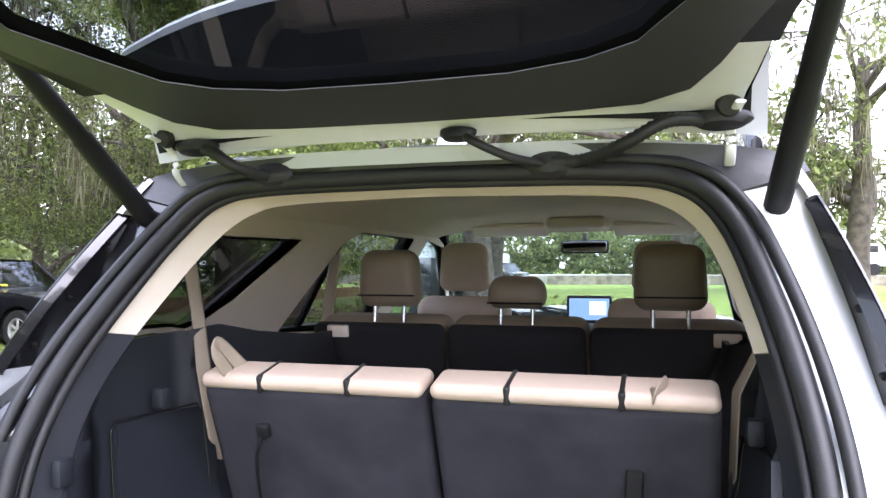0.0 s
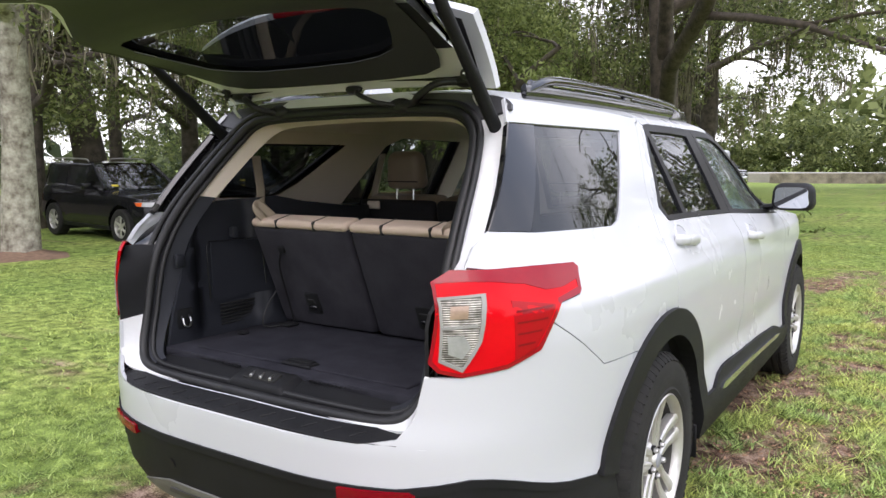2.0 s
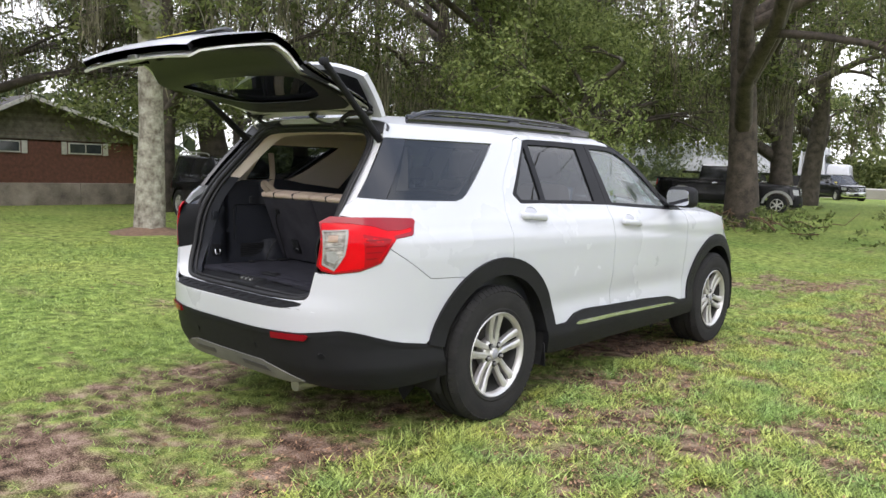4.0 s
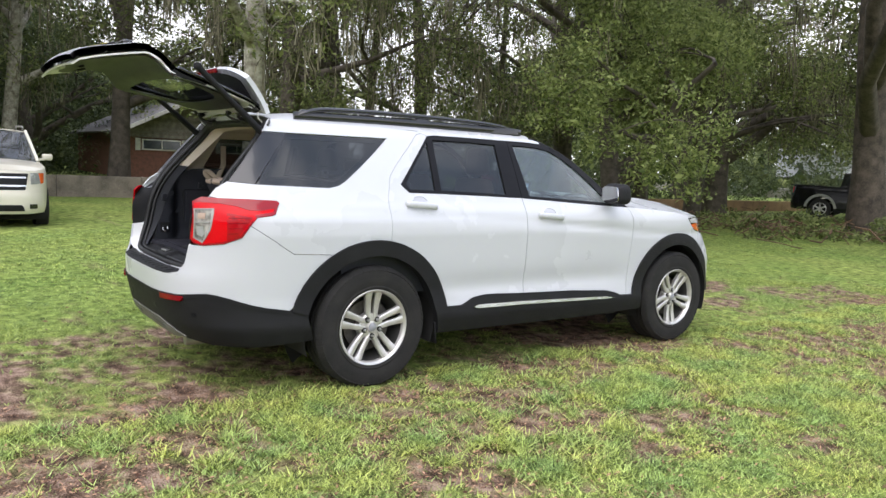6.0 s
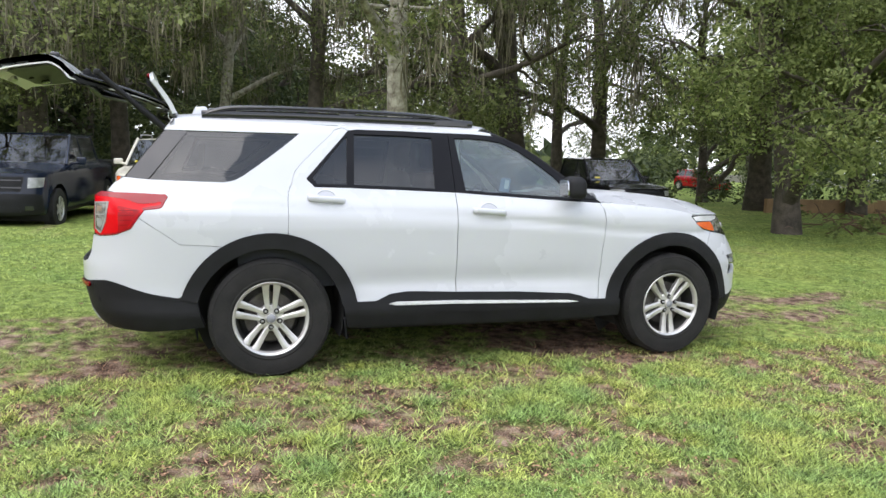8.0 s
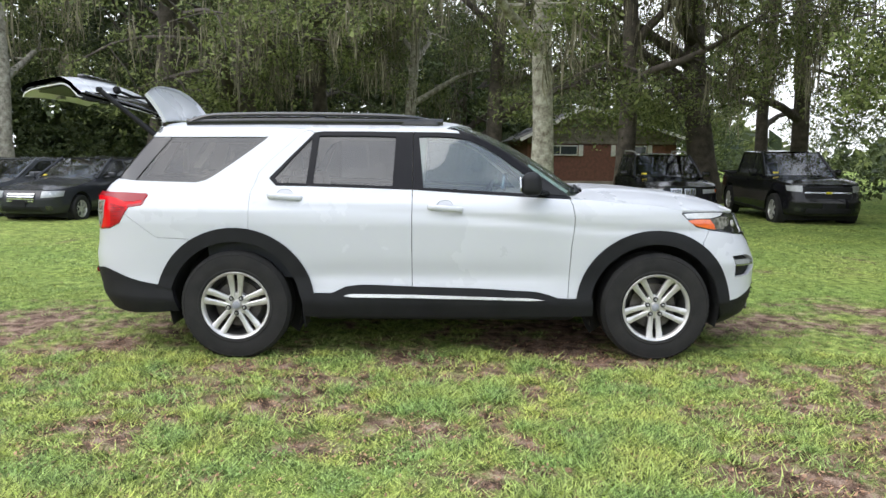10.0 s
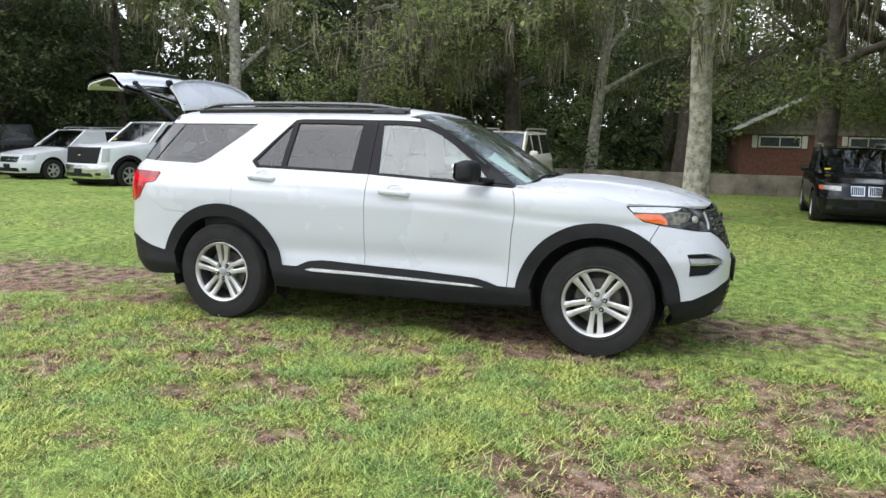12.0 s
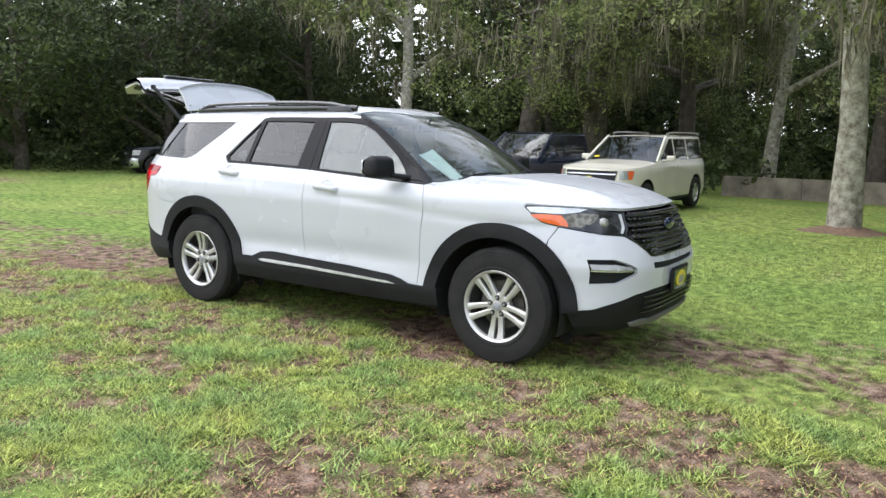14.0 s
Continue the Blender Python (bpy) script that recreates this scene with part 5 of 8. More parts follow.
# inner sides: beige above the belt, ebony below
up_out = [(-0.70, 1.33), (-0.40, 1.335), (-0.20, 1.305), (0.10, 1.272), (0.25, 1.26), (1.25, 1.225), (2.30, 1.19), (2.10, 1.34), (1.80, 1.55), (1.62, 1.62), (1.45, 1.652), (-0.52, 1.652), (-0.60, 1.53)]
w1 = [(-0.455, 1.578), (0.155, 1.584), (-0.09, 1.40), (-0.20, 1.347), (-0.26, 1.335), (-0.33, 1.345), (-0.55, 1.350)]
w2 = [(0.28, 1.28), (0.55, 1.262), (1.15, 1.240), (1.16, 1.628), (0.58, 1.630), (0.47, 1.585)]
w3 = [(1.33, 1.235), (2.20, 1.195), (2.06, 1.335), (1.81, 1.535), (1.66, 1.60), (1.36, 1.628)]
both("upper_trim", up_out, BEIGE_TRIM, car, "beige pillar and roof side trim", [w1, w2, w3], lift=-0.055, depth=-0.02)
both("door_trim", [(-0.20, 0.60), (2.42, 0.55), (2.38, 1.175), (1.25, 1.228), (0.25, 1.262), (-0.1, 1.285), (-0.2, 1.30)], TRIM_DARK, car, "ebony door trim", lift=-0.085, depth=0)


def liner_fn(x, y):
    p = roof_fn(x, y)
    r = min(1, abs(x) / roof_x(y))
    return (x, y, p[2] - 0.045 - 0.03 * r ** 6)


lp = [(roof_x(y) - 0.035, y) for y in (-0.49, -0.3, 0, 0.4, 0.8, 1.2, 1.45)] + [(x, header_y(x) - 0.03) for x in (0.55, 0.4, 0.2, 0.0)]
lp = lp + [(-x, y) for x, y in reversed(lp[:-1])]
part("headliner", sheet(lp, liner_fn, step=0.1, depth=0), HEADLINER, car, "beige cloth headliner")
part("roof_vent", rbox(0.13, 0.075, 0.02, 0.008, 2, Matrix.Translation((-0.10, 0.02, 1.690)) @ Matrix.Rotation(radians(20), 4, "Z")), BEIGE_TRIM, car)
for k in range(4):
    part("vent_slot", rbox(0.012, 0.05, 0.006, 0.002, 1, Matrix.Translation((-0.145 + 0.025 * k, 0.0 + 0.009 * k, 1.680)) @ Matrix.Rotation(radians(20), 4, "Z")), DARK_INNER, car)
part("overhead_console", rbox(0.26, 0.28, 0.05, 0.02, 3, Matrix.Translation((0.05, 1.50, 1.672))), BEIGE_TRIM, car, "beige overhead console")
for x in (-0.29, 0.38):
    part("sun_visor", rbox(0.36, 0.16, 0.022, 0.009, 2, Matrix.Translation((x, 1.585, 1.652)) @ Matrix.Rotation(radians(-14), 4, "X")), BEIGE_TRIM, car, "beige sun visor")
part("rear_view_mirror", rbox(0.235, 0.03, 0.065, 0.014, 3, Matrix.Translation((0.045, 1.80, 1.575))).join(tube([(0.045, 1.80, 1.60), (0.045, 1.83, 1.64)], 0.012, 8)), BLACK_PLASTIC, car)
part("mirror_glass", rbox(0.215, 0.006, 0.05, 0.002, 1, Matrix.Translation((0.045, 1.783, 1.575))), MIRROR, car)

# ---- third row ----
tilt3 = math.atan2(0.165, 0.40)


def seat_m(x, y, z, a):
    return Matrix.Translation((x, y, z)) @ Matrix.Rotation(a, 4, "X")


for x0, x1 in ((-0.492, -0.004), (0.004, 0.528)):
    cx, wd = (x0 + x1) / 2, x1 - x0
    base = seat_m(cx, -0.44, 0.815, tilt3)
    seat = part("third_row_seat", rbox(wd, 0.075, 0.448, 0.024, 4, base @ Matrix.Translation((0, 0.04, 0.222))), CARPET_BACK, car, "third-row seat with charcoal carpet back and beige top")
    part("seat_top", rbox(wd - 0.006, 0.098, 0.034, 0.016, 4, base @ Matrix.Translation((0, 0.050, 0.446)) @ Matrix.Rotation(radians(-10), 4, "X")), BEIGE, seat, "beige vinyl seat top")
    part("seat_front", rbox(wd - 0.01, 0.06, 0.38, 0.025, 3, base @ Matrix.Translation((0, 0.10, 0.20))), BEIGE, seat, "beige vinyl seat front")
    for bx in (-0.105, 0.09):
        part("strap", rbox(0.014, 0.102, 0.038, 0.016, 3, base @ Matrix.Translation((bx * wd / 0.5, 0.050, 0.446)) @ Matrix.Rotation(radians(-10), 4, "X")), RUBBER, seat, "black elastic strap")
    lx = cx + (-0.035 if x0 < 0 else -0.012)
    lm = base @ Matrix.Translation((lx - cx, 0.0, 0.115))
    part("latch", rbox(0.066, 0.014, 0.092, 0.005, 2, lm), BLACK_PLASTIC, seat, "black seat release latch")
    part("latch_slot", rbox(0.038, 0.006, 0.020, 0.002, 1, lm @ Matrix.Translation((0, -0.007, 0.012))), DARK_INNER, seat)
    part("latch_bar", rbox(0.040, 0.008, 0.012, 0.003, 1, lm @ Matrix.Translation((0, -0.009, -0.014))), BLACK_GLOSS, seat)
    part("seat_cushion", rbox(wd, 0.45, 0.14, 0.05, 3, Matrix.Translation((cx, -0.12, 0.83))), BEIGE, seat)
    if x0 < 0:
        part("pull_cord", tube(smooth_path([base @ Vector(p) for p in ((-0.11, -0.006, 0.345), (-0.13, -0.022, 0.29), (-0.145, -0.02, 0.18), (-0.15, -0.03, 0.02), (-0.16, -0.05, -0.005))], 5), 0.004, 6), BLACK_PLASTIC, seat)
        part("cord_clip", rbox(0.03, 0.018, 0.03, 0.006, 2, base @ Matrix.Translation((-0.11, -0.004, 0.35))), BLACK_PLASTIC, seat)
    else:
        st = [base @ Vector(p) for p in ((0.115, -0.006, 0.32), (0.112, -0.014, 0.25), (0.125, -0.02, 0.13), (0.14, -0.03, -0.02))]
        part("pull_strap", tube(smooth_path(st, 5), 0.016, 8, squash=(1.0, 0.18), up=(0, 1, 0)), RUBBER, seat, "black webbing pull strap")
    part("top_loop", tube(smooth_path([base @ Vector(p) for p in (((-0.18 if x0 < 0 else 0.14) + 0.0, 0.03, 0.45), ((-0.19 if x0 < 0 else 0.15), 0.01, 0.485 + (0.03 if x0 < 0 else -0.015)), ((-0.20 if x0 < 0 else 0.165), 0.04, 0.50 + (0.02 if x0 < 0 else -0.03)), ((-0.175 if x0 < 0 else 0.17), 0.07, 0.45))], 5), 0.017, 8, squash=(1, 0.2), up=(1, 0, 0)), BELT, seat, "beige pull loop")
part("seat_cable", tube(smooth_path([(-0.47, -0.47, 0.98), (-0.50, -0.52, 0.90), (-0.49, -0.56, 0.83), (-0.44, -0.56, 0.822), (-0.42, -0.52, 0.826)], 5), 0.004, 6), RUBBER, car)
part("seat_hinge", rbox(0.05, 0.06, 0.012, 0.004, 1, Matrix.Translation((-0.40, -0.50, 0.826))), BLACK_PLASTIC, car)
part("floor_latch", rbox(0.04, 0.03, 0.012, 0.004, 1, Matrix.Translation((-0.45, -0.70, 0.823))), BLACK_PLASTIC, car)
for sg in (1, -1):
    part("seat_belt", tube([(sg * 0.655, -0.42, 1.50), (sg * 0.62, -0.43, 1.36), (sg * 0.555, -0.50, 1.245), (sg * 0.545, -0.40, 0.86)], 0.020, 8, squash=(1, 0.12), up=(sg, 0.3, 0)), BELT, car, "beige seat belt")

# ---- second row ----
for x0, x1, hz, hh, hw in ((-0.685, -0.235, 1.345, 0.185, 0.215), (-0.225, 0.205, 1.345, 0.10, 0.19), (0.215, 0.66, 1.345, 0.195, 0.215)):
    cx, wd = (x0 + x1) / 2, x1 - x0
    sm = seat_m(cx, 0.39, 0.70, radians(8))
    seat = part("second_row_seat", rbox(wd, 0.05, 0.60, 0.025, 3, sm @ Matrix.Translation((0, -0.0, 0.30))), SEAT_BLACK, car, "second-row seat with black back and taupe head restraint")
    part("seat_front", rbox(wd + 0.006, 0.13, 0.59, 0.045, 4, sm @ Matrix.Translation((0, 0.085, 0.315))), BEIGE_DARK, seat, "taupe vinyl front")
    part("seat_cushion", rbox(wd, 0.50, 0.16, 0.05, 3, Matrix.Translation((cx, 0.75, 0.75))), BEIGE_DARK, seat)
    hx = cx if abs(cx) < 0.1 else (-0.43 if cx < 0 else 0.445)
    hm = Matrix.Translation((hx, 0.345, hz + hh / 2)) @ Matrix.Rotation(radians(6), 4, "X")
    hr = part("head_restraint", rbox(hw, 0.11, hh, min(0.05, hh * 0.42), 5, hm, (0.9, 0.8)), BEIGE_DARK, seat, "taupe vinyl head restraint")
    part("crease", tube([hm @ Vector((x, -0.054, -hh * 0.27)) for x in np.linspace(-hw * 0.45, hw * 0.45, 5)], 0.003, 6), BLACK_PLASTIC, hr)
    for dx in (-0.05, 0.05):
        part("post", tube([(hx + dx, 0.33, hz - 0.05), (hx + dx, 0.335, hz + 0.035)], 0.007, 8), CHROME, hr, "chrome post")
    part("handle_bezel", rbox(0.075, 0.015, 0.04, 0.006, 2, sm @ Matrix.Translation(((-0.13 if cx < 0 else 0.16) * (0 if abs(cx) < 0.1 else 1), -0.026, 0.575))), BEIGE_TRIM, seat) if abs(cx) > 0.1 else None
part("seat_belt", tube([(-0.70, 0.50, 1.52), (-0.69, 0.42, 1.33), (-0.70, 0.36, 1.0)], 0.022, 8, squash=(1, 0.12), up=(0, 1, 0)), BELT, car, "beige seat belt")

# ---- front row and dash ----
for cx in (-0.41, 0.41):
    sm = seat_m(cx, 1.30, 0.62, radians(10))
    seat = part("front_seat", rbox(0.50, 0.13, 0.74, 0.06, 4, sm @ Matrix.Translation((0, 0.0, 0.37)), (0.82, 0.9)), BEIGE, car, "beige vinyl front bucket seat")
    part("seat_cushion", rbox(0.50, 0.52, 0.16, 0.06, 3, Matrix.Translation((cx, 1.62, 0.70))), BEIGE, seat)
    hr = part("head_restraint", rbox(0.235, 0.11, 0.21, 0.055, 5, Matrix.Translation((cx, 1.205, 1.475)) @ Matrix.Rotation(radians(6), 4, "X"), (0.85, 0.8)), BEIGE, seat, "beige head restraint")
    for dx in (-0.06, 0.06):
        part("post", tube([(cx + dx, 1.20, 1.33), (cx + dx, 1.20, 1.39)], 0.007, 8), CHROME, hr)
part("centre_console", rbox(0.24, 1.0, 0.36, 0.05, 3, Matrix.Translation((0, 1.55, 0.66))), BEIGE_DARK, car, "taupe centre console")
dash = part("dashboard", rbox(1.44, 0.50, 0.36, 0.09, 4, Matrix.Translation((0, 2.20, 0.99)) @ Matrix.Rotation(radians(-3), 4, "X")), TRIM_DARK, car, "ebony dashboard with centre touch screen")
part("dash_trim", rbox(1.36, 0.04, 0.06, 0.015, 2, Matrix.Translation((0, 1.945, 1.06))), SILVER_PLASTIC, dash)
part("screen_frame", rbox(0.235, 0.022, 0.145, 0.01, 2, Matrix.Translation((0.045, 2.00, 1.255)) @ Matrix.Rotation(radians(-8), 4, "X")), BLACK_GLOSS, dash)
part("screen_tile", rbox(0.085, 0.002, 0.07, 0.001, 1, Matrix.Translation((0.09, 1.9835, 1.262)) @ Matrix.Rotation(radians(-8), 4, "X")), SCREEN_PALE, dash, "pale map tile on the screen")
part("touch_screen", rbox(0.205, 0.004, 0.112, 0.002, 1, Matrix.Translation((0.045, 1.987, 1.256)) @ Matrix.Rotation(radians(-8), 4, "X")), SCREEN, dash, "lit touch screen")
PAPER = mat("white paper", (0.52, 0.58, 0.56), (0.46, 0.52, 0.50), 0.7, 0, 6, 80, 0.05)
lean_a, lean_b, lean_c, lean_d = Vector((0.635, 2.128, 1.366)), Vector((0.462, 2.140, 1.410)), Vector((0.487, 2.450, 1.200)), Vector((0.602, 2.412, 1.194))
tagged(part("paper_sheet", sheet([(0, 0), (1, 0), (1, 1), (0, 1)], lambda u, v: lean_a.lerp(lean_b, u).lerp(lean_d.lerp(lean_c, u), v) + Vector((0, 0, -0.006 * math.sin(math.pi * u))), step=0.2, depth=0.002), PAPER, None), "pale paper form leaning from the dashboard against the windshield", "paper")
for x in (-0.13, 0.22, 0.60):
    vg = Geo()
    for k in range(3):
        vg.join(rbox(0.10, 0.012, 0.006, 0.002, 1, Matrix.Translation((x, 1.935, 1.12 + 0.02 * k))))
    part("air_vent", vg, BLACK_GLOSS, dash)
sw = Matrix.Translation((-0.41, 1.85, 1.08)) @ Matrix.Rotation(radians(62), 4, "X")
wheel_s = part("steering_wheel", tube([sw @ Vector((0.185 * math.cos(a), 0.185 * math.sin(a), 0)) for a in np.linspace(0, 2 * math.pi, 33)[:-1]], 0.016, 8, closed=True), BLACK_PLASTIC, car, "black steering wheel")
part("wheel_hub", rbox(0.18, 0.14, 0.05, 0.03, 3, sw).join(tube([sw @ Vector((-0.18, 0, 0)), sw @ Vector((0.18, 0, 0))], 0.014, 8)), BLACK_PLASTIC, wheel_s)

# ---- tailgate, raised ----
gate_line = smooth_path([(0, -0.605, 1.700), (0, -0.66, 1.655), (0, -0.78, 1.500), (0, -0.90, 1.335), (0, -0.985, 1.235), (0, -1.07, 1.190), (0, -1.135, 1.120), (0, -1.15, 1.02), (0, -1.165, 0.86), (0, -1.16, 0.785), (0, -1.145, 0.76)], 8)
gate_s = [0.0]
for a_, b_ in zip(gate_line, gate_line[1:]):
    gate_s.append(gate_s[-1] + (b_ - a_).length)
GY, GZ = [p.y for p in gate_line], [p.z for p in gate_line]
G_END = gate_s[-1]
HINGE = Vector((0, -0.60, 1.705))
OPEN = Matrix.Translation(HINGE + Vector((0, -0.008, 0.014))) @ Matrix.Rotation(radians(-72), 4, "X") @ Matrix.Translation(-HINGE)


def gate_fn(x, s):
    y, z = float(np.interp(s, gate_s, GY)), float(np.interp(s, gate_s, GZ))
    k = float(np.interp(s, [0.02, 0.2, 0.35, 0.55], [0, 0.008, 0.016, 0.034]))
    if s > G_END:
        z -= s - G_END
    return (x, y + k * abs(x / 0.66) ** 2.4, z)


def hw_gate(s):
    return float(np.interp(s, [0, 0.1, 0.3, 0.55, 0.66, 0.72, 0.95, 1.05, G_END], [0.55, 0.57, 0.595, 0.655, 0.67, 0.65, 0.645, 0.62, 0.53]))


def gate_poly(s0, s1, inset=0.0, n=10):
    ss = np.linspace(s0, s1, n)
    r = [(hw_gate(s) - inset, s) for s in ss]
    return r + [(-x, s) for x, s in reversed(r)]


gate = new("tailgate")
gate.parent = car
gate.matrix_basis = OPEN
tagged(gate, "raised white tailgate with dark rear window and black inner trim")
gpart = lambda name, g, material, label="": part(name, g, material, gate, label)


def gate_in(x, s):
    """The inner side of the gate: thin at the hinge, thicker below the window."""
    y, z = gate_fn(x, s)[1:]
    off = float(np.interp(s, [0, 0.2, 0.5, 0.65], [0.010, 0.016, 0.03, 0.055]))
    up = float(np.interp(s, [0.0, 0.5, 0.75], [0.75, 0.7, 0.1]))
    return (x, y + off * math.sqrt(1 - up * up), z - off * up)


glass_poly = [(0.44, 0.12), (0.48, 0.15), (0.55, 0.38), (0.60, 0.50), (0.58, 0.575), (0.0, 0.59)]
glass_poly = glass_poly + [(-x, s) for x, s in reversed(glass_poly[:-1])]
glass_in = [(0.0, 0.185), (0.20, 0.19), (0.32, 0.215), (0.40, 0.255), (0.46, 0.34), (0.53, 0.46), (0.52, 0.53), (0.48, 0.548), (0.0, 0.56)]
glass_in = glass_in + [(-x, s) for x, s in reversed(glass_in[1:-1])]
gpart("outer_frame", sheet(gate_poly(0.0, 0.60), gate_fn, [glass_poly], step=0.08, depth=-0.010), BLACK_GLOSS, "gloss black rear window surround")
gpart("outer_panel", sheet(gate_poly(0.60, G_END), gate_fn, step=0.06, depth=-0.03), PAINT_WHITE, "white painted lower tailgate panel")
rg = gpart("rear_window", sheet(glass_poly, gate_fn, step=0.1, depth=0, lift=0.004), GLASS_REAR, "dark tinted rear window")
rg.visible_shadow = False
gpart("inner_frame", sheet(gate_poly(0.0, G_END, 0.004), gate_in, [glass_poly], step=0.08, depth=0.010, lift=0), JAMB_WHITE, "white painted inner frame")
tr_out = [(0.25, 0.060), (0.40, 0.072), (0.475, 0.11), (0.515, 0.18), (0.575, 0.34), (0.625, 0.55), (0.645, 0.64), (0.60, 0.76), (0.575, 0.95), (0.53, 1.03), (0.44, 1.07), (0.0, 1.09)]
tr_out = tr_out + [(-x, s) for x, s in reversed(tr_out[:-1])] + [(0.0, 0.056)]
gpart("inner_trim", sheet(tr_out, gate_in, [glass_in], step=0.06, depth=0.002, lift=0.011), GATE_TRIM, "charcoal plastic inner trim")
gpart("window_reveal", sheet(glass_poly, gate_fn, [glass_in], step=0.1, depth=0, lift=0.007), BLACK_TRIM)
for sg in (1, -1):
    gpart("gate_edge", sheet([(0.25, 0), (0.62, 0), (0.62, 1), (0.25, 1)], lambda s, v, sg=sg: Vector(gate_fn(sg * (hw_gate(s) - 0.003), s)).lerp(Vector(gate_in(sg * (hw_gate(s) - 0.004), s)), v), step=(0.06, 1.0), depth=0), BLACK_PLASTIC)
    gpart("edge_cover", sheet([(0.225, 0.0), (0.56, 0.0), (0.56, 1.0), (0.225, 1.0)], lambda s, v, sg=sg: Vector(gate_in(sg * (hw_gate(s) + 0.004 - 0.055 * v), s)) + Vector((0, 0.004, -0.006)), step=(0.06, 0.5), depth=0), BLACK_PLASTIC, "black cover along the gate edge")


def spoil_fn(x, v):
    e = 1 - 0.25 * abs(x / 0.62) ** 3
    return (x, -0.60 - 0.295 * v * e + 0.03 * (x / 0.62) ** 2, 1.705 - 0.062 * v ** 1.6 if v > 0 else 1.705)


spoiler = gpart("spoiler", sheet([(-0.60, 0), (-0.595, 1), (-0.3, 1.0), (0, 1.0), (0.3, 1.0), (0.595, 1), (0.60, 0)], spoil_fn, step=(0.08, 0.2), depth=0.028), PAINT_WHITE, "white roof spoiler")
part("spoiler_underside", sheet([(-0.57, 0.1), (-0.57, 0.93), (0.57, 0.93), (0.57, 0.1)], lambda x, v: Vector(spoil_fn(x, v)) + Vector((0, 0, -0.032)), step=(0.08, 0.2), depth=0), BLACK_PLASTIC, spoiler)
part("stop_lamp", rbox(0.34, 0.03, 0.022, 0.006, 2, Matrix.Translation((0, -0.885, 1.632))), RED_DEEP, spoiler, "dark red high stop lamp")
part("washer_nozzle", rbox(0.03, 0.03, 0.02, 0.008, 2, Matrix.Translation((0.30, -0.72, 1.655))), BLACK_PLASTIC, spoiler)
for sg in (1, -1):
    gpart("pillar_fillet", tube([Vector(gate_fn(sg * (hw_gate(s) - 0.012), s)) + Vector((0, -0.006, 0.006)) for s in np.linspace(0.02, 0.58, 9)], 0.012, 8), BLACK_GLOSS)
    gpart("bump_stop", lathe([(0, -0.012), (0.016, -0.012), (0.022, 0.0)], 14, "z").moved(Matrix.Translation(Vector(gate_in(sg * 0.535, 0.055)) + Vector((0, 0.008, -0.004)))), RUBBER)
    hinge_x = 0.54
    part("hinge", tube(smooth_path([(sg * hinge_x, -0.60, 1.645), (sg * hinge_x, -0.625, 1.668), (sg * hinge_x, -0.628, 1.70), (sg * (hinge_x + 0.004), -0.66, 1.722), (sg * (hinge_x + 0.01), -0.70, 1.732)], 5), 0.009, 8, squash=(1.0, 0.4)), JAMB_WHITE, car, "white painted gate hinge")
gpart("handle_bar", rbox(0.62, 0.035, 0.06, 0.015, 3, Matrix.Translation((0, -1.142, 1.125)) @ Matrix.Rotation(radians(-20), 4, "X")), BLACK_GLOSS, "gloss black handle bar")
gpart("plate_recess", rbox(0.40, 0.02, 0.16, 0.01, 2, Matrix.Translation((0, -1.148, 1.02))), BLACK_PLASTIC)
gpart("rear_plate", rbox(0.31, 0.012, 0.155, 0.006, 2, Matrix.Translation((0, -1.163, 1.02))), BLACK_PLASTIC, "dealer plate in a black frame")
gpart("plate_print", rbox(0.20, 0.006, 0.11, 0.002, 1, Matrix.Translation((0, -1.170, 1.022))), YELLOW)
gpart("badge", rbox(0.13, 0.006, 0.022, 0.002, 1, Matrix.Translation((0.45, -1.128, 0.90))), CHROME, "chrome lettering bar")
gpart("rear_wiper", tube([(0.02, -1.01, 1.255), (0.0, -0.93, 1.345), (-0.25, -0.935, 1.352)], 0.012, 8), BLACK_PLASTIC, "black rear wiper")
gpart("wiper_pivot", rbox(0.07, 0.06, 0.05, 0.02, 3, Matrix.Translation((0.02, -1.015, 1.25))), BLACK_PLASTIC)
gpart("pull_cup", rbox(0.14, 0.02, 0.055, 0.008, 2, Matrix.Translation(Vector(gate_fn(-0.30, 0.98)) + Vector((0, 0.092, 0)))), BLACK_GLOSS)
gpart("trim_clip", rbox(0.04, 0.012, 0.03, 0.004, 1, Matrix.Translation(Vector(gate_fn(0.0, 1.02)) + Vector((0, 0.09, 0)))), BLACK_PLASTIC)
part("gate_latch", rbox(0.09, 0.04, 0.05, 0.01, 2, Matrix.Translation((0, -1.10, 0.785))), STEEL, gate)

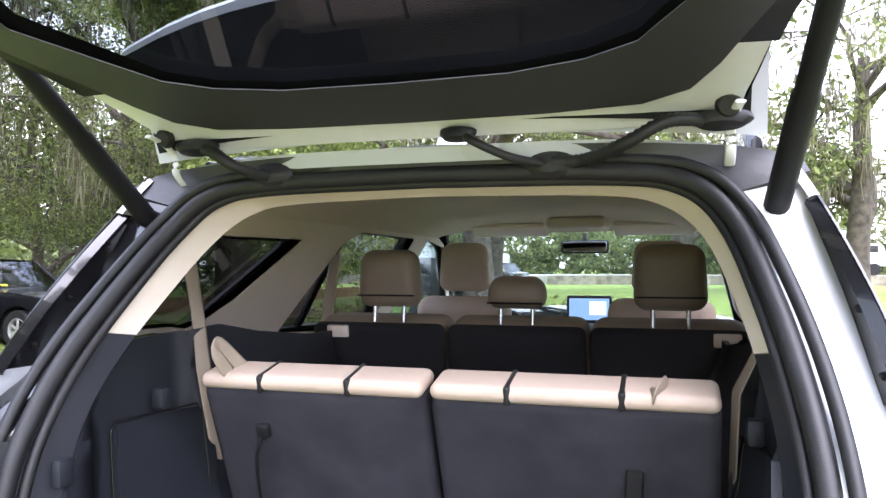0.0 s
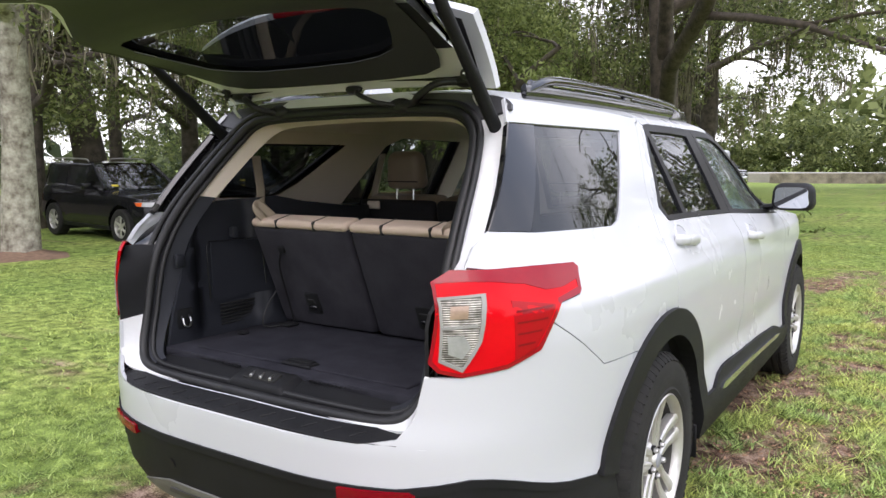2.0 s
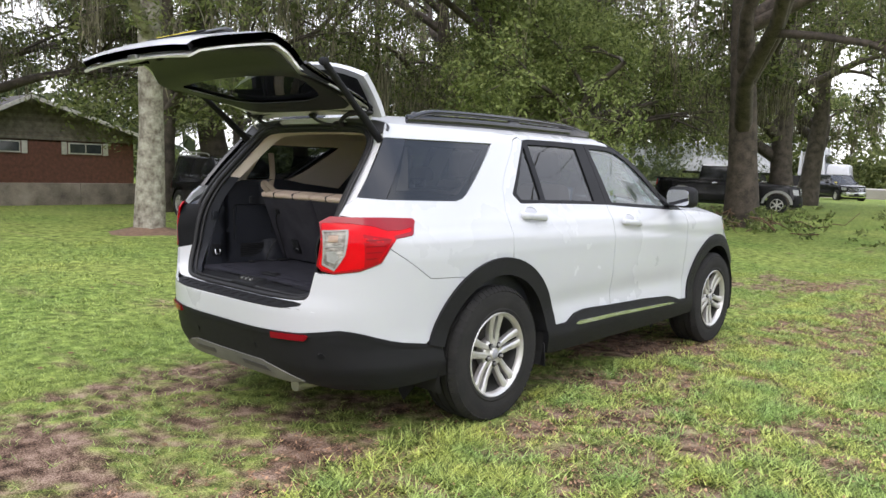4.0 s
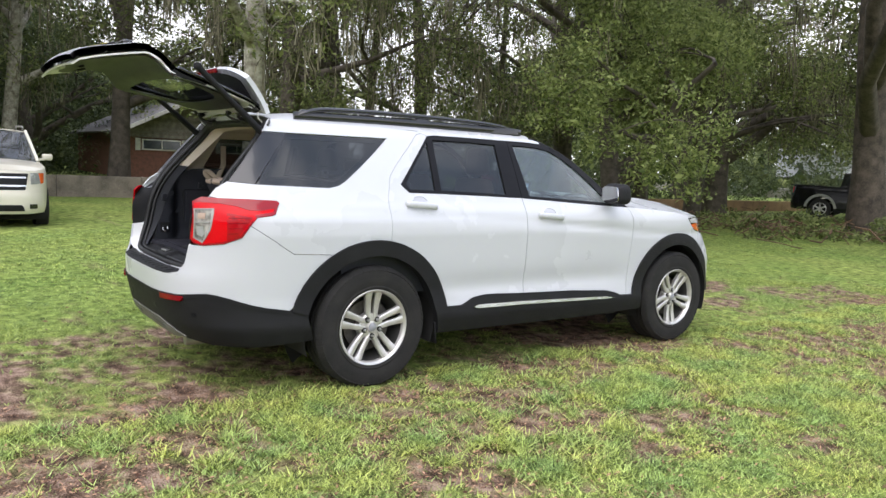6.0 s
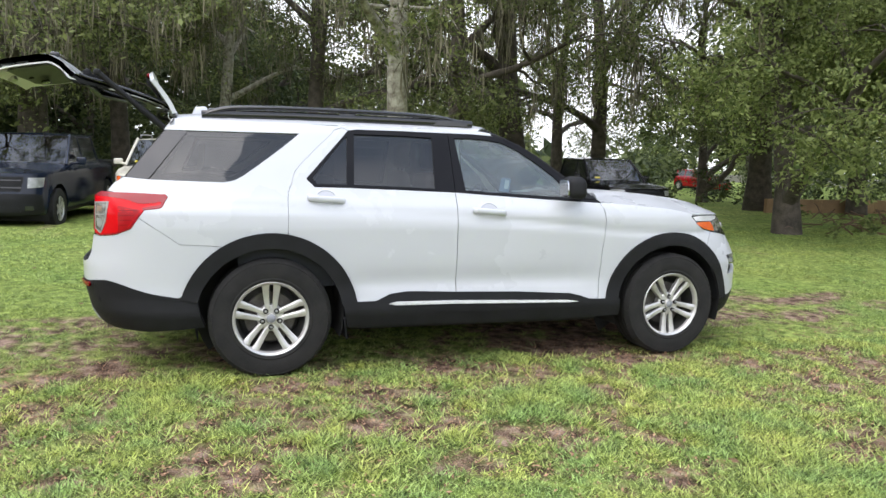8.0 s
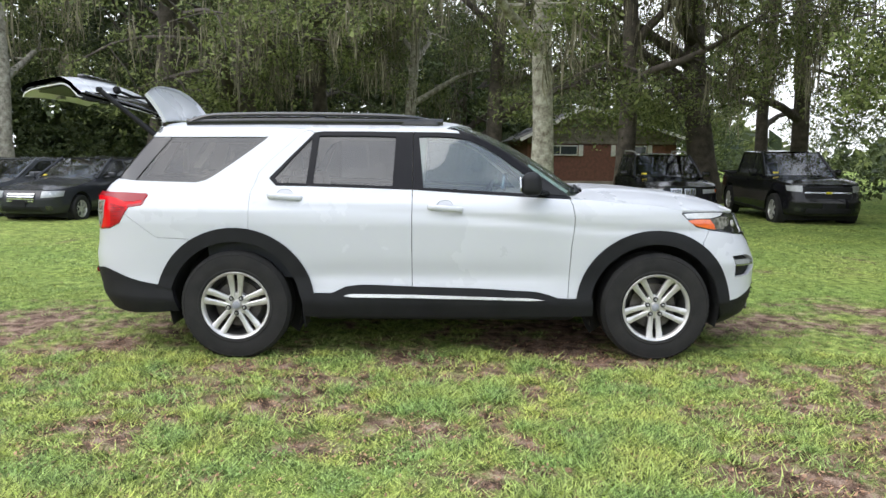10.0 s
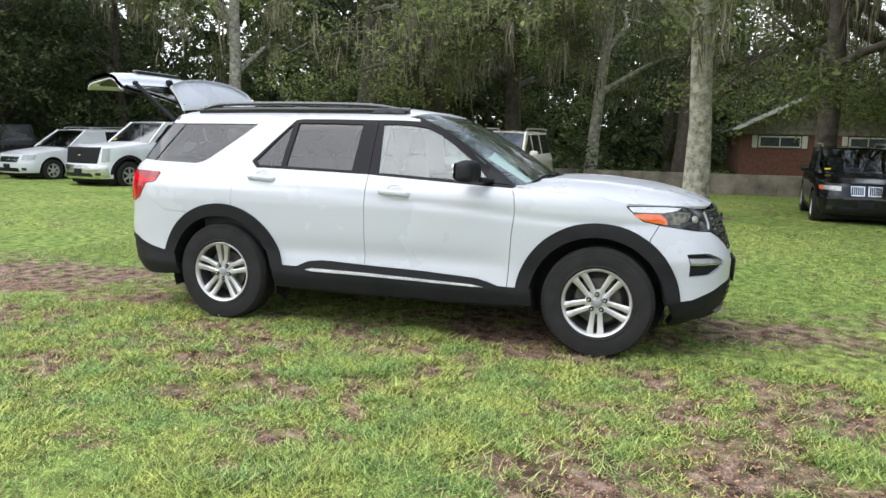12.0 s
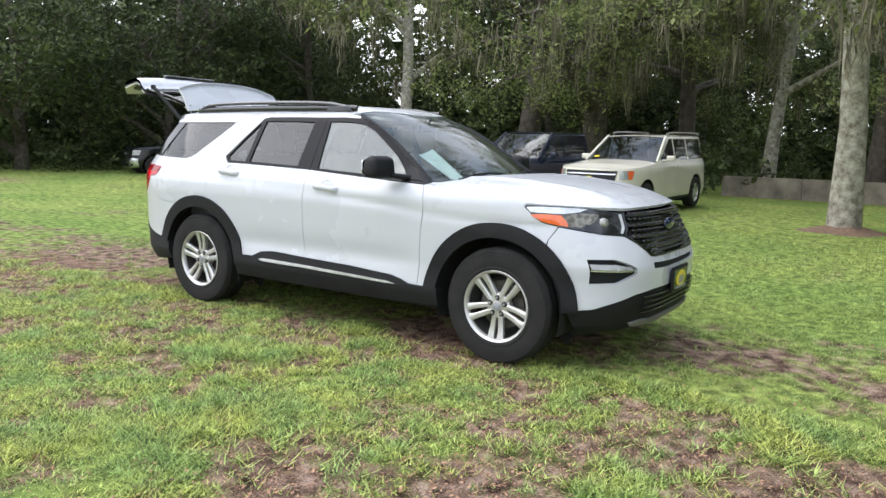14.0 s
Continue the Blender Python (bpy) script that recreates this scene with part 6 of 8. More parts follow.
# struts and leads between body and gate
for sg in (1, -1):
    a, b = Vector((sg * 0.607, -0.59, 1.547)), Vector((sg * 0.655, -1.035, 1.925))
    mid = a + (b - a) * 0.45
    st = part("gate_strut", tube([a, mid, mid + (b - a) * 0.01, b], 0.02, 12, radii=[0.021, 0.021, 0.018, 0.018]), BLACK_PLASTIC, car, "black power tailgate strut")
    part("strut_socket", rbox(0.04, 0.045, 0.05, 0.014, 2, Matrix.Translation(a)), BLACK_PLASTIC, st)
    part("strut_socket", rbox(0.04, 0.045, 0.04, 0.014, 2, Matrix.Translation(b)), BLACK_PLASTIC, st)
for name_, pts, rad in (("wiring_conduit", [(-0.46, -0.642, 1.712), (-0.42, -0.675, 1.700), (-0.375, -0.665, 1.670), (-0.335, -0.610, 1.655)], 0.013),
                        ("wiring_conduit", [(0.50, -0.645, 1.715), (0.44, -0.69, 1.708), (0.37, -0.685, 1.675), (0.30, -0.615, 1.662), (0.24, -0.606, 1.662)], 0.0125),
                        ("washer_hose", [(0.08, -0.635, 1.716), (0.11, -0.665, 1.695), (0.17, -0.645, 1.668), (0.225, -0.606, 1.658)], 0.008)):
    p = smooth_path(pts, 14)
    part(name_, tube(p, rad, 10, radii=[rad * (1.0 if i % 2 else 0.82) for i in range(len(p))] if rad > 0.01 else None), RUBBER, car, "black corrugated wiring conduit" if rad > 0.01 else "")
for gx, gw in ((-0.475, 0.10), (0.525, 0.10), (0.075, 0.07)):
    part("grommet", lathe([(0.0, -0.016), (gw * 0.36, -0.014), (gw * 0.5, -0.004), (gw * 0.5, 0.004)], 18, "z").moved(Matrix.Translation((gx, -0.645, 1.716)) @ Matrix.Rotation(radians(-22), 4, "X") @ Matrix.Diagonal((1, 0.45, 1, 1))), RUBBER, car)
for gx in (-0.33, 0.235):
    part("grommet", lathe([(0.0, -0.014), (0.02, -0.012), (0.032, 0.0)], 16, "y").moved(Matrix.Translation((gx, -0.602, 1.658)) @ Matrix.Diagonal((1.5, 1, 0.8, 1))), RUBBER, car)


# ---- ground ----
def gz(x, y):
    """The lawn rises and falls gently away from the parked car."""
    return -0.006 * min(24.0, max(0.0, -x - 1.5)) + 0.002 * min(40.0, max(0.0, y - 5.0))


LATT = np.random.RandomState(7).rand(256, 256)


def vnoise(x, y, f, seed=0):
    """Smooth value noise on arrays, 0 to 1."""
    a, b = np.asarray(x) * f + seed * 17.3, np.asarray(y) * f + seed * 41.7
    i, j = np.floor(a).astype(int), np.floor(b).astype(int)
    u, v = a - i, b - j
    u, v = u * u * (3 - 2 * u), v * v * (3 - 2 * v)
    g = lambda p, q: LATT[p % 256, q % 256]
    return (g(i, j) * (1 - u) + g(i + 1, j) * u) * (1 - v) + (g(i, j + 1) * (1 - u) + g(i + 1, j + 1) * u) * v


def dirt(x, y):
    """How bare the soil is: worn lanes beside the car, patches elsewhere."""
    x, y = np.asarray(x, float), np.asarray(y, float)
    n = 0.28 * vnoise(x, y * 0.6, 0.95, 1) + 0.26 * vnoise(x, y * 0.7, 3.1, 2) + 0.24 * vnoise(x, y, 7.3, 3) + 0.22 * vnoise(x, y, 17.0, 4)
    lane = 0.205 * np.exp(-((x - 1.75) / 0.65) ** 2) + 0.035 * np.exp(-((x - 3.6) / 0.8) ** 2) + 0.12 * np.exp(-((x + 0.0) / 0.9) ** 2) + 0.03 * np.exp(-((x - 5.2) / 0.7) ** 2)
    lane = np.where(y > -5, lane * np.clip((10.0 - y) / 4.5, 0, 1), 0.02) - 0.10 * np.clip((y - 9.0) / 4.0, 0, 1)
    far = np.where(x < -1.2, -0.16, 0.0) + np.where(y < -2.5, 0.02, 0.0)
    return np.clip((n + lane + far - 0.522) / 0.15, 0, 1)


def graded(lo, hi, step, far):
    mid = list(np.arange(lo, hi + 1e-6, step))
    out, d = [], step
    a = lo
    while a > -far:
        d *= 1.22
        a -= d
        out.insert(0, a)
    b, d = hi, step
    tail = []
    while b < far:
        d *= 1.22
        b += d
        tail.append(b)
    return np.array(out + mid + tail)


gx, gy = graded(-2.4, 7.2, 0.06, 900), graded(-5.0, 12.5, 0.06, 900)
GX, GYY = np.meshgrid(gx, gy, indexing="ij")
near = np.exp(-(np.maximum(0, np.abs(GX - 2.5) - 5) / 3) ** 2)
D = dirt(GX, GYY)
GZZ = -0.006 * np.clip(-GX - 1.5, 0, 24) + 0.002 * np.clip(GYY - 5, 0, 40) + near * (0.018 * (vnoise(GX, GYY, 2.5, 5) - 0.5) + 0.008 * (vnoise(GX, GYY, 11, 6) - 0.5)) - 0.012 * D
nx, ny = len(gx), len(gy)
idx = np.arange(nx * ny).reshape(nx, ny)
quads = np.stack([idx[:-1, :-1], idx[1:, :-1], idx[1:, 1:], idx[:-1, 1:]], -1).reshape(-1, 4)
gme = bpy.data.meshes.new("ground")
gme.from_pydata(np.stack([GX, GYY, GZZ], -1).reshape(-1, 3).tolist(), [], quads.tolist())
gme.polygons.foreach_set("use_smooth", [True] * len(gme.polygons))
at_ = gme.attributes.new("bare", "FLOAT", "POINT")
at_.data.foreach_set("value", D.reshape(-1).astype(np.float32))


def ground_material():
    m, t, b = nodes_of("lawn")
    at = t.nodes.new("ShaderNodeAttribute")
    at.attribute_name = "bare"
    tc = t.nodes.new("ShaderNodeTexCoord")

    def noise_(scale, detail=6.0):
        n = t.nodes.new("ShaderNodeTexNoise")
        n.inputs["Scale"].default_value, n.inputs["Detail"].default_value = scale, detail
        t.links.new(tc.outputs["Object"], n.inputs["Vector"])
        return n

    def ramp(src, stops):
        r = t.nodes.new("ShaderNodeValToRGB")
        while len(r.color_ramp.elements) < len(stops):
            r.color_ramp.elements.new(0.5)
        for e, (p, c) in zip(r.color_ramp.elements, stops):
            e.position, e.color = p, (*c, 1)
        t.links.new(src, r.inputs["Fac"])
        return r.outputs[0]
    big, mid, fine = noise_(0.35), noise_(9.0), noise_(130.0, 5.0)
    mixn = t.nodes.new("ShaderNodeMath")
    mixn.operation = "MULTIPLY_ADD"
    mixn.inputs[1].default_value = 0.5
    t.links.new(fine.outputs["Fac"], mixn.inputs[0])
    half = t.nodes.new("ShaderNodeMath")
    half.operation = "MULTIPLY"
    half.inputs[1].default_value = 0.5
    t.links.new(mid.outputs["Fac"], half.inputs[0])
    t.links.new(half.outputs[0], mixn.inputs[2])
    grass = ramp(mixn.outputs[0], [(0.36, (0.035, 0.045, 0.016)), (0.5, (0.19, 0.255, 0.068)), (0.64, (0.46, 0.55, 0.17))])
    tone = ramp(big.outputs["Fac"], [(0.35, (0.75, 0.86, 0.7)), (0.65, (1.15, 1.08, 1.0))])
    mul = t.nodes.new("ShaderNodeMixRGB")
    mul.blend_type = "MULTIPLY"
    mul.inputs[0].default_value = 1.0
    t.links.new(grass, mul.inputs[1])
    t.links.new(tone, mul.inputs[2])
    soil = ramp(mixn.outputs[0], [(0.40, (0.028, 0.017, 0.012)), (0.50, (0.185, 0.118, 0.084)), (0.61, (0.44, 0.32, 0.25))])
    mx = t.nodes.new("ShaderNodeMixRGB")
    t.links.new(at.outputs["Fac"], mx.inputs[0])
    t.links.new(mul.outputs[0], mx.inputs[1])
    t.links.new(soil, mx.inputs[2])
    t.links.new(mx.outputs[0], b.inputs["Base Color"])
    b.inputs["Roughness"].default_value = 0.95
    b.inputs["Specular IOR Level"].default_value = 0.15
    bp = t.nodes.new("ShaderNodeBump")
    bp.inputs["Strength"].default_value, bp.inputs["Distance"].default_value = 0.9, 0.03
    t.links.new(mixn.outputs[0], bp.inputs["Height"])
    t.links.new(bp.outputs[0], b.inputs["Normal"])
    return m


gme.materials.append(ground_material())
ground = tagged(new("ground", gme), "patchy green lawn with worn bare soil", "ground", kind="structure")

GRASS = leafy("grass blades", (0.030, 0.050, 0.013), (0.77, 0.88, 0.33), 0.40, 0.45, ((0.70, 0.84, 0.76), (1.08, 1.02, 0.80), 2.6))
GRASS_FAR = leafy("mown lawn blades", (0.11, 0.165, 0.045), (0.56, 0.64, 0.23), 0.40, 0.5, ((0.78, 0.90, 0.86), (1.04, 1.02, 0.86), 0.9))


def blades(name, n, x0, x1, y0, y1, h0, h1, w, seed, label, keep_out=None, per=7, spread=0.022, material=GRASS):
    """Short leaning blades in tufts, few on bare soil."""
    rs = np.random.RandomState(seed)
    tuft = n // per
    cx, cy = rs.uniform(x0, x1, tuft), rs.uniform(y0, y1, tuft)
    ok = rs.rand(tuft) < np.clip(1.03 - 1.2 * dirt(cx, cy), 0.07, 1) * (0.35 + 0.65 * vnoise(cx, cy, 6.5, 9))
    if keep_out is not None:
        ok &= keep_out(cx, cy)
    cx, cy = cx[ok], cy[ok]
    k = np.repeat(np.arange(len(cx)), per)
    m = len(k)
    x, y = cx[k] + rs.normal(0, spread, m), cy[k] + rs.normal(0, spread, m)
    z = -0.006 * np.clip(-x - 1.5, 0, 24) + 0.002 * np.clip(y - 5, 0, 40) - 0.010
    h = rs.uniform(h0, h1, m) * (0.45 + 1.2 * vnoise(x, y, 1.3, 11) * vnoise(x, y, 6.0, 12) ** 0.5)
    a = rs.uniform(0, 2 * np.pi, m)
    lean = rs.uniform(0.5, 1.9, m) * h
    dx, dy = np.cos(a), np.sin(a)
    tw = rs.normal(0, 0.6, m)
    px, py = (-dy * np.cos(tw) + dx * np.sin(tw)) * w, (dx * np.cos(tw) + dy * np.sin(tw)) * w
    root, tip = np.stack([x, y, z], -1), np.stack([x + dx * lean, y + dy * lean, z + h], -1)
    half = np.stack([px, py, np.zeros(m)], -1)
    mid = root * 0.62 + tip * 0.38 + np.stack([np.zeros(m), np.zeros(m), h * 0.20], -1)
    v = np.stack([mid - half - (tip - root) * 0.34, mid + half - (tip - root) * 0.34 * rs.uniform(0.6, 1.0, (m, 1)), tip], 1)
    me = bpy.data.meshes.new(name)
    me.vertices.add(m * 3)
    me.vertices.foreach_set("co", v.reshape(-1).astype(np.float32))
    me.loops.add(m * 3)
    me.loops.foreach_set("vertex_index", np.arange(m * 3, dtype=np.int32))
    me.polygons.add(m)
    me.polygons.foreach_set("loop_start", np.arange(0, m * 3, 3, dtype=np.int32))
    me.update(calc_edges=True)
    me.materials.append(material)
    return tagged(new(name, me), label, "grass", kind="stuff")


LITTER = leafy("leaf litter", (0.07, 0.030, 0.018), (0.60, 0.36, 0.22), 0.1, 0.8)


def litter(n, x0, x1, y0, y1, seed):
    """Dead leaves and chips lying on the soil, more where it is bare."""
    rs = np.random.RandomState(seed)
    x, y = rs.uniform(x0, x1, n), rs.uniform(y0, y1, n)
    ok = rs.rand(n) < 0.16 + 0.84 * dirt(x, y)
    x, y = x[ok], y[ok]
    m = len(x)
    a, l = rs.uniform(0, 2 * np.pi, m), rs.uniform(0.005, 0.016, m)
    w = l * rs.uniform(0.25, 0.6, m)
    z = -0.006 * np.clip(-x - 1.5, 0, 24) + 0.002 * np.clip(y - 5, 0, 40) + rs.uniform(0.004, 0.014, m)
    c, s = np.cos(a), np.sin(a)
    up = rs.normal(0, 0.35, m) * l
    v = np.stack([np.stack([x - c * l, y - s * l, z - np.minimum(np.abs(up), 0.003)], -1), np.stack([x + s * w, y - c * w, z], -1),
                  np.stack([x + c * l, y + s * l, z + np.abs(up)], -1), np.stack([x - s * w, y + c * w, z + 0.002], -1)], 1)
    me = bpy.data.meshes.new("leaf_litter")
    me.vertices.add(m * 4)
    me.vertices.foreach_set("co", v.reshape(-1).astype(np.float32))
    me.loops.add(m * 4)
    me.loops.foreach_set("vertex_index", np.arange(m * 4, dtype=np.int32))
    me.polygons.add(m)
    me.polygons.foreach_set("loop_start", np.arange(0, m * 4, 4, dtype=np.int32))
    me.update(calc_edges=True)
    me.materials.append(LITTER)
    return tagged(new("leaf_litter", me), "brown dead leaves and chips on bare soil", "leaves", kind="stuff")


litter(85000, 0.4, 5.3, -3.8, 8.0, 21)
off_wheels = lambda x, y: ~((np.abs(np.abs(x) - 0.85) < 0.14) & ((np.abs(y) < 0.12) | (np.abs(y - 3.02) < 0.12)))
blades("grass", 1050000, 0.8, 5.1, -3.3, 7.2, 0.016, 0.058, 0.0040, 3, "short bright green grass blades with bare gaps", off_wheels, 12, 0.026)
blades("grass", 200000, -3.0, 0.6, -4.0, 9.0, 0.016, 0.045, 0.0040, 13, "short green grass under and beside the car", off_wheels, material=GRASS_FAR)
blades("grass", 130000, 0.0, 5.6, 7.2, 12.5, 0.016, 0.044, 0.0055, 17, "short green grass ahead of the car", None, 6, 0.04, GRASS_FAR)
blades("lawn_grass", 170000, -10.0, -3.0, -9.0, 15.0, 0.016, 0.044, 0.0075, 4, "mown green lawn grass beyond the car", None, 6, 0.05, GRASS_FAR)

# dry leaves scattered on the lawn
LEAF_DRY = mat("dry leaf", (0.24, 0.15, 0.07), (0.15, 0.09, 0.04), 0.8, 0, 20, 60, 0.1, obj_random=0.25)
lf = Geo()
rs_ = random.Random(5)
for k in range(420):
    x, y, a, s = rs_.uniform(-6, 7), rs_.uniform(-6, 12), rs_.uniform(0, 6.28), rs_.uniform(0.012, 0.032)
    c, d = math.cos(a) * s, math.sin(a) * s
    z = gz(x, y) + 0.02
    lf.add([(x - c, y - d, z), (x + d * 0.5, y - c * 0.5, z + 0.006), (x + c, y + d, z + 0.004), (x - d * 0.5, y + c * 0.5, z - 0.004)], [(0, 1, 2, 3)])
tagged(new("leaf_litter", mesh_of("leaf_litter", lf, LEAF_DRY)), "scattered small brown fallen leaves", "leaves", kind="stuff")

# ---- trees ----
BARK = mat("oak bark", (0.125, 0.104, 0.084), (0.034, 0.028, 0.022), 0.92, 0, 5, 34, 0.9)
BARK_FURROW = mat("furrowed brown bark", (0.120, 0.096, 0.076), (0.034, 0.027, 0.021), 0.92, 0, 6, 26, 1.0)
BARK_PALE = mat("lichen bark", (0.50, 0.475, 0.40), (0.13, 0.11, 0.085), 0.92, 0, 7, 22, 1.0)
LEAF_OAK = leafy("oak leaves", (0.050, 0.072, 0.022), (0.27, 0.305, 0.112), 0.40)
# dark leaf tone that also holds the shade inside the woods
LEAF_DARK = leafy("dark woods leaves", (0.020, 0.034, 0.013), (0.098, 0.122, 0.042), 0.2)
LEAF_LIGHT = leafy("light leaves", (0.065, 0.095, 0.028), (0.30, 0.345, 0.125), 0.42)
MOSS = leafy("spanish moss", (0.075, 0.068, 0.046), (0.33, 0.30, 0.21), 0.36, 0.9)


def grow(seed, height, r0, spread, first, limbs, lean=0.06, depth=3, droop=0.0):
    """Trunk and limbs as tapered tubes. Returns the mesh and the twig ends."""
    rnd = random.Random(seed)
    g, twigs, ends = Geo(), Geo(), []

    def limb(p, d, length, r, level):
        pts, rad = [p.copy()], [r]
        n = 6 if level == 0 else 5
        for i in range(n):
            wob = 0.16 if level == 0 else 0.34
            d = (d + Vector((rnd.uniform(-wob, wob), rnd.uniform(-wob, wob), rnd.uniform(-0.10, 0.16) - droop * level * 0.12)) * (0.5 if level == 0 else 1)).normalized()
            p = p + d * length / n
            pts.append(p.copy())
            rad.append(max(0.012, r * (1 - (0.55 if level == 0 else 0.75) * (i + 1) / n)))
        if level == 0:
            pts.insert(0, pts[0] - Vector((0, 0, 0.3)))
            rad.insert(0, r * 1.25)
            rad[1] = r * 1.22
        (g if level == 0 else twigs).join(tube(pts, r, 12 if level == 0 else 6 if level == 1 else 3, radii=rad, up=(0.3, 0.9, 0.1), caps=False))
        if level >= depth - 1:
            ends.extend([pts[-1], pts[-2], (pts[-1] + pts[-2]) / 2, pts[-3]])
        if level < depth:
            cnt = limbs if level == 0 else 4 if level == 1 else 3
            for k in range(cnt):
                f = first + (1 - first) * (k + rnd.random()) / cnt if level == 0 else 0.35 + 0.65 * (k + rnd.random()) / cnt
                i = min(len(pts) - 2, int(f * (len(pts) - 1)))
                q = pts[i] + (pts[i + 1] - pts[i]) * (f * (len(pts) - 1) - i)
                a = rnd.uniform(0, 6.283) if level else 6.283 * k / cnt + rnd.uniform(-0.4, 0.4)
                out = Vector((math.cos(a), math.sin(a), rnd.uniform(0.15, 0.75) if level == 0 else rnd.uniform(-0.35, 0.5)))
                nd = (out + d * (0.25 if level == 0 else 0.7)).normalized()
                limb(q, nd, (spread if level == 0 else length * 0.58) * rnd.uniform(0.75, 1.15), rad[i] * (0.62 if level == 0 else 0.6), level + 1)

    limb(Vector((0, 0, 0)), Vector((rnd.uniform(-lean, lean), rnd.uniform(-lean, lean), 1)).normalized(), height, r0, 0)
    return g, twigs, ends


def quads_mesh(name, v, material):
    """A mesh of loose four-cornered faces from an array of corners."""
    m = len(v) // 4
    me = bpy.data.meshes.new(name)
    me.vertices.add(m * 4)
    me.vertices.foreach_set("co", v.reshape(-1).astype(np.float32))
    me.loops.add(m * 4)
    me.loops.foreach_set("vertex_index", np.arange(m * 4, dtype=np.int32))
    me.polygons.add(m)
    me.polygons.foreach_set("loop_start", np.arange(0, m * 4, 4, dtype=np.int32))
    me.update(calc_edges=True)
    me.materials.append(material)
    return me


def leaf_mesh(name, ends, per, radius, size, seed, material, flat=0.7, clumps=4, core=0.09):
    """Leaves in small sprays round each twig end; a few broad sprays close the heart of every clump."""
    rs = np.random.RandomState(seed)
    e = np.array([tuple(p) for p in ends])

    def ball(n, r):
        o = rs.normal(0, 1, (n, 3))
        o /= np.linalg.norm(o, axis=1)[:, None] + 1e-6
        o *= (rs.rand(n, 1) ** 0.45) * r
        o[:, 2] *= flat
        return o
    hold = np.repeat(e, clumps, 0)
    hold = hold + ball(len(hold), radius)
    small = np.repeat(hold, max(1, per // clumps), 0)
    small = small + ball(len(small), radius * 0.42)
    broad = np.repeat(hold, max(1, int(round(per * core / clumps))), 0)
    broad = broad + ball(len(broad), radius * 0.30) - (0, 0, radius * 0.08)
    out = []
    for p, k in ((small, size), (broad, size * 1.7)):
        m = len(p)
        nrm = rs.normal(0, 0.75, (m, 3)) + (0, 0, 0.75)
        a = np.cross(nrm, rs.normal(0, 1, (m, 3)))
        a /= np.linalg.norm(a, axis=1)[:, None] + 1e-6
        b = np.cross(nrm, a)
        b /= np.linalg.norm(b, axis=1)[:, None] + 1e-6
        s = k * rs.uniform(0.6, 1.3, (m, 1))
        out.append(np.stack([p - a * s, p + b * s * 0.45, p + a * s, p - b * s * 0.45], 1).reshape(-1, 3))
    return quads_mesh(name, np.concatenate(out), material)


def moss_mesh(name, ends, per, length, seed):
    """Beards of fine strands that hang in curtains from the boughs."""
    rs = np.random.RandomState(seed)
    e = np.array([tuple(p) for p in ends])
    e = e[rs.rand(len(e)) < 0.75]
    beard = np.repeat(e, max(1, per // 4), 0)
    beard = beard + rs.normal(0, 0.34, beard.shape) * (1, 1, 0.5)
    blen = length * rs.uniform(0.3, 1.0, len(beard)) ** 1.3
    k = np.repeat(np.arange(len(beard)), 11)
    m = len(k)
    p = beard[k] + rs.normal(0, 0.085, (m, 3)) * (1, 1, 2.0)
    ln = blen[k] * rs.uniform(0.25, 1.1, m)
    w, a = rs.uniform(0.008, 0.022, m), rs.uniform(0, np.pi, m)
    side = np.stack([np.cos(a) * w, np.sin(a) * w, np.zeros(m)], -1)
    d1, d2 = rs.normal(0, 0.05, (m, 3)) * (1, 1, 0), rs.normal(0, 0.06, (m, 3)) * (1, 1, 0)
    down = np.stack([np.zeros(m), np.zeros(m), ln], -1)
    mid, tip = p + d1 - down * 0.5, p + d1 + d2 - down
    v = np.concatenate([np.stack([p - side * 0.6, p + side * 0.6, mid + side, mid - side], 1), np.stack([mid - side, mid + side, tip + side * 0.15, tip - side * 0.15], 1)]).reshape(-1, 3)
    return quads_mesh(name, v, MOSS)


def tree(name, label, seed, height, r0, spread, first, limbs, bark, leaf, per, radius, size, moss=0, moss_len=1.0, depth=3, lean=0.06, droop=0.0, every=1, clear=2.2, keep=None, airy=7.0):
    root = thing(name, label, "tree")
    g, twigs, ends = grow(seed, height, r0, spread, first, limbs, lean, depth, droop)
    part("trunk", g, bark, root)
    tagged(part("branchwork", twigs, bark, root), kind="stuff")
    rk = random.Random(seed + 5)
    ends = [p for p in ends[::every] if p[2] > clear and (keep is None or keep(p)) and (p[2] < airy or rk.random() < 0.42)]
    ob = new("crown", leaf_mesh("crown", ends, per, radius, size, seed, leaf))
    ob.parent = root
    if moss:
        ob = new("hanging_moss", moss_mesh("hanging_moss", [p for p in ends[::2] if p[2] > 3.4], moss, moss_len, seed + 1))
        ob.parent = root
        tagged(ob, "grey-green spanish moss")
    return root


def plant(proto, spots, label=""):
    """The first spot takes the tree itself, the rest take copies."""
    for k, (x, y, turn, s) in enumerate(spots):
        m = Matrix.Translation((x, y, gz(x, y) - 0.05)) @ Matrix.Rotation(radians(turn), 4, "Z") @ Matrix.Diagonal((s, s, s, 1))
        if k == 0:
            first = proto
            hold = m
        else:
            ob = copy_thing(proto, m)
            if label:
                tagged(ob, label)
    proto.matrix_basis = hold


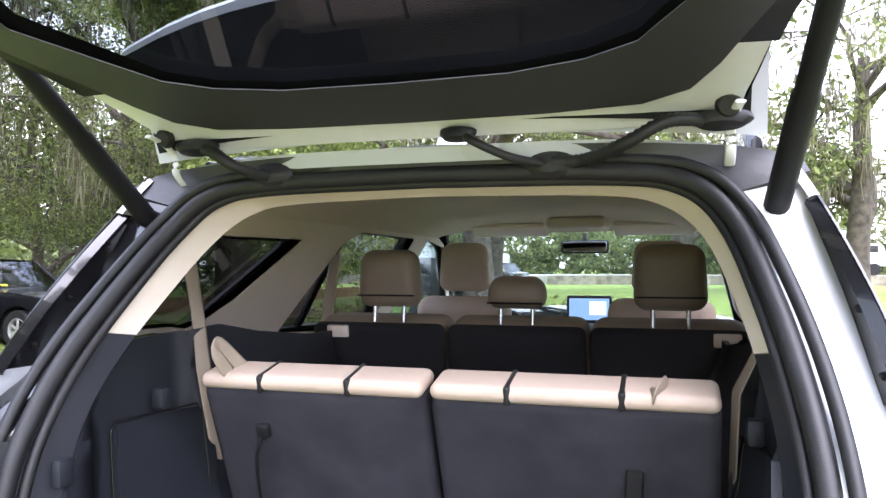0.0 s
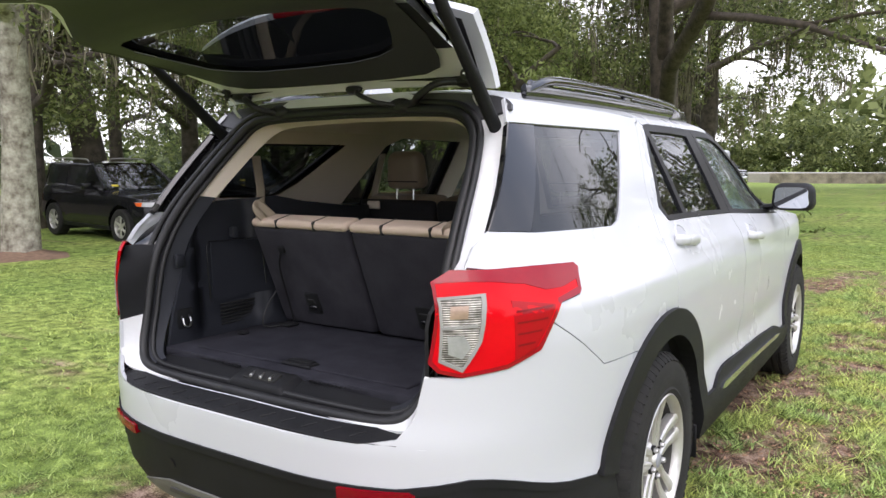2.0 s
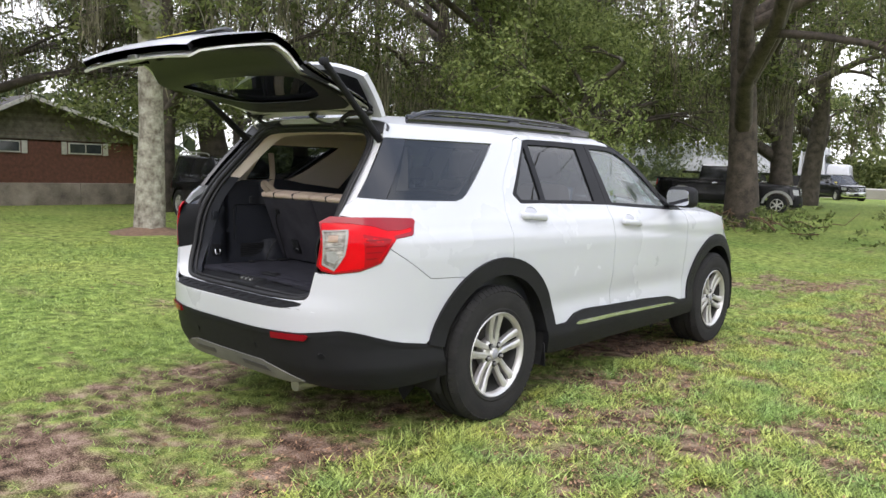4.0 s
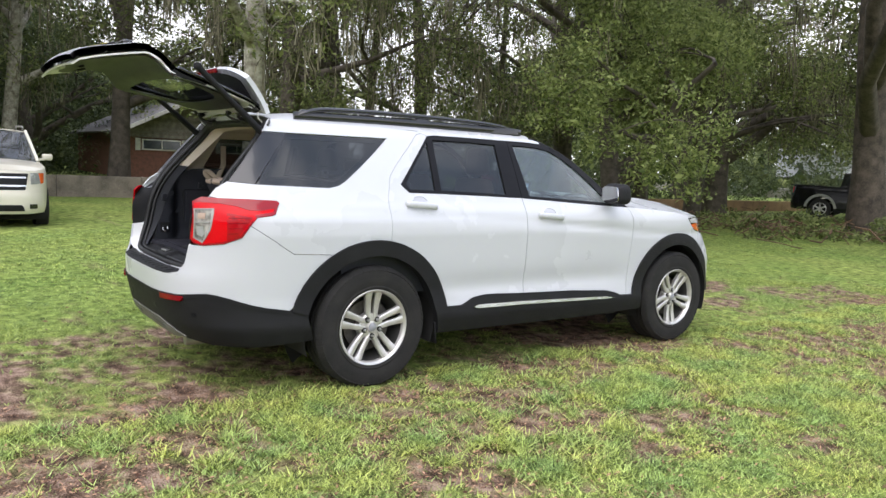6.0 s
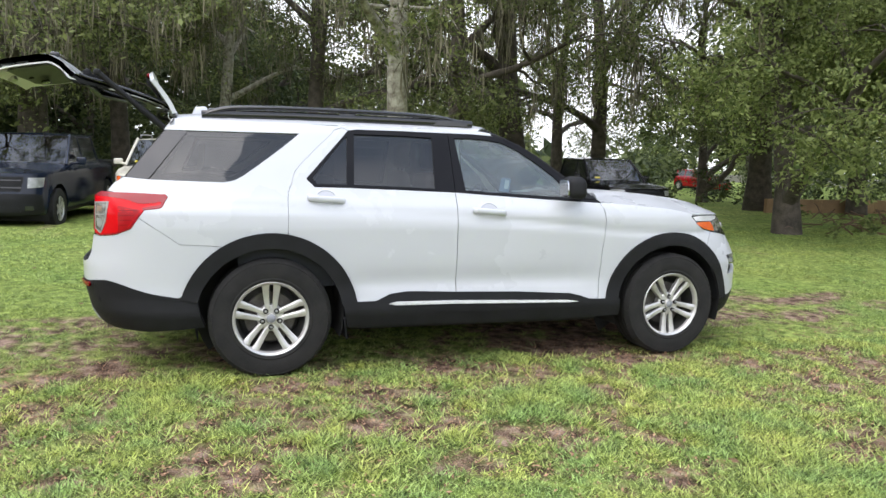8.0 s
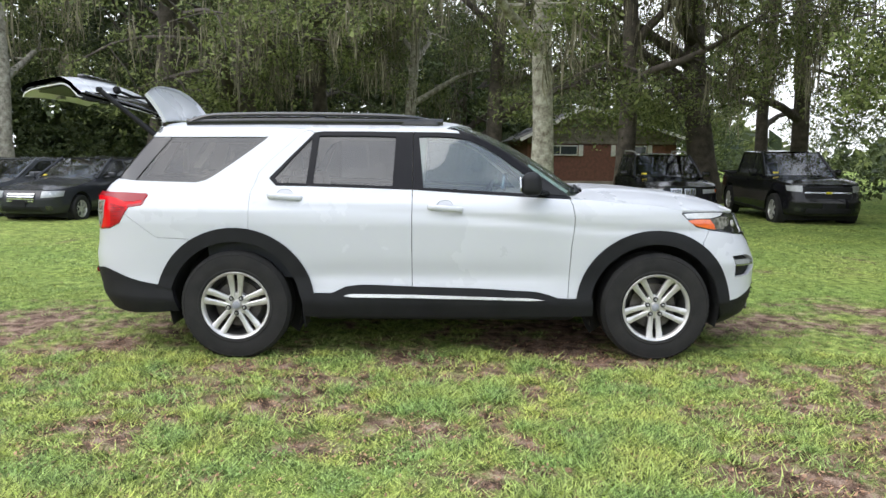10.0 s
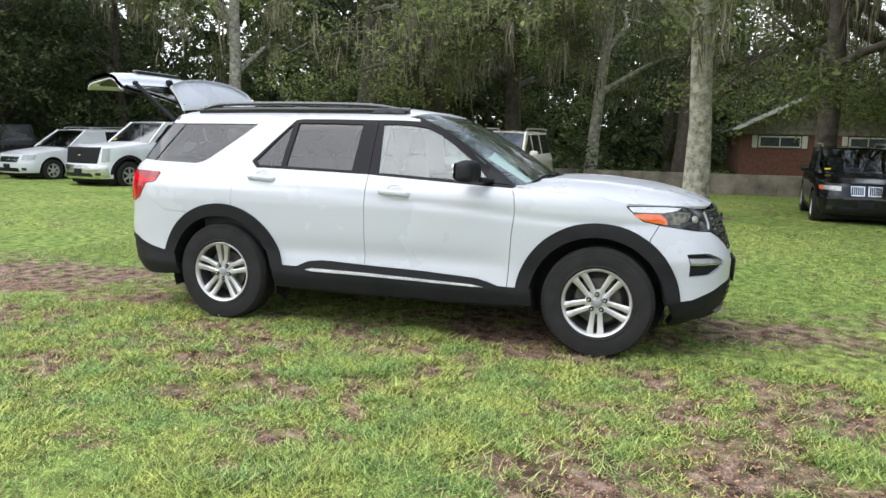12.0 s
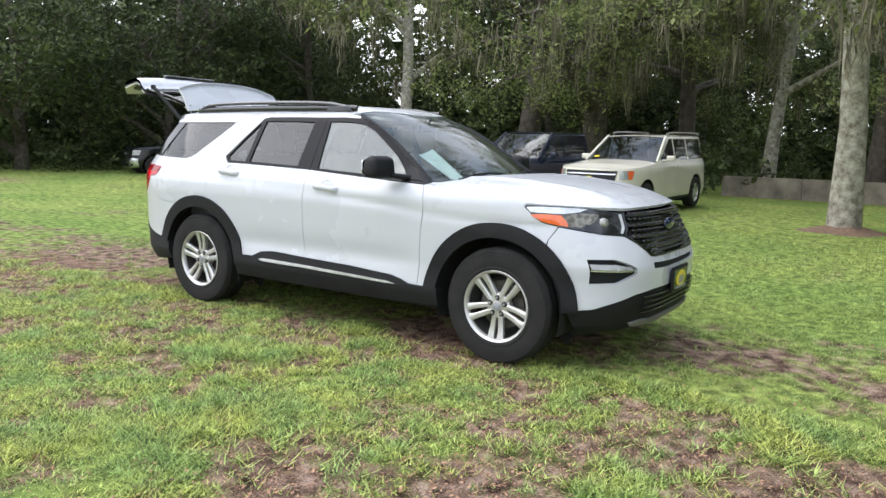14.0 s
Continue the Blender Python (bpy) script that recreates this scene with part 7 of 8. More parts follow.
lichen_oak = tree("oak_tree", "tall oak with pale lichen-covered trunk and hanging moss", 11, 11.5, 0.245, 4.2, 0.40, 9, BARK_PALE, LEAF_OAK, 64, 0.80, 0.050, 8, 1.0, droop=0.5)
plant(lichen_oak, [(-11.1, 3.9, 0, 1.08), (-22.8, 0.28, 130, 1.0), (-20.0, -13.4, 220, 1.15)])
moss_oak = tree("oak_tree", "straight grey-barked oak hung with curtains of moss", 37, 10.5, 0.30, 4.8, 0.36, 9, BARK, LEAF_OAK, 56, 0.85, 0.056, 10, 1.5, droop=0.45)
plant(moss_oak, [(-17.3, 7.4, 0, 1.05), (-22.5, 3.6, 100, 1.15), (-25.0, -3.2, 200, 1.2), (-19.5, 14.0, 300, 1.05), (-10.6, 19.2, 40, 0.9), (-26.0, 15.5, 150, 1.0), (-15.5, 22.5, 250, 1.05)])
live_oak = tree("live_oak", "large spreading live oak draped with grey spanish moss", 23, 8.5, 0.46, 6.0, 0.35, 8, BARK, LEAF_OAK, 58, 0.95, 0.062, 9, 1.5, droop=0.4, lean=0.12)
plant(live_oak, [(-20.0, 11.0, 200, 1.15), (-21.3, -5.5, 0, 1.1), (-17.5, 19.8, 300, 1.0), (-23.0, -9.5, 70, 1.15)])
far_oak = tree("live_oak", "spreading live oak with mossy boughs far across the lawn", 29, 8.5, 0.46, 6.0, 0.30, 8, BARK, LEAF_OAK, 30, 1.0, 0.10, 12, 1.9, droop=0.35, lean=0.12)
plant(far_oak, [(-14.8, 26.5, 20, 1.15), (-9.5, 41, 90, 1.2), (-22, 34, 150, 1.3), (1.0, 44, 10, 1.55), (-8.2, 33, 200, 1.2), (10.0, 43, 60, 1.5)])
GREAT_AT = Matrix.Translation((-4.7, 18.8, 0)) @ Matrix.Rotation(radians(260), 4, "Z") @ Matrix.Scale(1.25, 4)


def over_field(p):
    """No leaves on the boughs that would reach over the parked car."""
    w = GREAT_AT @ Vector(p)
    return w.x < 3.0 and (w.x < 1.5 or w.y > 15.0)


great_oak = tree("great_oak", "great live oak with furrowed trunk and wide mossy canopy", 61, 9.0, 0.36, 8.5, 0.34, 11, BARK_FURROW, LEAF_OAK, 230, 1.35, 0.056, 10, 1.4, droop=0.3, lean=0.08, clear=3.1, keep=over_field, airy=9.0)
plant(great_oak, [(-4.7, 18.8, 260, 1.25)])
leafy_oak = tree("leafy_oak", "dense low-hanging oak with bright green leaves", 31, 6.2, 0.26, 4.0, 0.22, 9, BARK, LEAF_LIGHT, 235, 0.95, 0.046, 5, 0.9, droop=0.35, clear=1.2, airy=7.4)
plant(leafy_oak, [(-8.4, 12.8, 0, 1.12)])
dark_tree = tree("woodland_tree", "dark leafy woodland tree behind the parked vehicles", 47, 10.0, 0.24, 4.2, 0.12, 12, BARK, LEAF_DARK, 26, 0.95, 0.085, 0, 0.8)
woods = [(-19, -24, 0, 1.0), (-16, -30, 90, 1.05), (-24, -27, 180, 1.2), (-37, -6, 200, 1.4), (-40, 3, 20, 1.5),
         (-36, 36, 200, 1.4), (-30, 46, 100, 1.4), (-29, -11, 70, 1.0), (-21.5, -20, 140, 0.95), (-10.5, -25.5, 10, 1.0), (-5, -29, 200, 1.1), (-15.5, -23, 300, 0.95), (-23.5, 21.8, 50, 0.95)]
plant(dark_tree, woods)
back_oak = [(44, -14, 15, 1.2), (12, -40, 280, 1.2)]
for x, y, a, s in back_oak:
    copy_thing(dark_tree, Matrix.Translation((x, y, 0)) @ Matrix.Rotation(radians(a), 4, "Z") @ Matrix.Diagonal((s, s, s, 1)))

# edge of the woods: a broken belt of leaves from the ground up
belt_line = [(-4, -31), (-9, -28), (-16, -24.5), (-22, -19), (-27, -10), (-33, -2), (-46, 8), (-48, 24), (-40, 42), (-26, 60)]
belt_at = smooth_path([(x, y, 0) for x, y in belt_line], 40)
rs_ = random.Random(19)
belt_ends = []
for k in range(1900):
    q = belt_at[rs_.randrange(len(belt_at))]
    x, y = q.x + rs_.gauss(0, 1.8), q.y + rs_.gauss(0, 1.8)
    top = 7.5 + 3.5 * math.sin(x * 0.31 + y * 0.17) + 2.0 * math.sin(y * 0.53 - x * 0.4)
    belt_ends.append((x, y, gz(x, y) + rs_.random() ** 1.3 * max(3.0, top)))
belt_ends = [p for p in belt_ends if p[1] < 14 or rs_.random() < 0.5]


def clearing(p):
    """The gap in the woods north-west of the house, where the sky shows down to the bushes."""
    a = math.degrees(math.atan2(p[1] - 1.9, p[0] - 6.3)) % 360
    b = math.degrees(math.atan2(p[1] + 3.1, p[0] - 2.6)) % 360
    return p[2] > 2.4 and (152.5 < a < 157.8 or 148.0 < b < 151.8)


for k in range(330):
    f = rs_.random()
    x, y = -35 + 17 * f + rs_.gauss(0, 2.0), 23 + 30 * f + rs_.gauss(0, 2.0)
    belt_ends.append((x, y, gz(x, y) + rs_.random() ** 1.4 * 6.0))
belt_ends = [p for p in belt_ends if not clearing(p)]
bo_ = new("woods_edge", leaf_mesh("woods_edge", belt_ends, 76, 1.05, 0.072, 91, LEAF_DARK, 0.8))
tagged(bo_, "dense dark green edge of the woods", "woods", kind="stuff")

# deeper woods behind that edge; the dark leaf colour stands in for their shadow
deep_ends = []
for k in range(1500):
    q = belt_at[rs_.randrange(len(belt_at))]
    out = Vector((q.x + 4, q.y - 8, 0)).normalized()
    d = 5.0 + abs(rs_.gauss(0, 2.5))
    x, y = q.x + out.x * d + rs_.gauss(0, 1.2), q.y + out.y * d + rs_.gauss(0, 1.2)
    top = 9.0 + 2.5 * math.sin(x * 0.23 + y * 0.29) + 2.0 * math.sin(y * 0.47 - x * 0.36)
    deep_ends.append((x, y, gz(x, y) + rs_.random() ** 1.15 * max(4.0, top)))
for k in range(420):
    f = rs_.random()
    x, y = -52 - 3 * f + rs_.gauss(0, 1.5), -10 + 42 * f + rs_.gauss(0, 1.5)
    deep_ends.append((x, y, gz(x, y) + rs_.random() ** 1.2 * 8.5))
for k in range(330):
    f = rs_.random()
    x, y = -44 - 8 * f + rs_.gauss(0, 1.5), -26 + 26 * f + rs_.gauss(0, 1.5)
    deep_ends.append((x, y, gz(x, y) + rs_.random() ** 1.1 * 10.0))
deep_ends = [p for p in deep_ends if p[1] < 14 or rs_.random() < 0.5]
deep_ends = [p for p in deep_ends if not clearing(p)]
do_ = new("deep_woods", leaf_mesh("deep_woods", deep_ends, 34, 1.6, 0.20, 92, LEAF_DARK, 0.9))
tagged(do_, "shadowed woods behind the leafy edge", "woods", kind="stuff")

# the dark heart of the woods, glimpsed through the leaves: broad dark leaves painted as its shade
shade_ends = []
for k in range(1000):
    q = belt_at[rs_.randrange(len(belt_at))]
    out = Vector((q.x + 4, q.y - 8, 0)).normalized()
    d = 9.0 + abs(rs_.gauss(0, 2.0))
    x, y = q.x + out.x * d, q.y + out.y * d
    shade_ends.append((x, y, gz(x, y) + rs_.random() ** 1.1 * (9.5 + 3.0 * math.sin(x * 0.2 + y * 0.25))))
shade_ends = [p for p in shade_ends if p[1] < 14 or rs_.random() < 0.35]
shade_ends = [p for p in shade_ends if not clearing(p)]
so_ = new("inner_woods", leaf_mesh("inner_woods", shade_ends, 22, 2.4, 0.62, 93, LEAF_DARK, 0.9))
tagged(so_, "shadowed heart of the woods", "woods", kind="stuff")

# far tree line: one broken belt of foliage
rs_ = random.Random(9)
far_ends = []
for k in range(1700):
    a = radians(rs_.uniform(-60, 215))
    r = rs_.uniform(92, 120)
    far_ends.append((r * math.cos(a), r * math.sin(a), rs_.uniform(0.5, 1) ** 0.6 * (7 + 5 * math.sin(a * 9) + 3 * math.sin(a * 23 + 1)) * rs_.uniform(0.2, 1)))
fo = new("far_woods", leaf_mesh("far_woods", far_ends, 14, 3.4, 0.9, 77, LEAF_OAK, 0.8))
tagged(fo, "distant green tree line beyond the field", "woods", kind="stuff")

road_ends = []
for k in range(1300):
    x = rs_.uniform(-62, 60)
    top = 8.0 + 2.0 * math.sin(x * 0.21) + 1.4 * math.sin(x * 0.57 + 1.0)
    road_ends.append((x, 84 + 8 * rs_.random() - 0.10 * x, rs_.random() ** 1.1 * top))
ro = new("roadside_woods", leaf_mesh("roadside_woods", road_ends, 60, 1.9, 0.24, 76, LEAF_OAK, 0.8))
tagged(ro, "hazy green woods behind the far road", "woods", kind="stuff")

# undergrowth along the wall and brush round the big trunk
und = [p for p in ((rs_.uniform(-26, -19.5), rs_.uniform(-30, 36)) for k in range(190)) if not 1 < p[1] < 17]
uo = new("undergrowth", leaf_mesh("undergrowth", [(x, y, gz(x, y) + rs_.uniform(0.2, 1.5)) for x, y in und], 60, 0.8, 0.11, 78, LEAF_DARK, 0.8))
tagged(uo, "dark green undergrowth behind the low wall", "bushes", kind="stuff")
br = [(rs_.gauss(-5.6, 2.0), rs_.gauss(17.2, 1.6)) for k in range(90)]
bo = new("brush", leaf_mesh("brush", [(x, y, gz(x, y) + rs_.uniform(0.0, 0.5)) for x, y in br], 60, 0.42, 0.055, 79, LEAF_LIGHT, 0.6))
tagged(bo, "low green brush round an oak trunk", "bushes", kind="stuff")
tw = Geo()
for k in range(170):
    x, y = rs_.gauss(-6.4, 2.0), rs_.gauss(16.6, 1.5)
    a, l = rs_.uniform(0, 6.28), rs_.uniform(0.3, 1.1)
    z = gz(x, y) + rs_.uniform(0.0, 0.35)
    tw.join(tube([(x, y, z), (x + math.cos(a) * l * 0.5, y + math.sin(a) * l * 0.5, z + rs_.uniform(-0.05, 0.25)), (x + math.cos(a) * l, y + math.sin(a) * l, z + rs_.uniform(-0.1, 0.3))], rs_.uniform(0.006, 0.02), 4, caps=False))
DEADWOOD = mat("dead wood", (0.19, 0.115, 0.07), (0.10, 0.06, 0.04), 0.9, 0, 12, 60, 0.4)
tagged(new("fallen_branches", mesh_of("fallen_branches", tw, DEADWOOD)), "heap of brown fallen branches on the lawn", "branches", kind="stuff")
MULCH = mat("root mulch", (0.24, 0.15, 0.10), (0.12, 0.075, 0.05), 0.95, 0, 14, 60, 0.8)
bm_ = lathe([(0.0, 0.16), (0.3, 0.13), (0.6, 0.05), (0.85, 0.0)], 28, "z")
bm_.v = [(x * (1 + 0.12 * math.sin(5 * math.atan2(y, x))), y * (1 + 0.1 * math.sin(4 * math.atan2(y, x))), z) for x, y, z in bm_.v]
tagged(new("root_mound", mesh_of("root_mound", bm_.moved(Matrix.Translation((-11.1, 3.9, gz(-11.1, 3.9) - 0.01))), MULCH)), "brown root mound at the base of the pale oak", "soil")

# ---- low wall ----
CONCRETE = mat("stained concrete", (0.37, 0.32, 0.26), (0.10, 0.085, 0.068), 0.9, 0, 1.6, 40, 0.5)
CONCRETE_WARM = mat("ochre concrete", (0.40, 0.26, 0.14), (0.22, 0.14, 0.08), 0.9, 0, 1.6, 40, 0.5)


def low_wall(name, x0, y0, x1, y1, h, material, label):
    n = max(2, int(math.hypot(x1 - x0, y1 - y0) / 2.4))
    root = thing(name, label, "wall", kind="structure")
    for k in range(n):
        a, b = k / n, (k + 1) / n
        p, q = Vector((x0 + (x1 - x0) * a, y0 + (y1 - y0) * a, 0)), Vector((x0 + (x1 - x0) * b, y0 + (y1 - y0) * b, 0))
        c = (p + q) / 2
        ln = (q - p).length - 0.012
        zz = gz(c.x, c.y)
        part("wall_panel", rbox(0.16, ln, h + 0.3, 0.012, 1, Matrix.Translation((c.x, c.y, zz + (h - 0.3) / 2)) @ Matrix.Rotation(math.atan2(-(q - p).x, (q - p).y), 4, "Z")), material, root)
    return root


low_wall("wall_west", -22.0, -1.0, -21.2, 14.5, 0.70, CONCRETE, "low stained concrete garden wall")
low_wall("wall_north", -16.2, 19.0, -15.6, 36.0, 0.5, CONCRETE_WARM, "low ochre concrete wall beyond the brush")
low_wall("wall_south", -20.0, -33.0, -19.0, -21.0, 0.6, CONCRETE_WARM, "low ochre concrete wall along the woods")
low_wall("kerb_wall", -9.5, 62.0, 8.0, 63.5, 0.80, CONCRETE, "long low concrete wall beside the far road")
low_wall("kerb_wall", 9.6, 63.6, 60, 66.0, 0.80, CONCRETE, "long low concrete wall beside the far road")
ROAD = mat("pale worn road", (0.36, 0.34, 0.31), (0.27, 0.255, 0.235), 0.9, 0, 0.8, 12, 0.3)
tagged(new("road", mesh_of("road", rbox(150, 10.0, 1.0, 0.05, 1, Matrix.Translation((0, 70.5, 0.32)) @ Matrix.Rotation(radians(2.5), 4, "Z")), ROAD)), "pale raised road beyond the lawn", "road", kind="structure")

# ---- brick house ----
BRICK = mat("red brick", (0.20, 0.085, 0.060), (0.11, 0.048, 0.035), 0.9, 0, 6, 30, 0.4, obj_random=0.15)
BOARD = mat("grey weathered boards", (0.23, 0.20, 0.17), (0.10, 0.085, 0.07), 0.9, 0, 5, 40, 0.4, obj_random=0.2)
TRIMW = mat("faded white trim", (0.62, 0.60, 0.56), (0.45, 0.43, 0.40), 0.7, 0, 6, 50, 0.2)
SHINGLE = mat("grey shingle roof", (0.16, 0.155, 0.15), (0.09, 0.085, 0.08), 0.95, 0, 10, 40, 0.5)
PANE_DARK = mat("window pane", (0.05, 0.06, 0.065), (0.03, 0.035, 0.04), 0.08, 0, 4, 30, 0, 0.6)
HX, HY0, HY1, HZ = -34.0, 6.4, 14.4, 0.15
house = thing("house", "single-storey red brick house with grey boarded gable", "house")
EAVE, PEAK, YP = 2.55, 4.07, 9.4
part("wall", rbox(12, HY1 - HY0, EAVE - HZ, 0.0, 1, Matrix.Translation((HX - 6, (HY0 + HY1) / 2, (HZ + EAVE) / 2))), BRICK, house)
gb = Geo().add([(HX, HY0, 2.1), (HX, HY1, 2.1), (HX, HY1, EAVE), (HX, YP, PEAK), (HX, HY0, EAVE), (HX - 0.1, HY0, 2.1), (HX - 0.1, HY1, 2.1), (HX - 0.1, HY1, EAVE), (HX - 0.1, YP, PEAK), (HX - 0.1, HY0, EAVE)], [(0, 1, 2, 3, 4), (9, 8, 7, 6, 5), (2, 7, 8, 3), (3, 8, 9, 4)])
part("gable", gb, BOARD, house)
for k in range(12):
    z = 2.17 + 0.165 * k
    f = 1.0 if z < EAVE - 0.1 else max(0.0, (PEAK - z - 0.16) / (PEAK - EAVE))
    a_, b_ = YP - (YP - HY0) * f, YP + (HY1 - YP) * f
    if f > 0.03:
        part("board", rbox(0.03, b_ - a_ - 0.02, 0.155, 0.0, 1, Matrix.Translation((HX + 0.02, (a_ + b_) / 2, z + 0.08)) @ Matrix.Rotation(radians(4), 4, "Y")), BOARD, house)
for sg, run in ((1, HY1 - YP), (-1, YP - HY0)):
    ln = math.hypot(run + 0.45, (PEAK - EAVE) * (run + 0.45) / run)
    ang = math.atan2(PEAK - EAVE, run)
    rm = Matrix.Translation((HX - 5.8, YP, PEAK + 0.03)) @ Matrix.Rotation(-sg * ang, 4, "X") @ Matrix.Translation((0, sg * ln / 2, 0.03))
    part("roof", rbox(13.0, ln, 0.10, 0.01, 1, rm), SHINGLE, house)
    part("barge_board", rbox(0.04, ln, 0.17, 0.005, 1, rm @ Matrix.Translation((6.51, 0, -0.04))), TRIMW, house)
for y0, y1 in ((7.2, 9.1), (11.2, 12.8)):
    win = part("window", rbox(0.06, y1 - y0, 0.55, 0.005, 1, Matrix.Translation((HX + 0.03, (y0 + y1) / 2, 1.82))), TRIMW, house)
    for j in range(2):
        w_ = (y1 - y0) / 2 - 0.09
        part("pane", rbox(0.02, w_, 0.42, 0.002, 1, Matrix.Translation((HX + 0.06, y0 + 0.08 + w_ / 2 + j * (w_ + 0.05), 1.82))), PANE_DARK, win)
    for yy in (y0 - 0.18, y1 + 0.18):
        part("shutter", rbox(0.05, 0.24, 0.6, 0.005, 1, Matrix.Translation((HX + 0.03, yy, 1.82))), TRIMW, house)


# ---- other vehicles ----
def paint(name, c, rough=0.22):
    return mat(name, c, tuple(v * 0.85 for v in c), 0.12, 0, 1.5, 200, 0, 0.0, 0.4, rvar=0.04)


P_BLACK, P_NAVY, P_CREAM, P_GREY, P_DARKGREY, P_SILVER = paint("black paint", (0.010, 0.010, 0.012)), paint("dark blue paint", (0.012, 0.018, 0.035)), paint("cream paint", (0.70, 0.67, 0.57)), paint("grey paint", (0.10, 0.105, 0.115)), paint("dark grey paint", (0.035, 0.036, 0.042)), paint("silver white paint", (0.72, 0.73, 0.74))
P_WHITE = paint("bright white paint", (0.86, 0.87, 0.88))
P_RED = paint("red paint", (0.35, 0.01, 0.015))
VGLASS = mat("vehicle glass", (0.016, 0.018, 0.02), (0.012, 0.013, 0.015), 0.05, 0, 3, 40, 0, 0.6)
VSHIELD = glass("vehicle windshield", (0.30, 0.33, 0.33), 0.12)


def small_wheel(parent, at, R, w, mirrored, steel=ALLOY):
    hub = new("wheel")
    hub.parent = parent
    hub.matrix_basis = Matrix.Translation(at) @ (Matrix.Rotation(math.pi, 4, "Z") if mirrored else Matrix.Identity(4))
    rr = R * 0.62
    part("tyre", lathe([(rr, -w / 2), (R * 0.92, -w / 2), (R, -w * 0.4), (R, w * 0.4), (R * 0.93, w / 2), (rr + 0.01, w / 2), (rr, w * 0.42)], 32), TYRE, hub)
    part("rim", lathe([(rr, w * 0.44), (rr - 0.018, w * 0.46), (rr - 0.03, w * 0.36), (rr - 0.034, w * 0.1)], 32), steel, hub)
    part("wheel_barrel", lathe([(rr - 0.034, w * 0.1), (rr * 0.6, 0.0), (0.0, 0.0)], 24), DARK_INNER, hub)
    sp = Geo()
    for k in range(6):
        sp.join(rbox(0.02, R * 0.15, rr - 0.05, 0.005, 1, Matrix.Rotation(k * math.pi / 3, 4, "X") @ Matrix.Translation((w * 0.38, 0, rr / 2))))
    sp.join(lathe([(0.0, w * 0.44), (R * 0.13, w * 0.43), (R * 0.16, w * 0.3)], 16))
    part("spokes", sp, steel, hub)


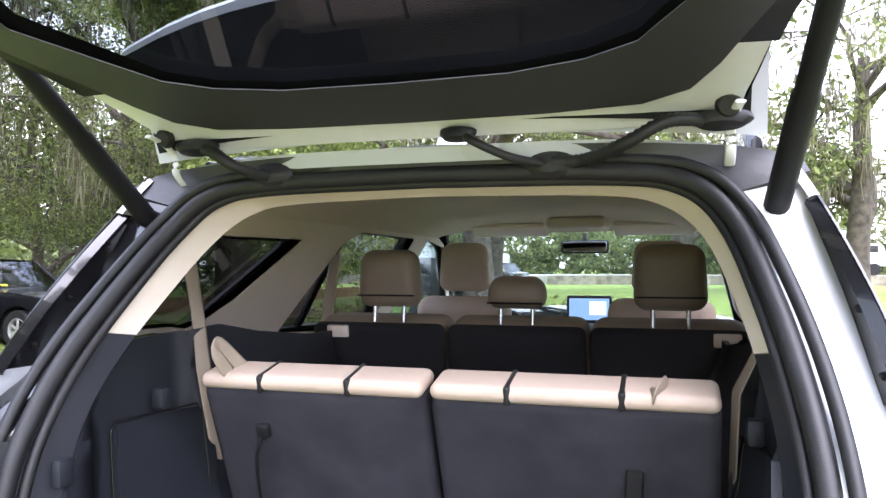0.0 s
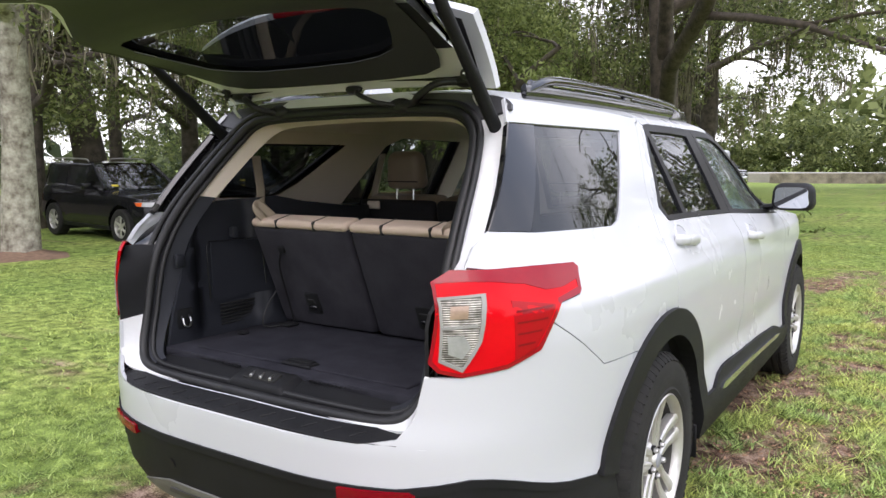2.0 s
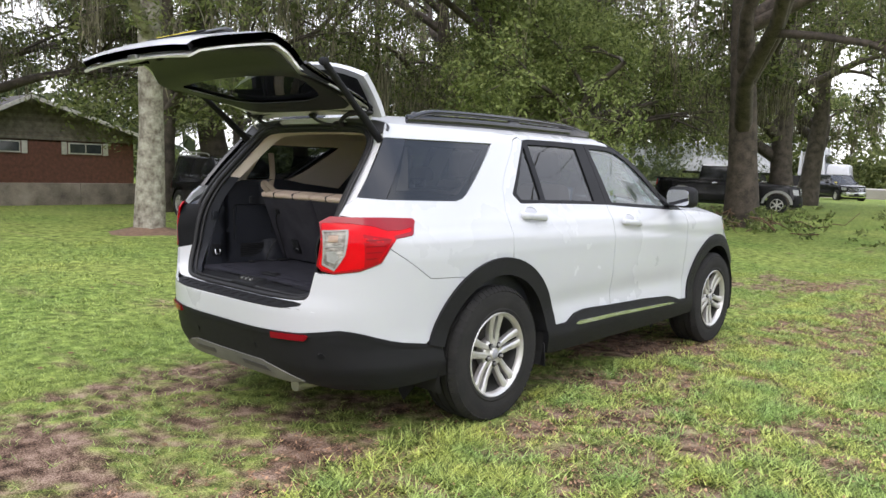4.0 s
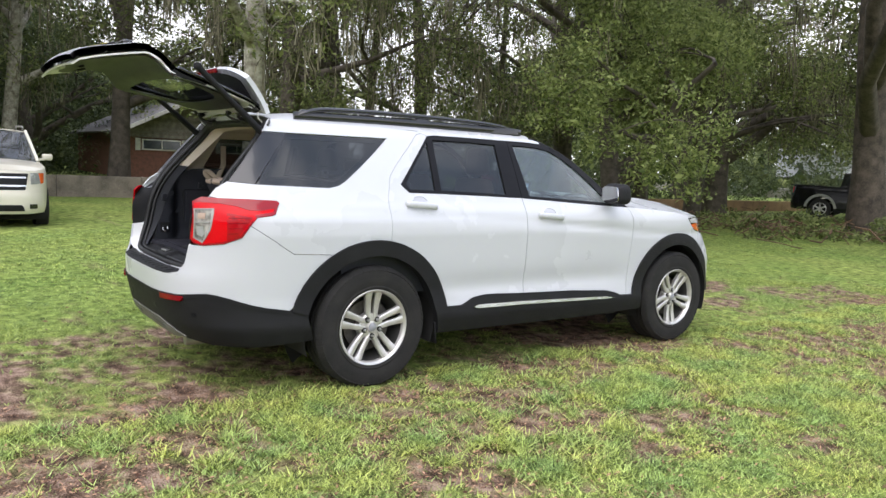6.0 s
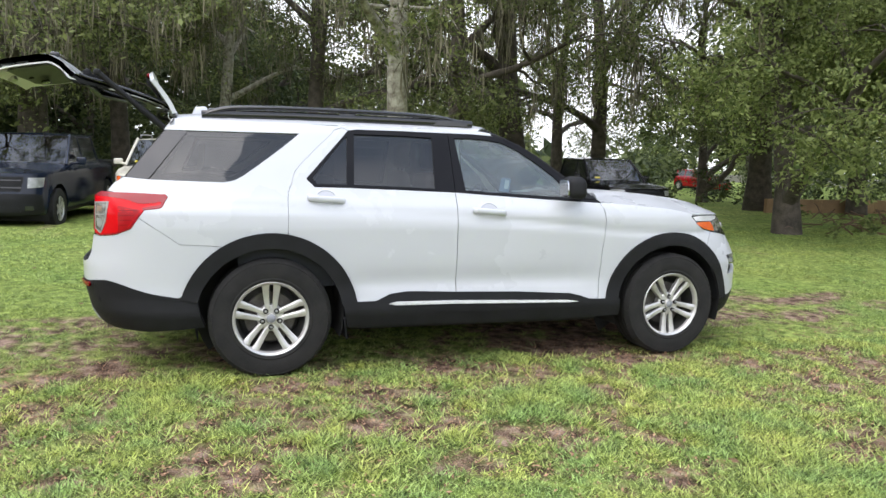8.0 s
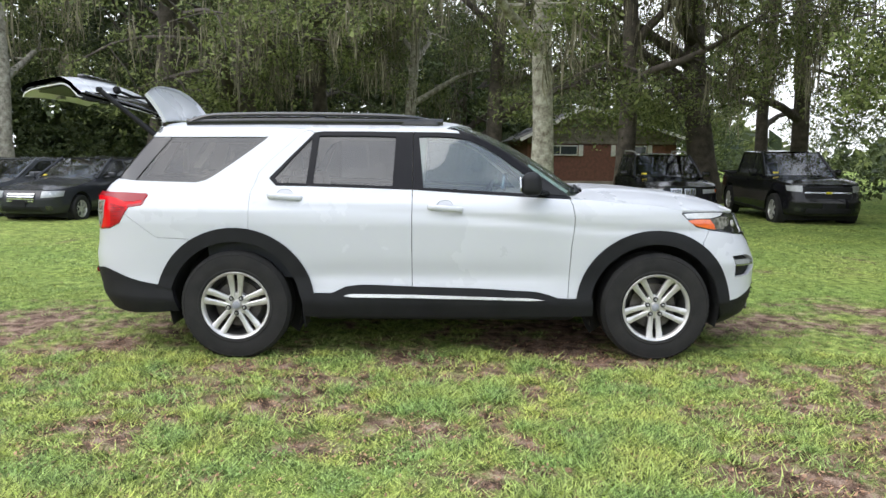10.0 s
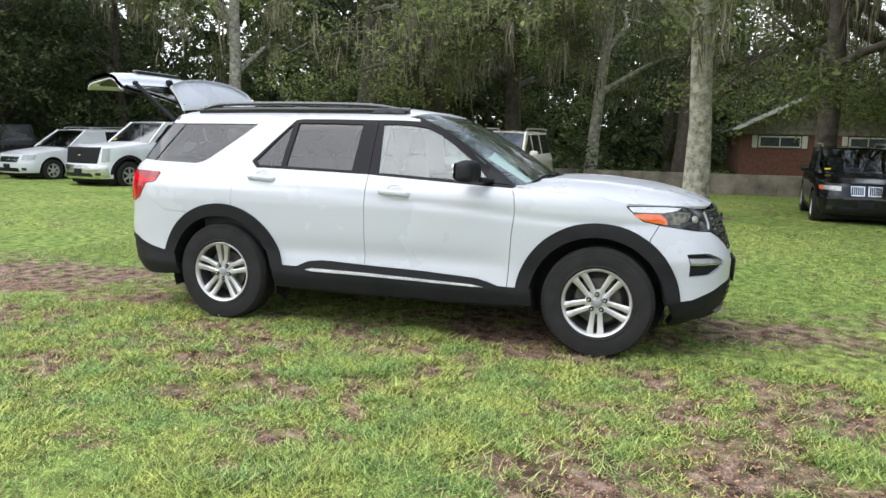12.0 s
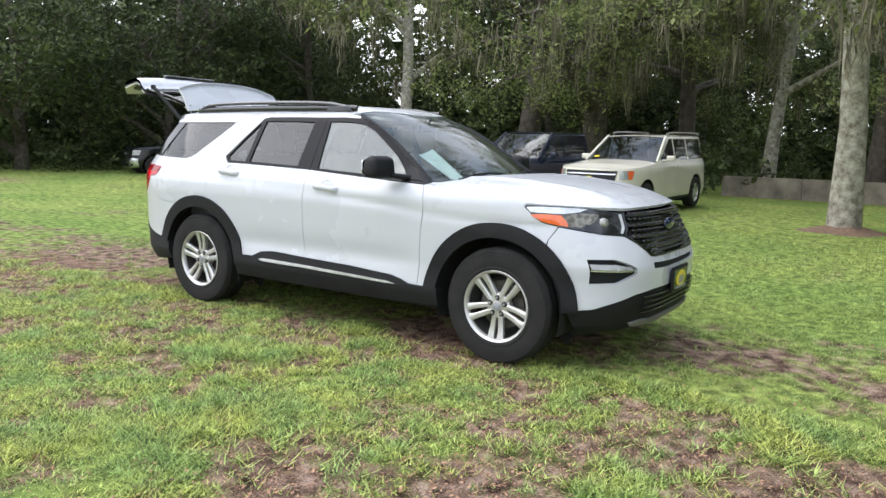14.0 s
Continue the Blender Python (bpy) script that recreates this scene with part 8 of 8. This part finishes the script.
def vehicle(name, label, category, m, body, wb, fo, ro, hw, belt, roof, hood, base, wy, ry, kind="suv", R=0.36, bed=None, arch=None, grille_mat=CHROME, grille=(0.42, 0.68, 0.90), lamp_z=(0.74, 0.92), lamp_x=(0.52, 0.80), bumper=None, nF=3.4, rails=False, twin=False, amber=False, bar=None, decal=True, slats=3):
    """A parked car, forward along its y, rear axle at y = 0. wy: windshield base and top; ry: rear top and rear base of the cabin; bed: where the cargo bed begins."""
    root = thing(name, label, category, m=m)
    hz0, hz1 = hood
    Wd = Curve([(0.15, hw * 0.88), (0.3, hw * 0.97), (0.45, hw), (0.75, hw), (belt - 0.12, hw * 0.985), (belt, hw * 0.93), (belt + 0.04, hw * 0.905), (roof - 0.08, hw * 0.785), (roof, hw * 0.73)], 0.03)
    Tl = Curve([(0.2, -ro + 0.14), (0.42, -ro), (0.75, -ro), (belt, -ro + 0.05), (roof, -ro + 0.08)], 0.04)
    ln = wb + fo
    Ns = Curve([(0.2, ln - 0.14), (0.4, ln), (0.65, ln), (hz1, ln - 0.10), (hz1 + 0.3, ln - 0.3)], 0.04)
    sk = Shell(Wd, Tl, Ns, 0.25, wb - 0.3, lambda z: 4.6, lambda z: nF, gh=(belt, belt + 0.12, wy[0] - 0.9, 0.9, 0.06))
    conv = lambda pts: [sk.at_y(*p) if len(p) == 2 else (sk.rear_x if p[0] == "r" else sk.front_x)(p[1], p[2]) for p in pts]
    AR = R * 1.24
    zb = 0.30 * R / 0.36
    zed_ = lambda y: hz0 + (hz1 - hz0) * min(1, max(0, (y - wy[0]) / (ln - 0.15 - wy[0])))
    a0 = math.degrees(math.asin((zb - R) / AR)) if zb > R - AR else -20
    ra, fa = arc(0, R, AR, 180 - a0, a0, 12, 1.0), arc(wb, R, AR, 180 - a0, a0, 12, 1.0)
    ft = [(wy[0], zed_(wy[0]))] + [(wy[0] + (ln - 0.35 - wy[0]) * k / 4, zed_(wy[0] + (ln - 0.35 - wy[0]) * k / 4)) for k in range(1, 5)]
    ft += [("f", hw * f, hz1) for f in (0.7, 0.45, 0.2, 0.0)]
    low = [("r", 0.0, zb), ("r", hw * 0.6, zb)] + ra + fa + [("f", hw * 0.6, zb), ("f", 0.0, zb)] + ft[::-1] + [(wy[0] - 0.05, belt), (ry[1], belt), ("r", hw * 0.7, belt), ("r", 0.0, belt)]
    g = sheet(conv(low), sk, step=0.14, depth=0.02)
    part("body", g.join(g.mirror()), body, root)
    # cabin
    e = [(wy[0] - 0.05, belt), (wy[1], roof - 0.05), (ry[0], roof - 0.05), (ry[1], belt)]
    wins, n = [], 3 if (ry[1] < 0.2 and kind == "suv") else 2
    yf_, yr_ = wy[0] - 0.05, ry[1]
    slope_f, slope_r = wy[1] - (wy[0] - 0.05), ry[0] - ry[1]
    zb_, zt_ = belt + 0.03, roof - 0.10
    fr = lambda z: (z - belt) / (roof - 0.05 - belt)
    cuts = [yr_ + (yf_ - yr_) * k / n for k in range(n + 1)] if n == 2 else [yr_, 0.45, 1.35, yf_]
    for k in range(n):
        c0, c1 = cuts[k] + (0.10 if k == 0 else 0.03), cuts[k + 1] - (0.16 if k == n - 1 else 0.03)
        s0, s1 = (slope_r if k == 0 else 0), (slope_f if k == n - 1 else 0)
        wins.append([(c0 + s0 * fr(zb_), zb_), (c1 + s1 * fr(zb_), zb_), (c1 + s1 * fr(zt_), zt_), (c0 + s0 * fr(zt_), zt_)])
    g = sheet(conv(e), sk, [conv(w) for w in wins], step=0.14, depth=0.02)
    part("cabin_frame", g, body, root)
    part("cabin_frame", g.mirror(), body, root)
    for w in wins:
        g = sheet(conv(w), sk, step=0.2, depth=0, lift=-0.01)
        part("side_window", g, VGLASS, root)
        part("side_window", g.mirror(), VGLASS, root)
    ex = lambda y: sk(*sk.at_y(y, roof - 0.05))[0]

    def rf(x, y):
        r = min(1, abs(x) / ex(y))
        k = (y - ry[0]) / (wy[1] - ry[0])
        return (x, y, roof - 0.05 + 0.05 * (1 - r ** 3) * (0.6 + 1.6 * max(0, k) * max(0, 1 - k)))
    rp = [(ex(y), y) for y in np.linspace(ry[0], wy[1], 5)]
    part("roof", sheet(rp + [(0, wy[1] + 0.08)] + [(-x, y) for x, y in reversed(rp)], rf, step=0.2, depth=0.02), body, root)
    wt_, wb_ = ex(wy[1]), sk(*sk.at_y(wy[0] - 0.05, belt))[0]

    def wsf(u, v):
        return (u * (wt_ + (wb_ - wt_) * v), wy[1] + 0.07 * (1 - u * u) + (wy[0] + 0.14 * (1 - u * u) - 0.05 - wy[1]) * v, roof - 0.04 + (belt + 0.01 - roof + 0.04) * v + 0.03 * v * (1 - v))
    o = part("windshield", sheet([(-0.93, 0.04), (0.93, 0.04), (0.95, 1.0), (-0.95, 1.0)], wsf, step=0.2, depth=0), VSHIELD, root)
    o.visible_shadow = False
    for s_ in (1, -1):
        part("pillar", tube([wsf(s_ * 0.97, v) for v in (0, 0.5, 1)], 0.035, 6), body, root)
    rt_, rb_ = ex(ry[0]), sk(*sk.at_y(ry[1], belt))[0]
    rwf = lambda u, v: (u * (rt_ + (rb_ - rt_) * v), ry[0] + (ry[1] - ry[0]) * v - 0.05 * (1 - u * u), roof - 0.05 + (belt - roof + 0.05) * v)
    part("rear_window", sheet([(-1, 0), (-1, 1), (1, 1), (1, 0)], rwf, step=0.25, depth=0), VGLASS, root)
    part("cabin_inside", rbox(hw * 1.3, abs(wy[0] - ry[1]) * 0.8, 0.3, 0.05, 1, Matrix.Translation((0, (wy[0] + ry[1]) / 2 - 0.1, belt - 0.12))), DARK_INNER, root)
    for sx in (-0.37, 0.37):
        part("seat", rbox(0.44, 0.12, 0.6, 0.05, 2, Matrix.Translation((sx * hw / 0.9, wy[1] - 0.35, belt + 0.02))), TRIM_DARK, root)
    # hood
    hxe = lambda y: sk(*sk.at_y(y, zed_(y)))[0]

    def hf(x, y):
        r = min(1, abs(x) / max(0.1, hxe(min(y, ln - 0.16))))
        crown = 0.065 * (1 - r ** 2.6) * min(1, max(0, (ln - 0.08 - y) / 0.5))
        return (x, y, zed_(y) + crown)
    hp = [(hxe(y), y) for y in (wy[0], *(wy[0] + (ln - 0.25 - wy[0]) * k / 6 for k in range(1, 7)))]
    hp += [(hw * 0.45, Ns(hz1) - 0.045), (0.0, Ns(hz1) - 0.005)]
    hp = [(0.0, wy[0] + 0.10)] + hp
    part("hood", sheet(hp + [(-x, y) for x, y in reversed(hp[1:-1])], hf, step=0.15, depth=0.02), body, root)
    part("cowl", sheet([(-1, 0), (1, 0), (1, 1), (-1, 1)], lambda u, v: (u * wb_, wy[0] - 0.08 + 0.22 * (1 - u * u * 0.7) * v + 0.05, belt - 0.01), step=0.3, depth=0), BLACK_PLASTIC, root)
    # face
    gw, g0, g1 = grille
    both_ = lambda nm, pts, material, lift, one=False, dp=0.03: (lambda gg: part(nm, gg.join(gg.mirror()), material, root) if one else (part(nm, gg, material, root), part(nm, gg.mirror(), material, root)))(sheet(conv(pts), sk, step=0.1, depth=dp, lift=lift))
    if twin:
        both_("grille", [("f", 0.03, g0), ("f", 0.03, g1), ("f", gw, g1), ("f", gw * 0.95, g0)], CHROME, 0.012)
        for k in range(6):
            x = 0.055 + (gw - 0.08) * k / 5.5
            both_("grille_slat", [("f", x, g0 + 0.02), ("f", x, g1 - 0.02), ("f", x + 0.028, g1 - 0.02), ("f", x + 0.028, g0 + 0.02)], BLACK_GLOSS, 0.016, dp=0.004)
    else:
        both_("grille", [("f", 0.0, g0), ("f", 0.0, g1), ("f", gw, g1), ("f", gw * 0.92, g0)], BLACK_PLASTIC, 0.008, True)
        for k in range(slats):
            z = g0 + (g1 - g0) * (k + 0.5) / slats
            both_("grille_bar", [("f", 0.0, z - 0.014), ("f", 0.0, z + 0.014), ("f", gw * 0.94, z + 0.014), ("f", gw * 0.94, z - 0.014)], grille_mat, 0.016, True, 0.02)
        part("badge", rbox(0.13, 0.02, 0.055, 0.01, 2, Matrix.Translation((0, Ns((g0 + g1) / 2) + 0.025, (g0 + g1) / 2))), bar or CHROME, root)
    l0, l1 = lamp_z
    x0, x1 = lamp_x
    both_("headlight", [("f", x0, l0), ("f", x0, l1), ("f", x1, l1), (ln - 0.42, l1), (ln - 0.36, l0 + 0.02)], FOG_SILVER, 0.012)
    if amber:
        both_("turn_lamp", [(ln - 0.44, l1 - 0.01), (ln - 0.38, l0 + 0.02), (ln - 0.30, l0 + 0.01), (ln - 0.30, l1 - 0.01)], AMBER_LENS, 0.016, dp=0.006)
    b_ = bumper or body
    both_("front_bumper", [("f", 0.0, zb + 0.02), ("f", 0.0, g0 - 0.05), ("f", hw * 0.75, g0 - 0.05), (ln - 0.30, g0 - 0.07), (ln - 0.34, zb + 0.05), ("f", hw * 0.7, zb + 0.02)], b_, 0.035, True, 0.08)
    both_("lower_intake", [("f", 0.0, zb + 0.07), ("f", 0.0, zb + 0.17), ("f", hw * 0.5, zb + 0.17), ("f", hw * 0.55, zb + 0.07)], BLACK_PLASTIC, 0.04, True, 0.01)
    both_("fog_lamp", [("f", hw * 0.62, zb + 0.10), ("f", hw * 0.62, zb + 0.18), ("f", hw * 0.74, zb + 0.18), ("f", hw * 0.74, zb + 0.10)], SMOKE, 0.042, False, 0.01)
    both_("tail_light", [("r", hw * 0.72, belt - 0.32), ("r", hw * 0.72, belt - 0.08), (-ro + 0.16, belt - 0.08), (-ro + 0.14, belt - 0.30)], RED_LENS, 0.01)
    both_("side_sill", [(AR - 0.02, zb - 0.03), (AR - 0.02, zb + 0.05), (wb - AR + 0.02, zb + 0.05), (wb - AR + 0.02, zb - 0.03)], BLACK_PLASTIC, 0.01, dp=0.05)
    both_("handle", [(1.25, belt - 0.14), (1.45, belt - 0.14), (1.45, belt - 0.10), (1.25, belt - 0.10)], arch and CHROME or body, 0.025)
    if arch:
        for c in (0, wb):
            both_("arch_trim", arc(c, R, AR + 0.10, 175, 5, 14, 1.0) + arc(c, R, AR - 0.005, 5, 175, 14, 1.0), arch, 0.012, dp=0.03)
    for sg in (1, -1):
        mg = rbox(0.20, 0.11, 0.17 if kind == "pickup" else 0.13, 0.035, 3, Matrix.Translation((sg * (hw + 0.10), wy[0] - 0.42, belt + 0.09)))
        part("side_mirror", mg.join(tube([(sg * hw * 0.9, wy[0] - 0.36, belt + 0.03), (sg * (hw + 0.05), wy[0] - 0.38, belt + 0.05)], 0.03, 6)), BLACK_PLASTIC if arch else body, root)
        for c in (0, wb):
            small_wheel(root, (sg * (hw - 0.12), c, R), R, 0.25, sg < 0)
    for c in (0, wb):
        w_ = lathe([(AR + 0.01, -hw * 0.93), (AR + 0.01, hw * 0.93)], 28).moved(Matrix.Translation((0, c, R)))
        w_.f = [q for q in w_.f if sum(w_.v[i][2] for i in q) / 4 > R * 0.55]
        part("wheel_well", w_, DARK_INNER, root)
    part("underbody", rbox(hw * 1.5, wb + 0.6, 0.2, 0.04, 1, Matrix.Translation((0, wb / 2, zb + 0.10))), DARK_INNER, root)
    if kind == "pickup":
        part("bed_floor", rbox(hw * 1.66, ry[1] + ro - 0.10, 0.05, 0.0, 1, Matrix.Translation((0, (ry[1] - ro) / 2, belt - 0.42))), DARK_INNER, root)
        part("bed_rail", Geo().join(*(rbox(0.10, ry[1] + ro - 0.08, 0.045, 0.012, 2, Matrix.Translation((s * hw * 0.89, (ry[1] - ro) / 2, belt + 0.005))) for s in (1, -1)), rbox(hw * 1.7, 0.07, 0.045, 0.012, 2, Matrix.Translation((0, -ro + 0.08, belt + 0.005)))), BLACK_PLASTIC, root)
    elif kind == "sedan":
        tz = belt - 0.02
        part("trunk_lid", sheet([(-hw * 0.9, -ro + 0.06), (hw * 0.9, -ro + 0.06), (hw * 0.92, ry[1] + 0.05), (-hw * 0.92, ry[1] + 0.05)], lambda x, y: (x, y, tz + 0.03 * (1 - (x / hw) ** 2)), step=0.2, depth=0.02), body, root)
    if rails:
        for sg in (1, -1):
            part("roof_rail", tube(smooth_path([(sg * ex(0.5) * 0.92, ry[0] + 0.15, roof - 0.02), (sg * ex(0.5) * 0.92, ry[0] + 0.3, roof + 0.045), (sg * ex(0.5) * 0.92, wy[1] - 0.4, roof + 0.05), (sg * ex(0.5) * 0.92, wy[1] - 0.2, roof - 0.01)], 4), 0.02, 6), b_ if arch else SILVER_PLASTIC, root)
    if decal:
        part("windshield_sticker", sheet([(0.64, 0.82), (0.78, 0.82), (0.78, 0.88), (0.64, 0.88)], wsf, step=0.3, depth=0.002, lift=0.006), YELLOW, root, "yellow price sticker")
    part("front_plate", rbox(0.31, 0.015, 0.15, 0.004, 1, Matrix.Translation((0, Ns(g0 - 0.12) + 0.05, zb + 0.22))), BLACK_PLASTIC, root)
    return root


def parked(x, y, heading):
    return Matrix.Translation((x, y, gz(x, y))) @ Matrix.Rotation(radians(heading - 90), 4, "Z") @ Matrix.Rotation(radians(-1.2), 4, "X")


vehicle("black_suv", "black compact SUV with chrome twin grille on the lawn", "car", parked(-14.8, 7.5, -4), P_BLACK, 2.81, 0.88, 0.95, 0.94, 1.08, 1.67, (1.06, 0.94), 0.3, (2.15, 1.35), (-0.55, -0.75), "suv", 0.365, grille=(0.29, 0.70, 0.90), lamp_z=(0.79, 0.89), lamp_x=(0.46, 0.74), twin=True, amber=True, rails=True)
vehicle("black_pickup", "black crew-cab pickup with chrome grille bar on the lawn", "truck", parked(-14.9, 10.75, -4), P_BLACK, 3.26, 0.92, 1.20, 0.94, 1.14, 1.78, (1.14, 1.04), 0.3, (2.55, 1.75), (0.42, 0.36), "pickup", 0.39, grille=(0.55, 0.72, 0.98), lamp_z=(0.86, 1.00), lamp_x=(0.56, 0.78), slats=1, bar=YELLOW, amber=False)
vehicle("cream_suv", "cream full-size SUV with chrome grille on the lawn", "car", parked(-14.8, -0.95, -3) @ Matrix.Translation((0, 0, 0.045)), P_CREAM, 3.30, 1.00, 1.22, 1.0, 1.22, 1.86, (1.21, 1.10), 0.3, (2.62, 1.68), (-0.95, -1.12), "suv", 0.39, grille=(0.62, 0.76, 1.06), lamp_z=(0.86, 1.07), lamp_x=(0.66, 0.84), rails=True, slats=2, bar=YELLOW, bumper=P_CREAM, amber=True)
vehicle("blue_pickup", "dark blue full-size pickup with black grille on the lawn", "truck", parked(-14.9, -3.6, -8), P_NAVY, 3.70, 0.95, 1.20, 1.0, 1.26, 1.94, (1.25, 1.14), 0.3, (2.95, 2.10), (0.55, 0.48), "pickup", 0.41, grille_mat=BLACK_GLOSS, grille=(0.60, 0.80, 1.08), lamp_z=(0.86, 1.06), lamp_x=(0.66, 0.86), slats=2, bumper=BLACK_PLASTIC)
vehicle("grey_sedan", "dark grey sedan with chrome slatted grille on the lawn", "car", parked(-13.9, -7.2, -8), P_DARKGREY, 2.70, 0.90, 1.0, 0.88, 0.96, 1.47, (0.95, 0.78), 0.3, (1.98, 1.05), (-0.05, -0.75), "sedan", 0.32, grille=(0.34, 0.52, 0.72), lamp_z=(0.62, 0.76), lamp_x=(0.46, 0.72), slats=4)
vehicle("grey_sedan", "grey sport sedan with black V grille on the lawn", "car", parked(-14.6, -9.4, -10), P_GREY, 2.82, 0.96, 1.1, 0.92, 0.95, 1.44, (0.94, 0.74), 0.3, (2.05, 1.05), (-0.15, -0.90), "sedan", 0.34, grille=(0.34, 0.42, 0.70), lamp_z=(0.60, 0.72), lamp_x=(0.42, 0.74), slats=2, grille_mat=BLACK_GLOSS)
vehicle("white_pickup", "white heavy-duty pickup with black grille and arch trim", "truck", parked(-16.7, -12.5, -10), P_WHITE, 4.06, 0.97, 1.25, 1.02, 1.36, 2.05, (1.36, 1.24), 0.3, (3.25, 2.40), (0.80, 0.72), "pickup", 0.42, arch=BLACK_PLASTIC, grille_mat=BLACK_PLASTIC, grille=(0.72, 0.80, 1.27), lamp_z=(0.84, 1.24), lamp_x=(0.76, 0.94), bumper=CHROME, slats=2)
vehicle("white_suv", "silver-white midsize SUV with chrome grille on the lawn", "car", parked(-16.8, -17.0, -8), P_SILVER, 2.79, 0.95, 1.05, 0.95, 1.10, 1.74, (1.08, 0.92), 0.3, (2.15, 1.25), (-0.65, -0.88), "suv", 0.37, grille=(0.46, 0.66, 0.84), lamp_z=(0.74, 0.90), lamp_x=(0.56, 0.78), rails=True, slats=3)
vehicle("black_pickup", "black full-size pickup with chrome bumper by the woods", "truck", parked(-17.0, -20.2, -20), P_BLACK, 3.70, 0.95, 1.20, 1.0, 1.24, 1.92, (1.24, 1.12), 0.3, (2.95, 2.10), (0.55, 0.48), "pickup", 0.41, grille=(0.58, 0.78, 1.04), lamp_z=(0.84, 1.04), lamp_x=(0.66, 0.86), slats=3, bumper=CHROME)
vehicle("black_pickup", "black heavy pickup with tan arches behind the brush", "truck", parked(-11.3, 29.3, 18), P_BLACK, 3.90, 0.97, 1.25, 1.02, 1.34, 2.0, (1.34, 1.2), 0.3, (3.15, 2.30), (0.75, 0.66), "pickup", 0.42, arch=SILVER_PLASTIC, grille=(0.62, 0.86, 1.14), lamp_z=(0.86, 1.10), lamp_x=(0.70, 0.90), bumper=BLACK_PLASTIC)
vehicle("black_pickup", "black crew-cab pickup parked before the far road", "truck", parked(-13.2, 59.0, -48), P_BLACK, 2.95, 0.95, 1.20, 1.0, 1.24, 1.92, (1.24, 1.12), 0.3, (2.25, 1.50), (0.15, 0.08), "pickup", 0.41, grille=(0.58, 0.78, 1.04), lamp_z=(0.84, 1.04), lamp_x=(0.66, 0.86), slats=3, bumper=CHROME)
vehicle("red_car", "red hatchback parked beyond the wall", "car", parked(-40, 33, 10), P_RED, 2.6, 0.85, 0.7, 0.88, 0.98, 1.5, (0.95, 0.8), 0.3, (1.9, 1.0), (-0.3, -0.6), "suv", 0.32)

# far road: semi-trailer and tractor
semi = thing("semi_trailer", "long white box trailer with a blue panel on the far road", "trailer", m=Matrix.Translation((-31.0, 8.5, 0.80)))
part("box", rbox(16.0, 2.5, 2.75, 0.04, 1, Matrix.Translation((2.0, 62, 2.55))), PAINT_WHITE, semi)
part("blue_panel", rbox(0.9, 0.02, 0.9, 0.0, 1, Matrix.Translation((6.3, 60.73, 2.8))), BLUE_DARK, semi)
for x in (7.6, 8.9):
    part("wheel", lathe([(0.0, -0.2), (0.5, -0.2), (0.5, 0.2), (0.0, 0.2)], 24, "y").moved(Matrix.Translation((x, 61.1, 0.5))), TYRE, semi)
part("frame", rbox(15.5, 1.0, 0.25, 0.0, 1, Matrix.Translation((2.0, 62, 1.05))), DARK_INNER, semi)
trac = thing("semi_tractor", "white road tractor beside the trailer", "truck", m=Matrix.Translation((-16.4, 70.4, 0.80)) @ Matrix.Rotation(radians(2), 4, "Z"))
part("cab", rbox(2.3, 2.4, 2.6, 0.15, 3, Matrix.Translation((-1.2, 0, 2.3)), (0.85, 0.95)), PAINT_WHITE, trac)
part("hood", rbox(1.9, 2.0, 1.25, 0.2, 3, Matrix.Translation((0.9, 0, 1.45)), (0.9, 0.85)), PAINT_WHITE, trac)
part("windshield", rbox(0.1, 2.0, 0.75, 0.03, 2, Matrix.Translation((-0.06, 0, 2.55)) @ Matrix.Rotation(radians(-10), 4, "Y")), VGLASS, trac)
part("side_window", rbox(0.8, 0.06, 0.65, 0.03, 2, Matrix.Translation((-0.9, -1.2, 2.5))), VGLASS, trac)
for x in (1.2, -2.6, -3.9):
    part("wheel", lathe([(0.0, -0.2), (0.5, -0.2), (0.5, 0.2), (0.0, 0.2)], 24, "y").moved(Matrix.Translation((x, -1.05, 0.5))), TYRE, trac)
part("frame", rbox(7.0, 0.9, 0.3, 0.02, 1, Matrix.Translation((-1.5, 0, 0.85))), DARK_INNER, trac)
boxt = thing("box_truck", "small white box truck on the far road", "truck", m=Matrix.Translation((13.5, 70.5, 0.82)) @ Matrix.Diagonal((1.3, 1.3, 1.3, 1)))
part("box", rbox(4.2, 2.2, 2.1, 0.04, 1, Matrix.Translation((0, 0, 1.9))), PAINT_WHITE, boxt)
part("cab", rbox(1.7, 2.0, 1.5, 0.2, 3, Matrix.Translation((2.9, 0, 1.35)), (0.6, 0.9)), PAINT_WHITE, boxt)
part("side_window", rbox(0.7, 0.05, 0.45, 0.02, 1, Matrix.Translation((2.75, -0.96, 1.75))), VGLASS, boxt)
for x in (-1.2, 2.8):
    part("wheel", lathe([(0.0, -0.15), (0.4, -0.15), (0.4, 0.15), (0.0, 0.15)], 20, "y").moved(Matrix.Translation((x, -0.95, 0.4))), TYRE, boxt)
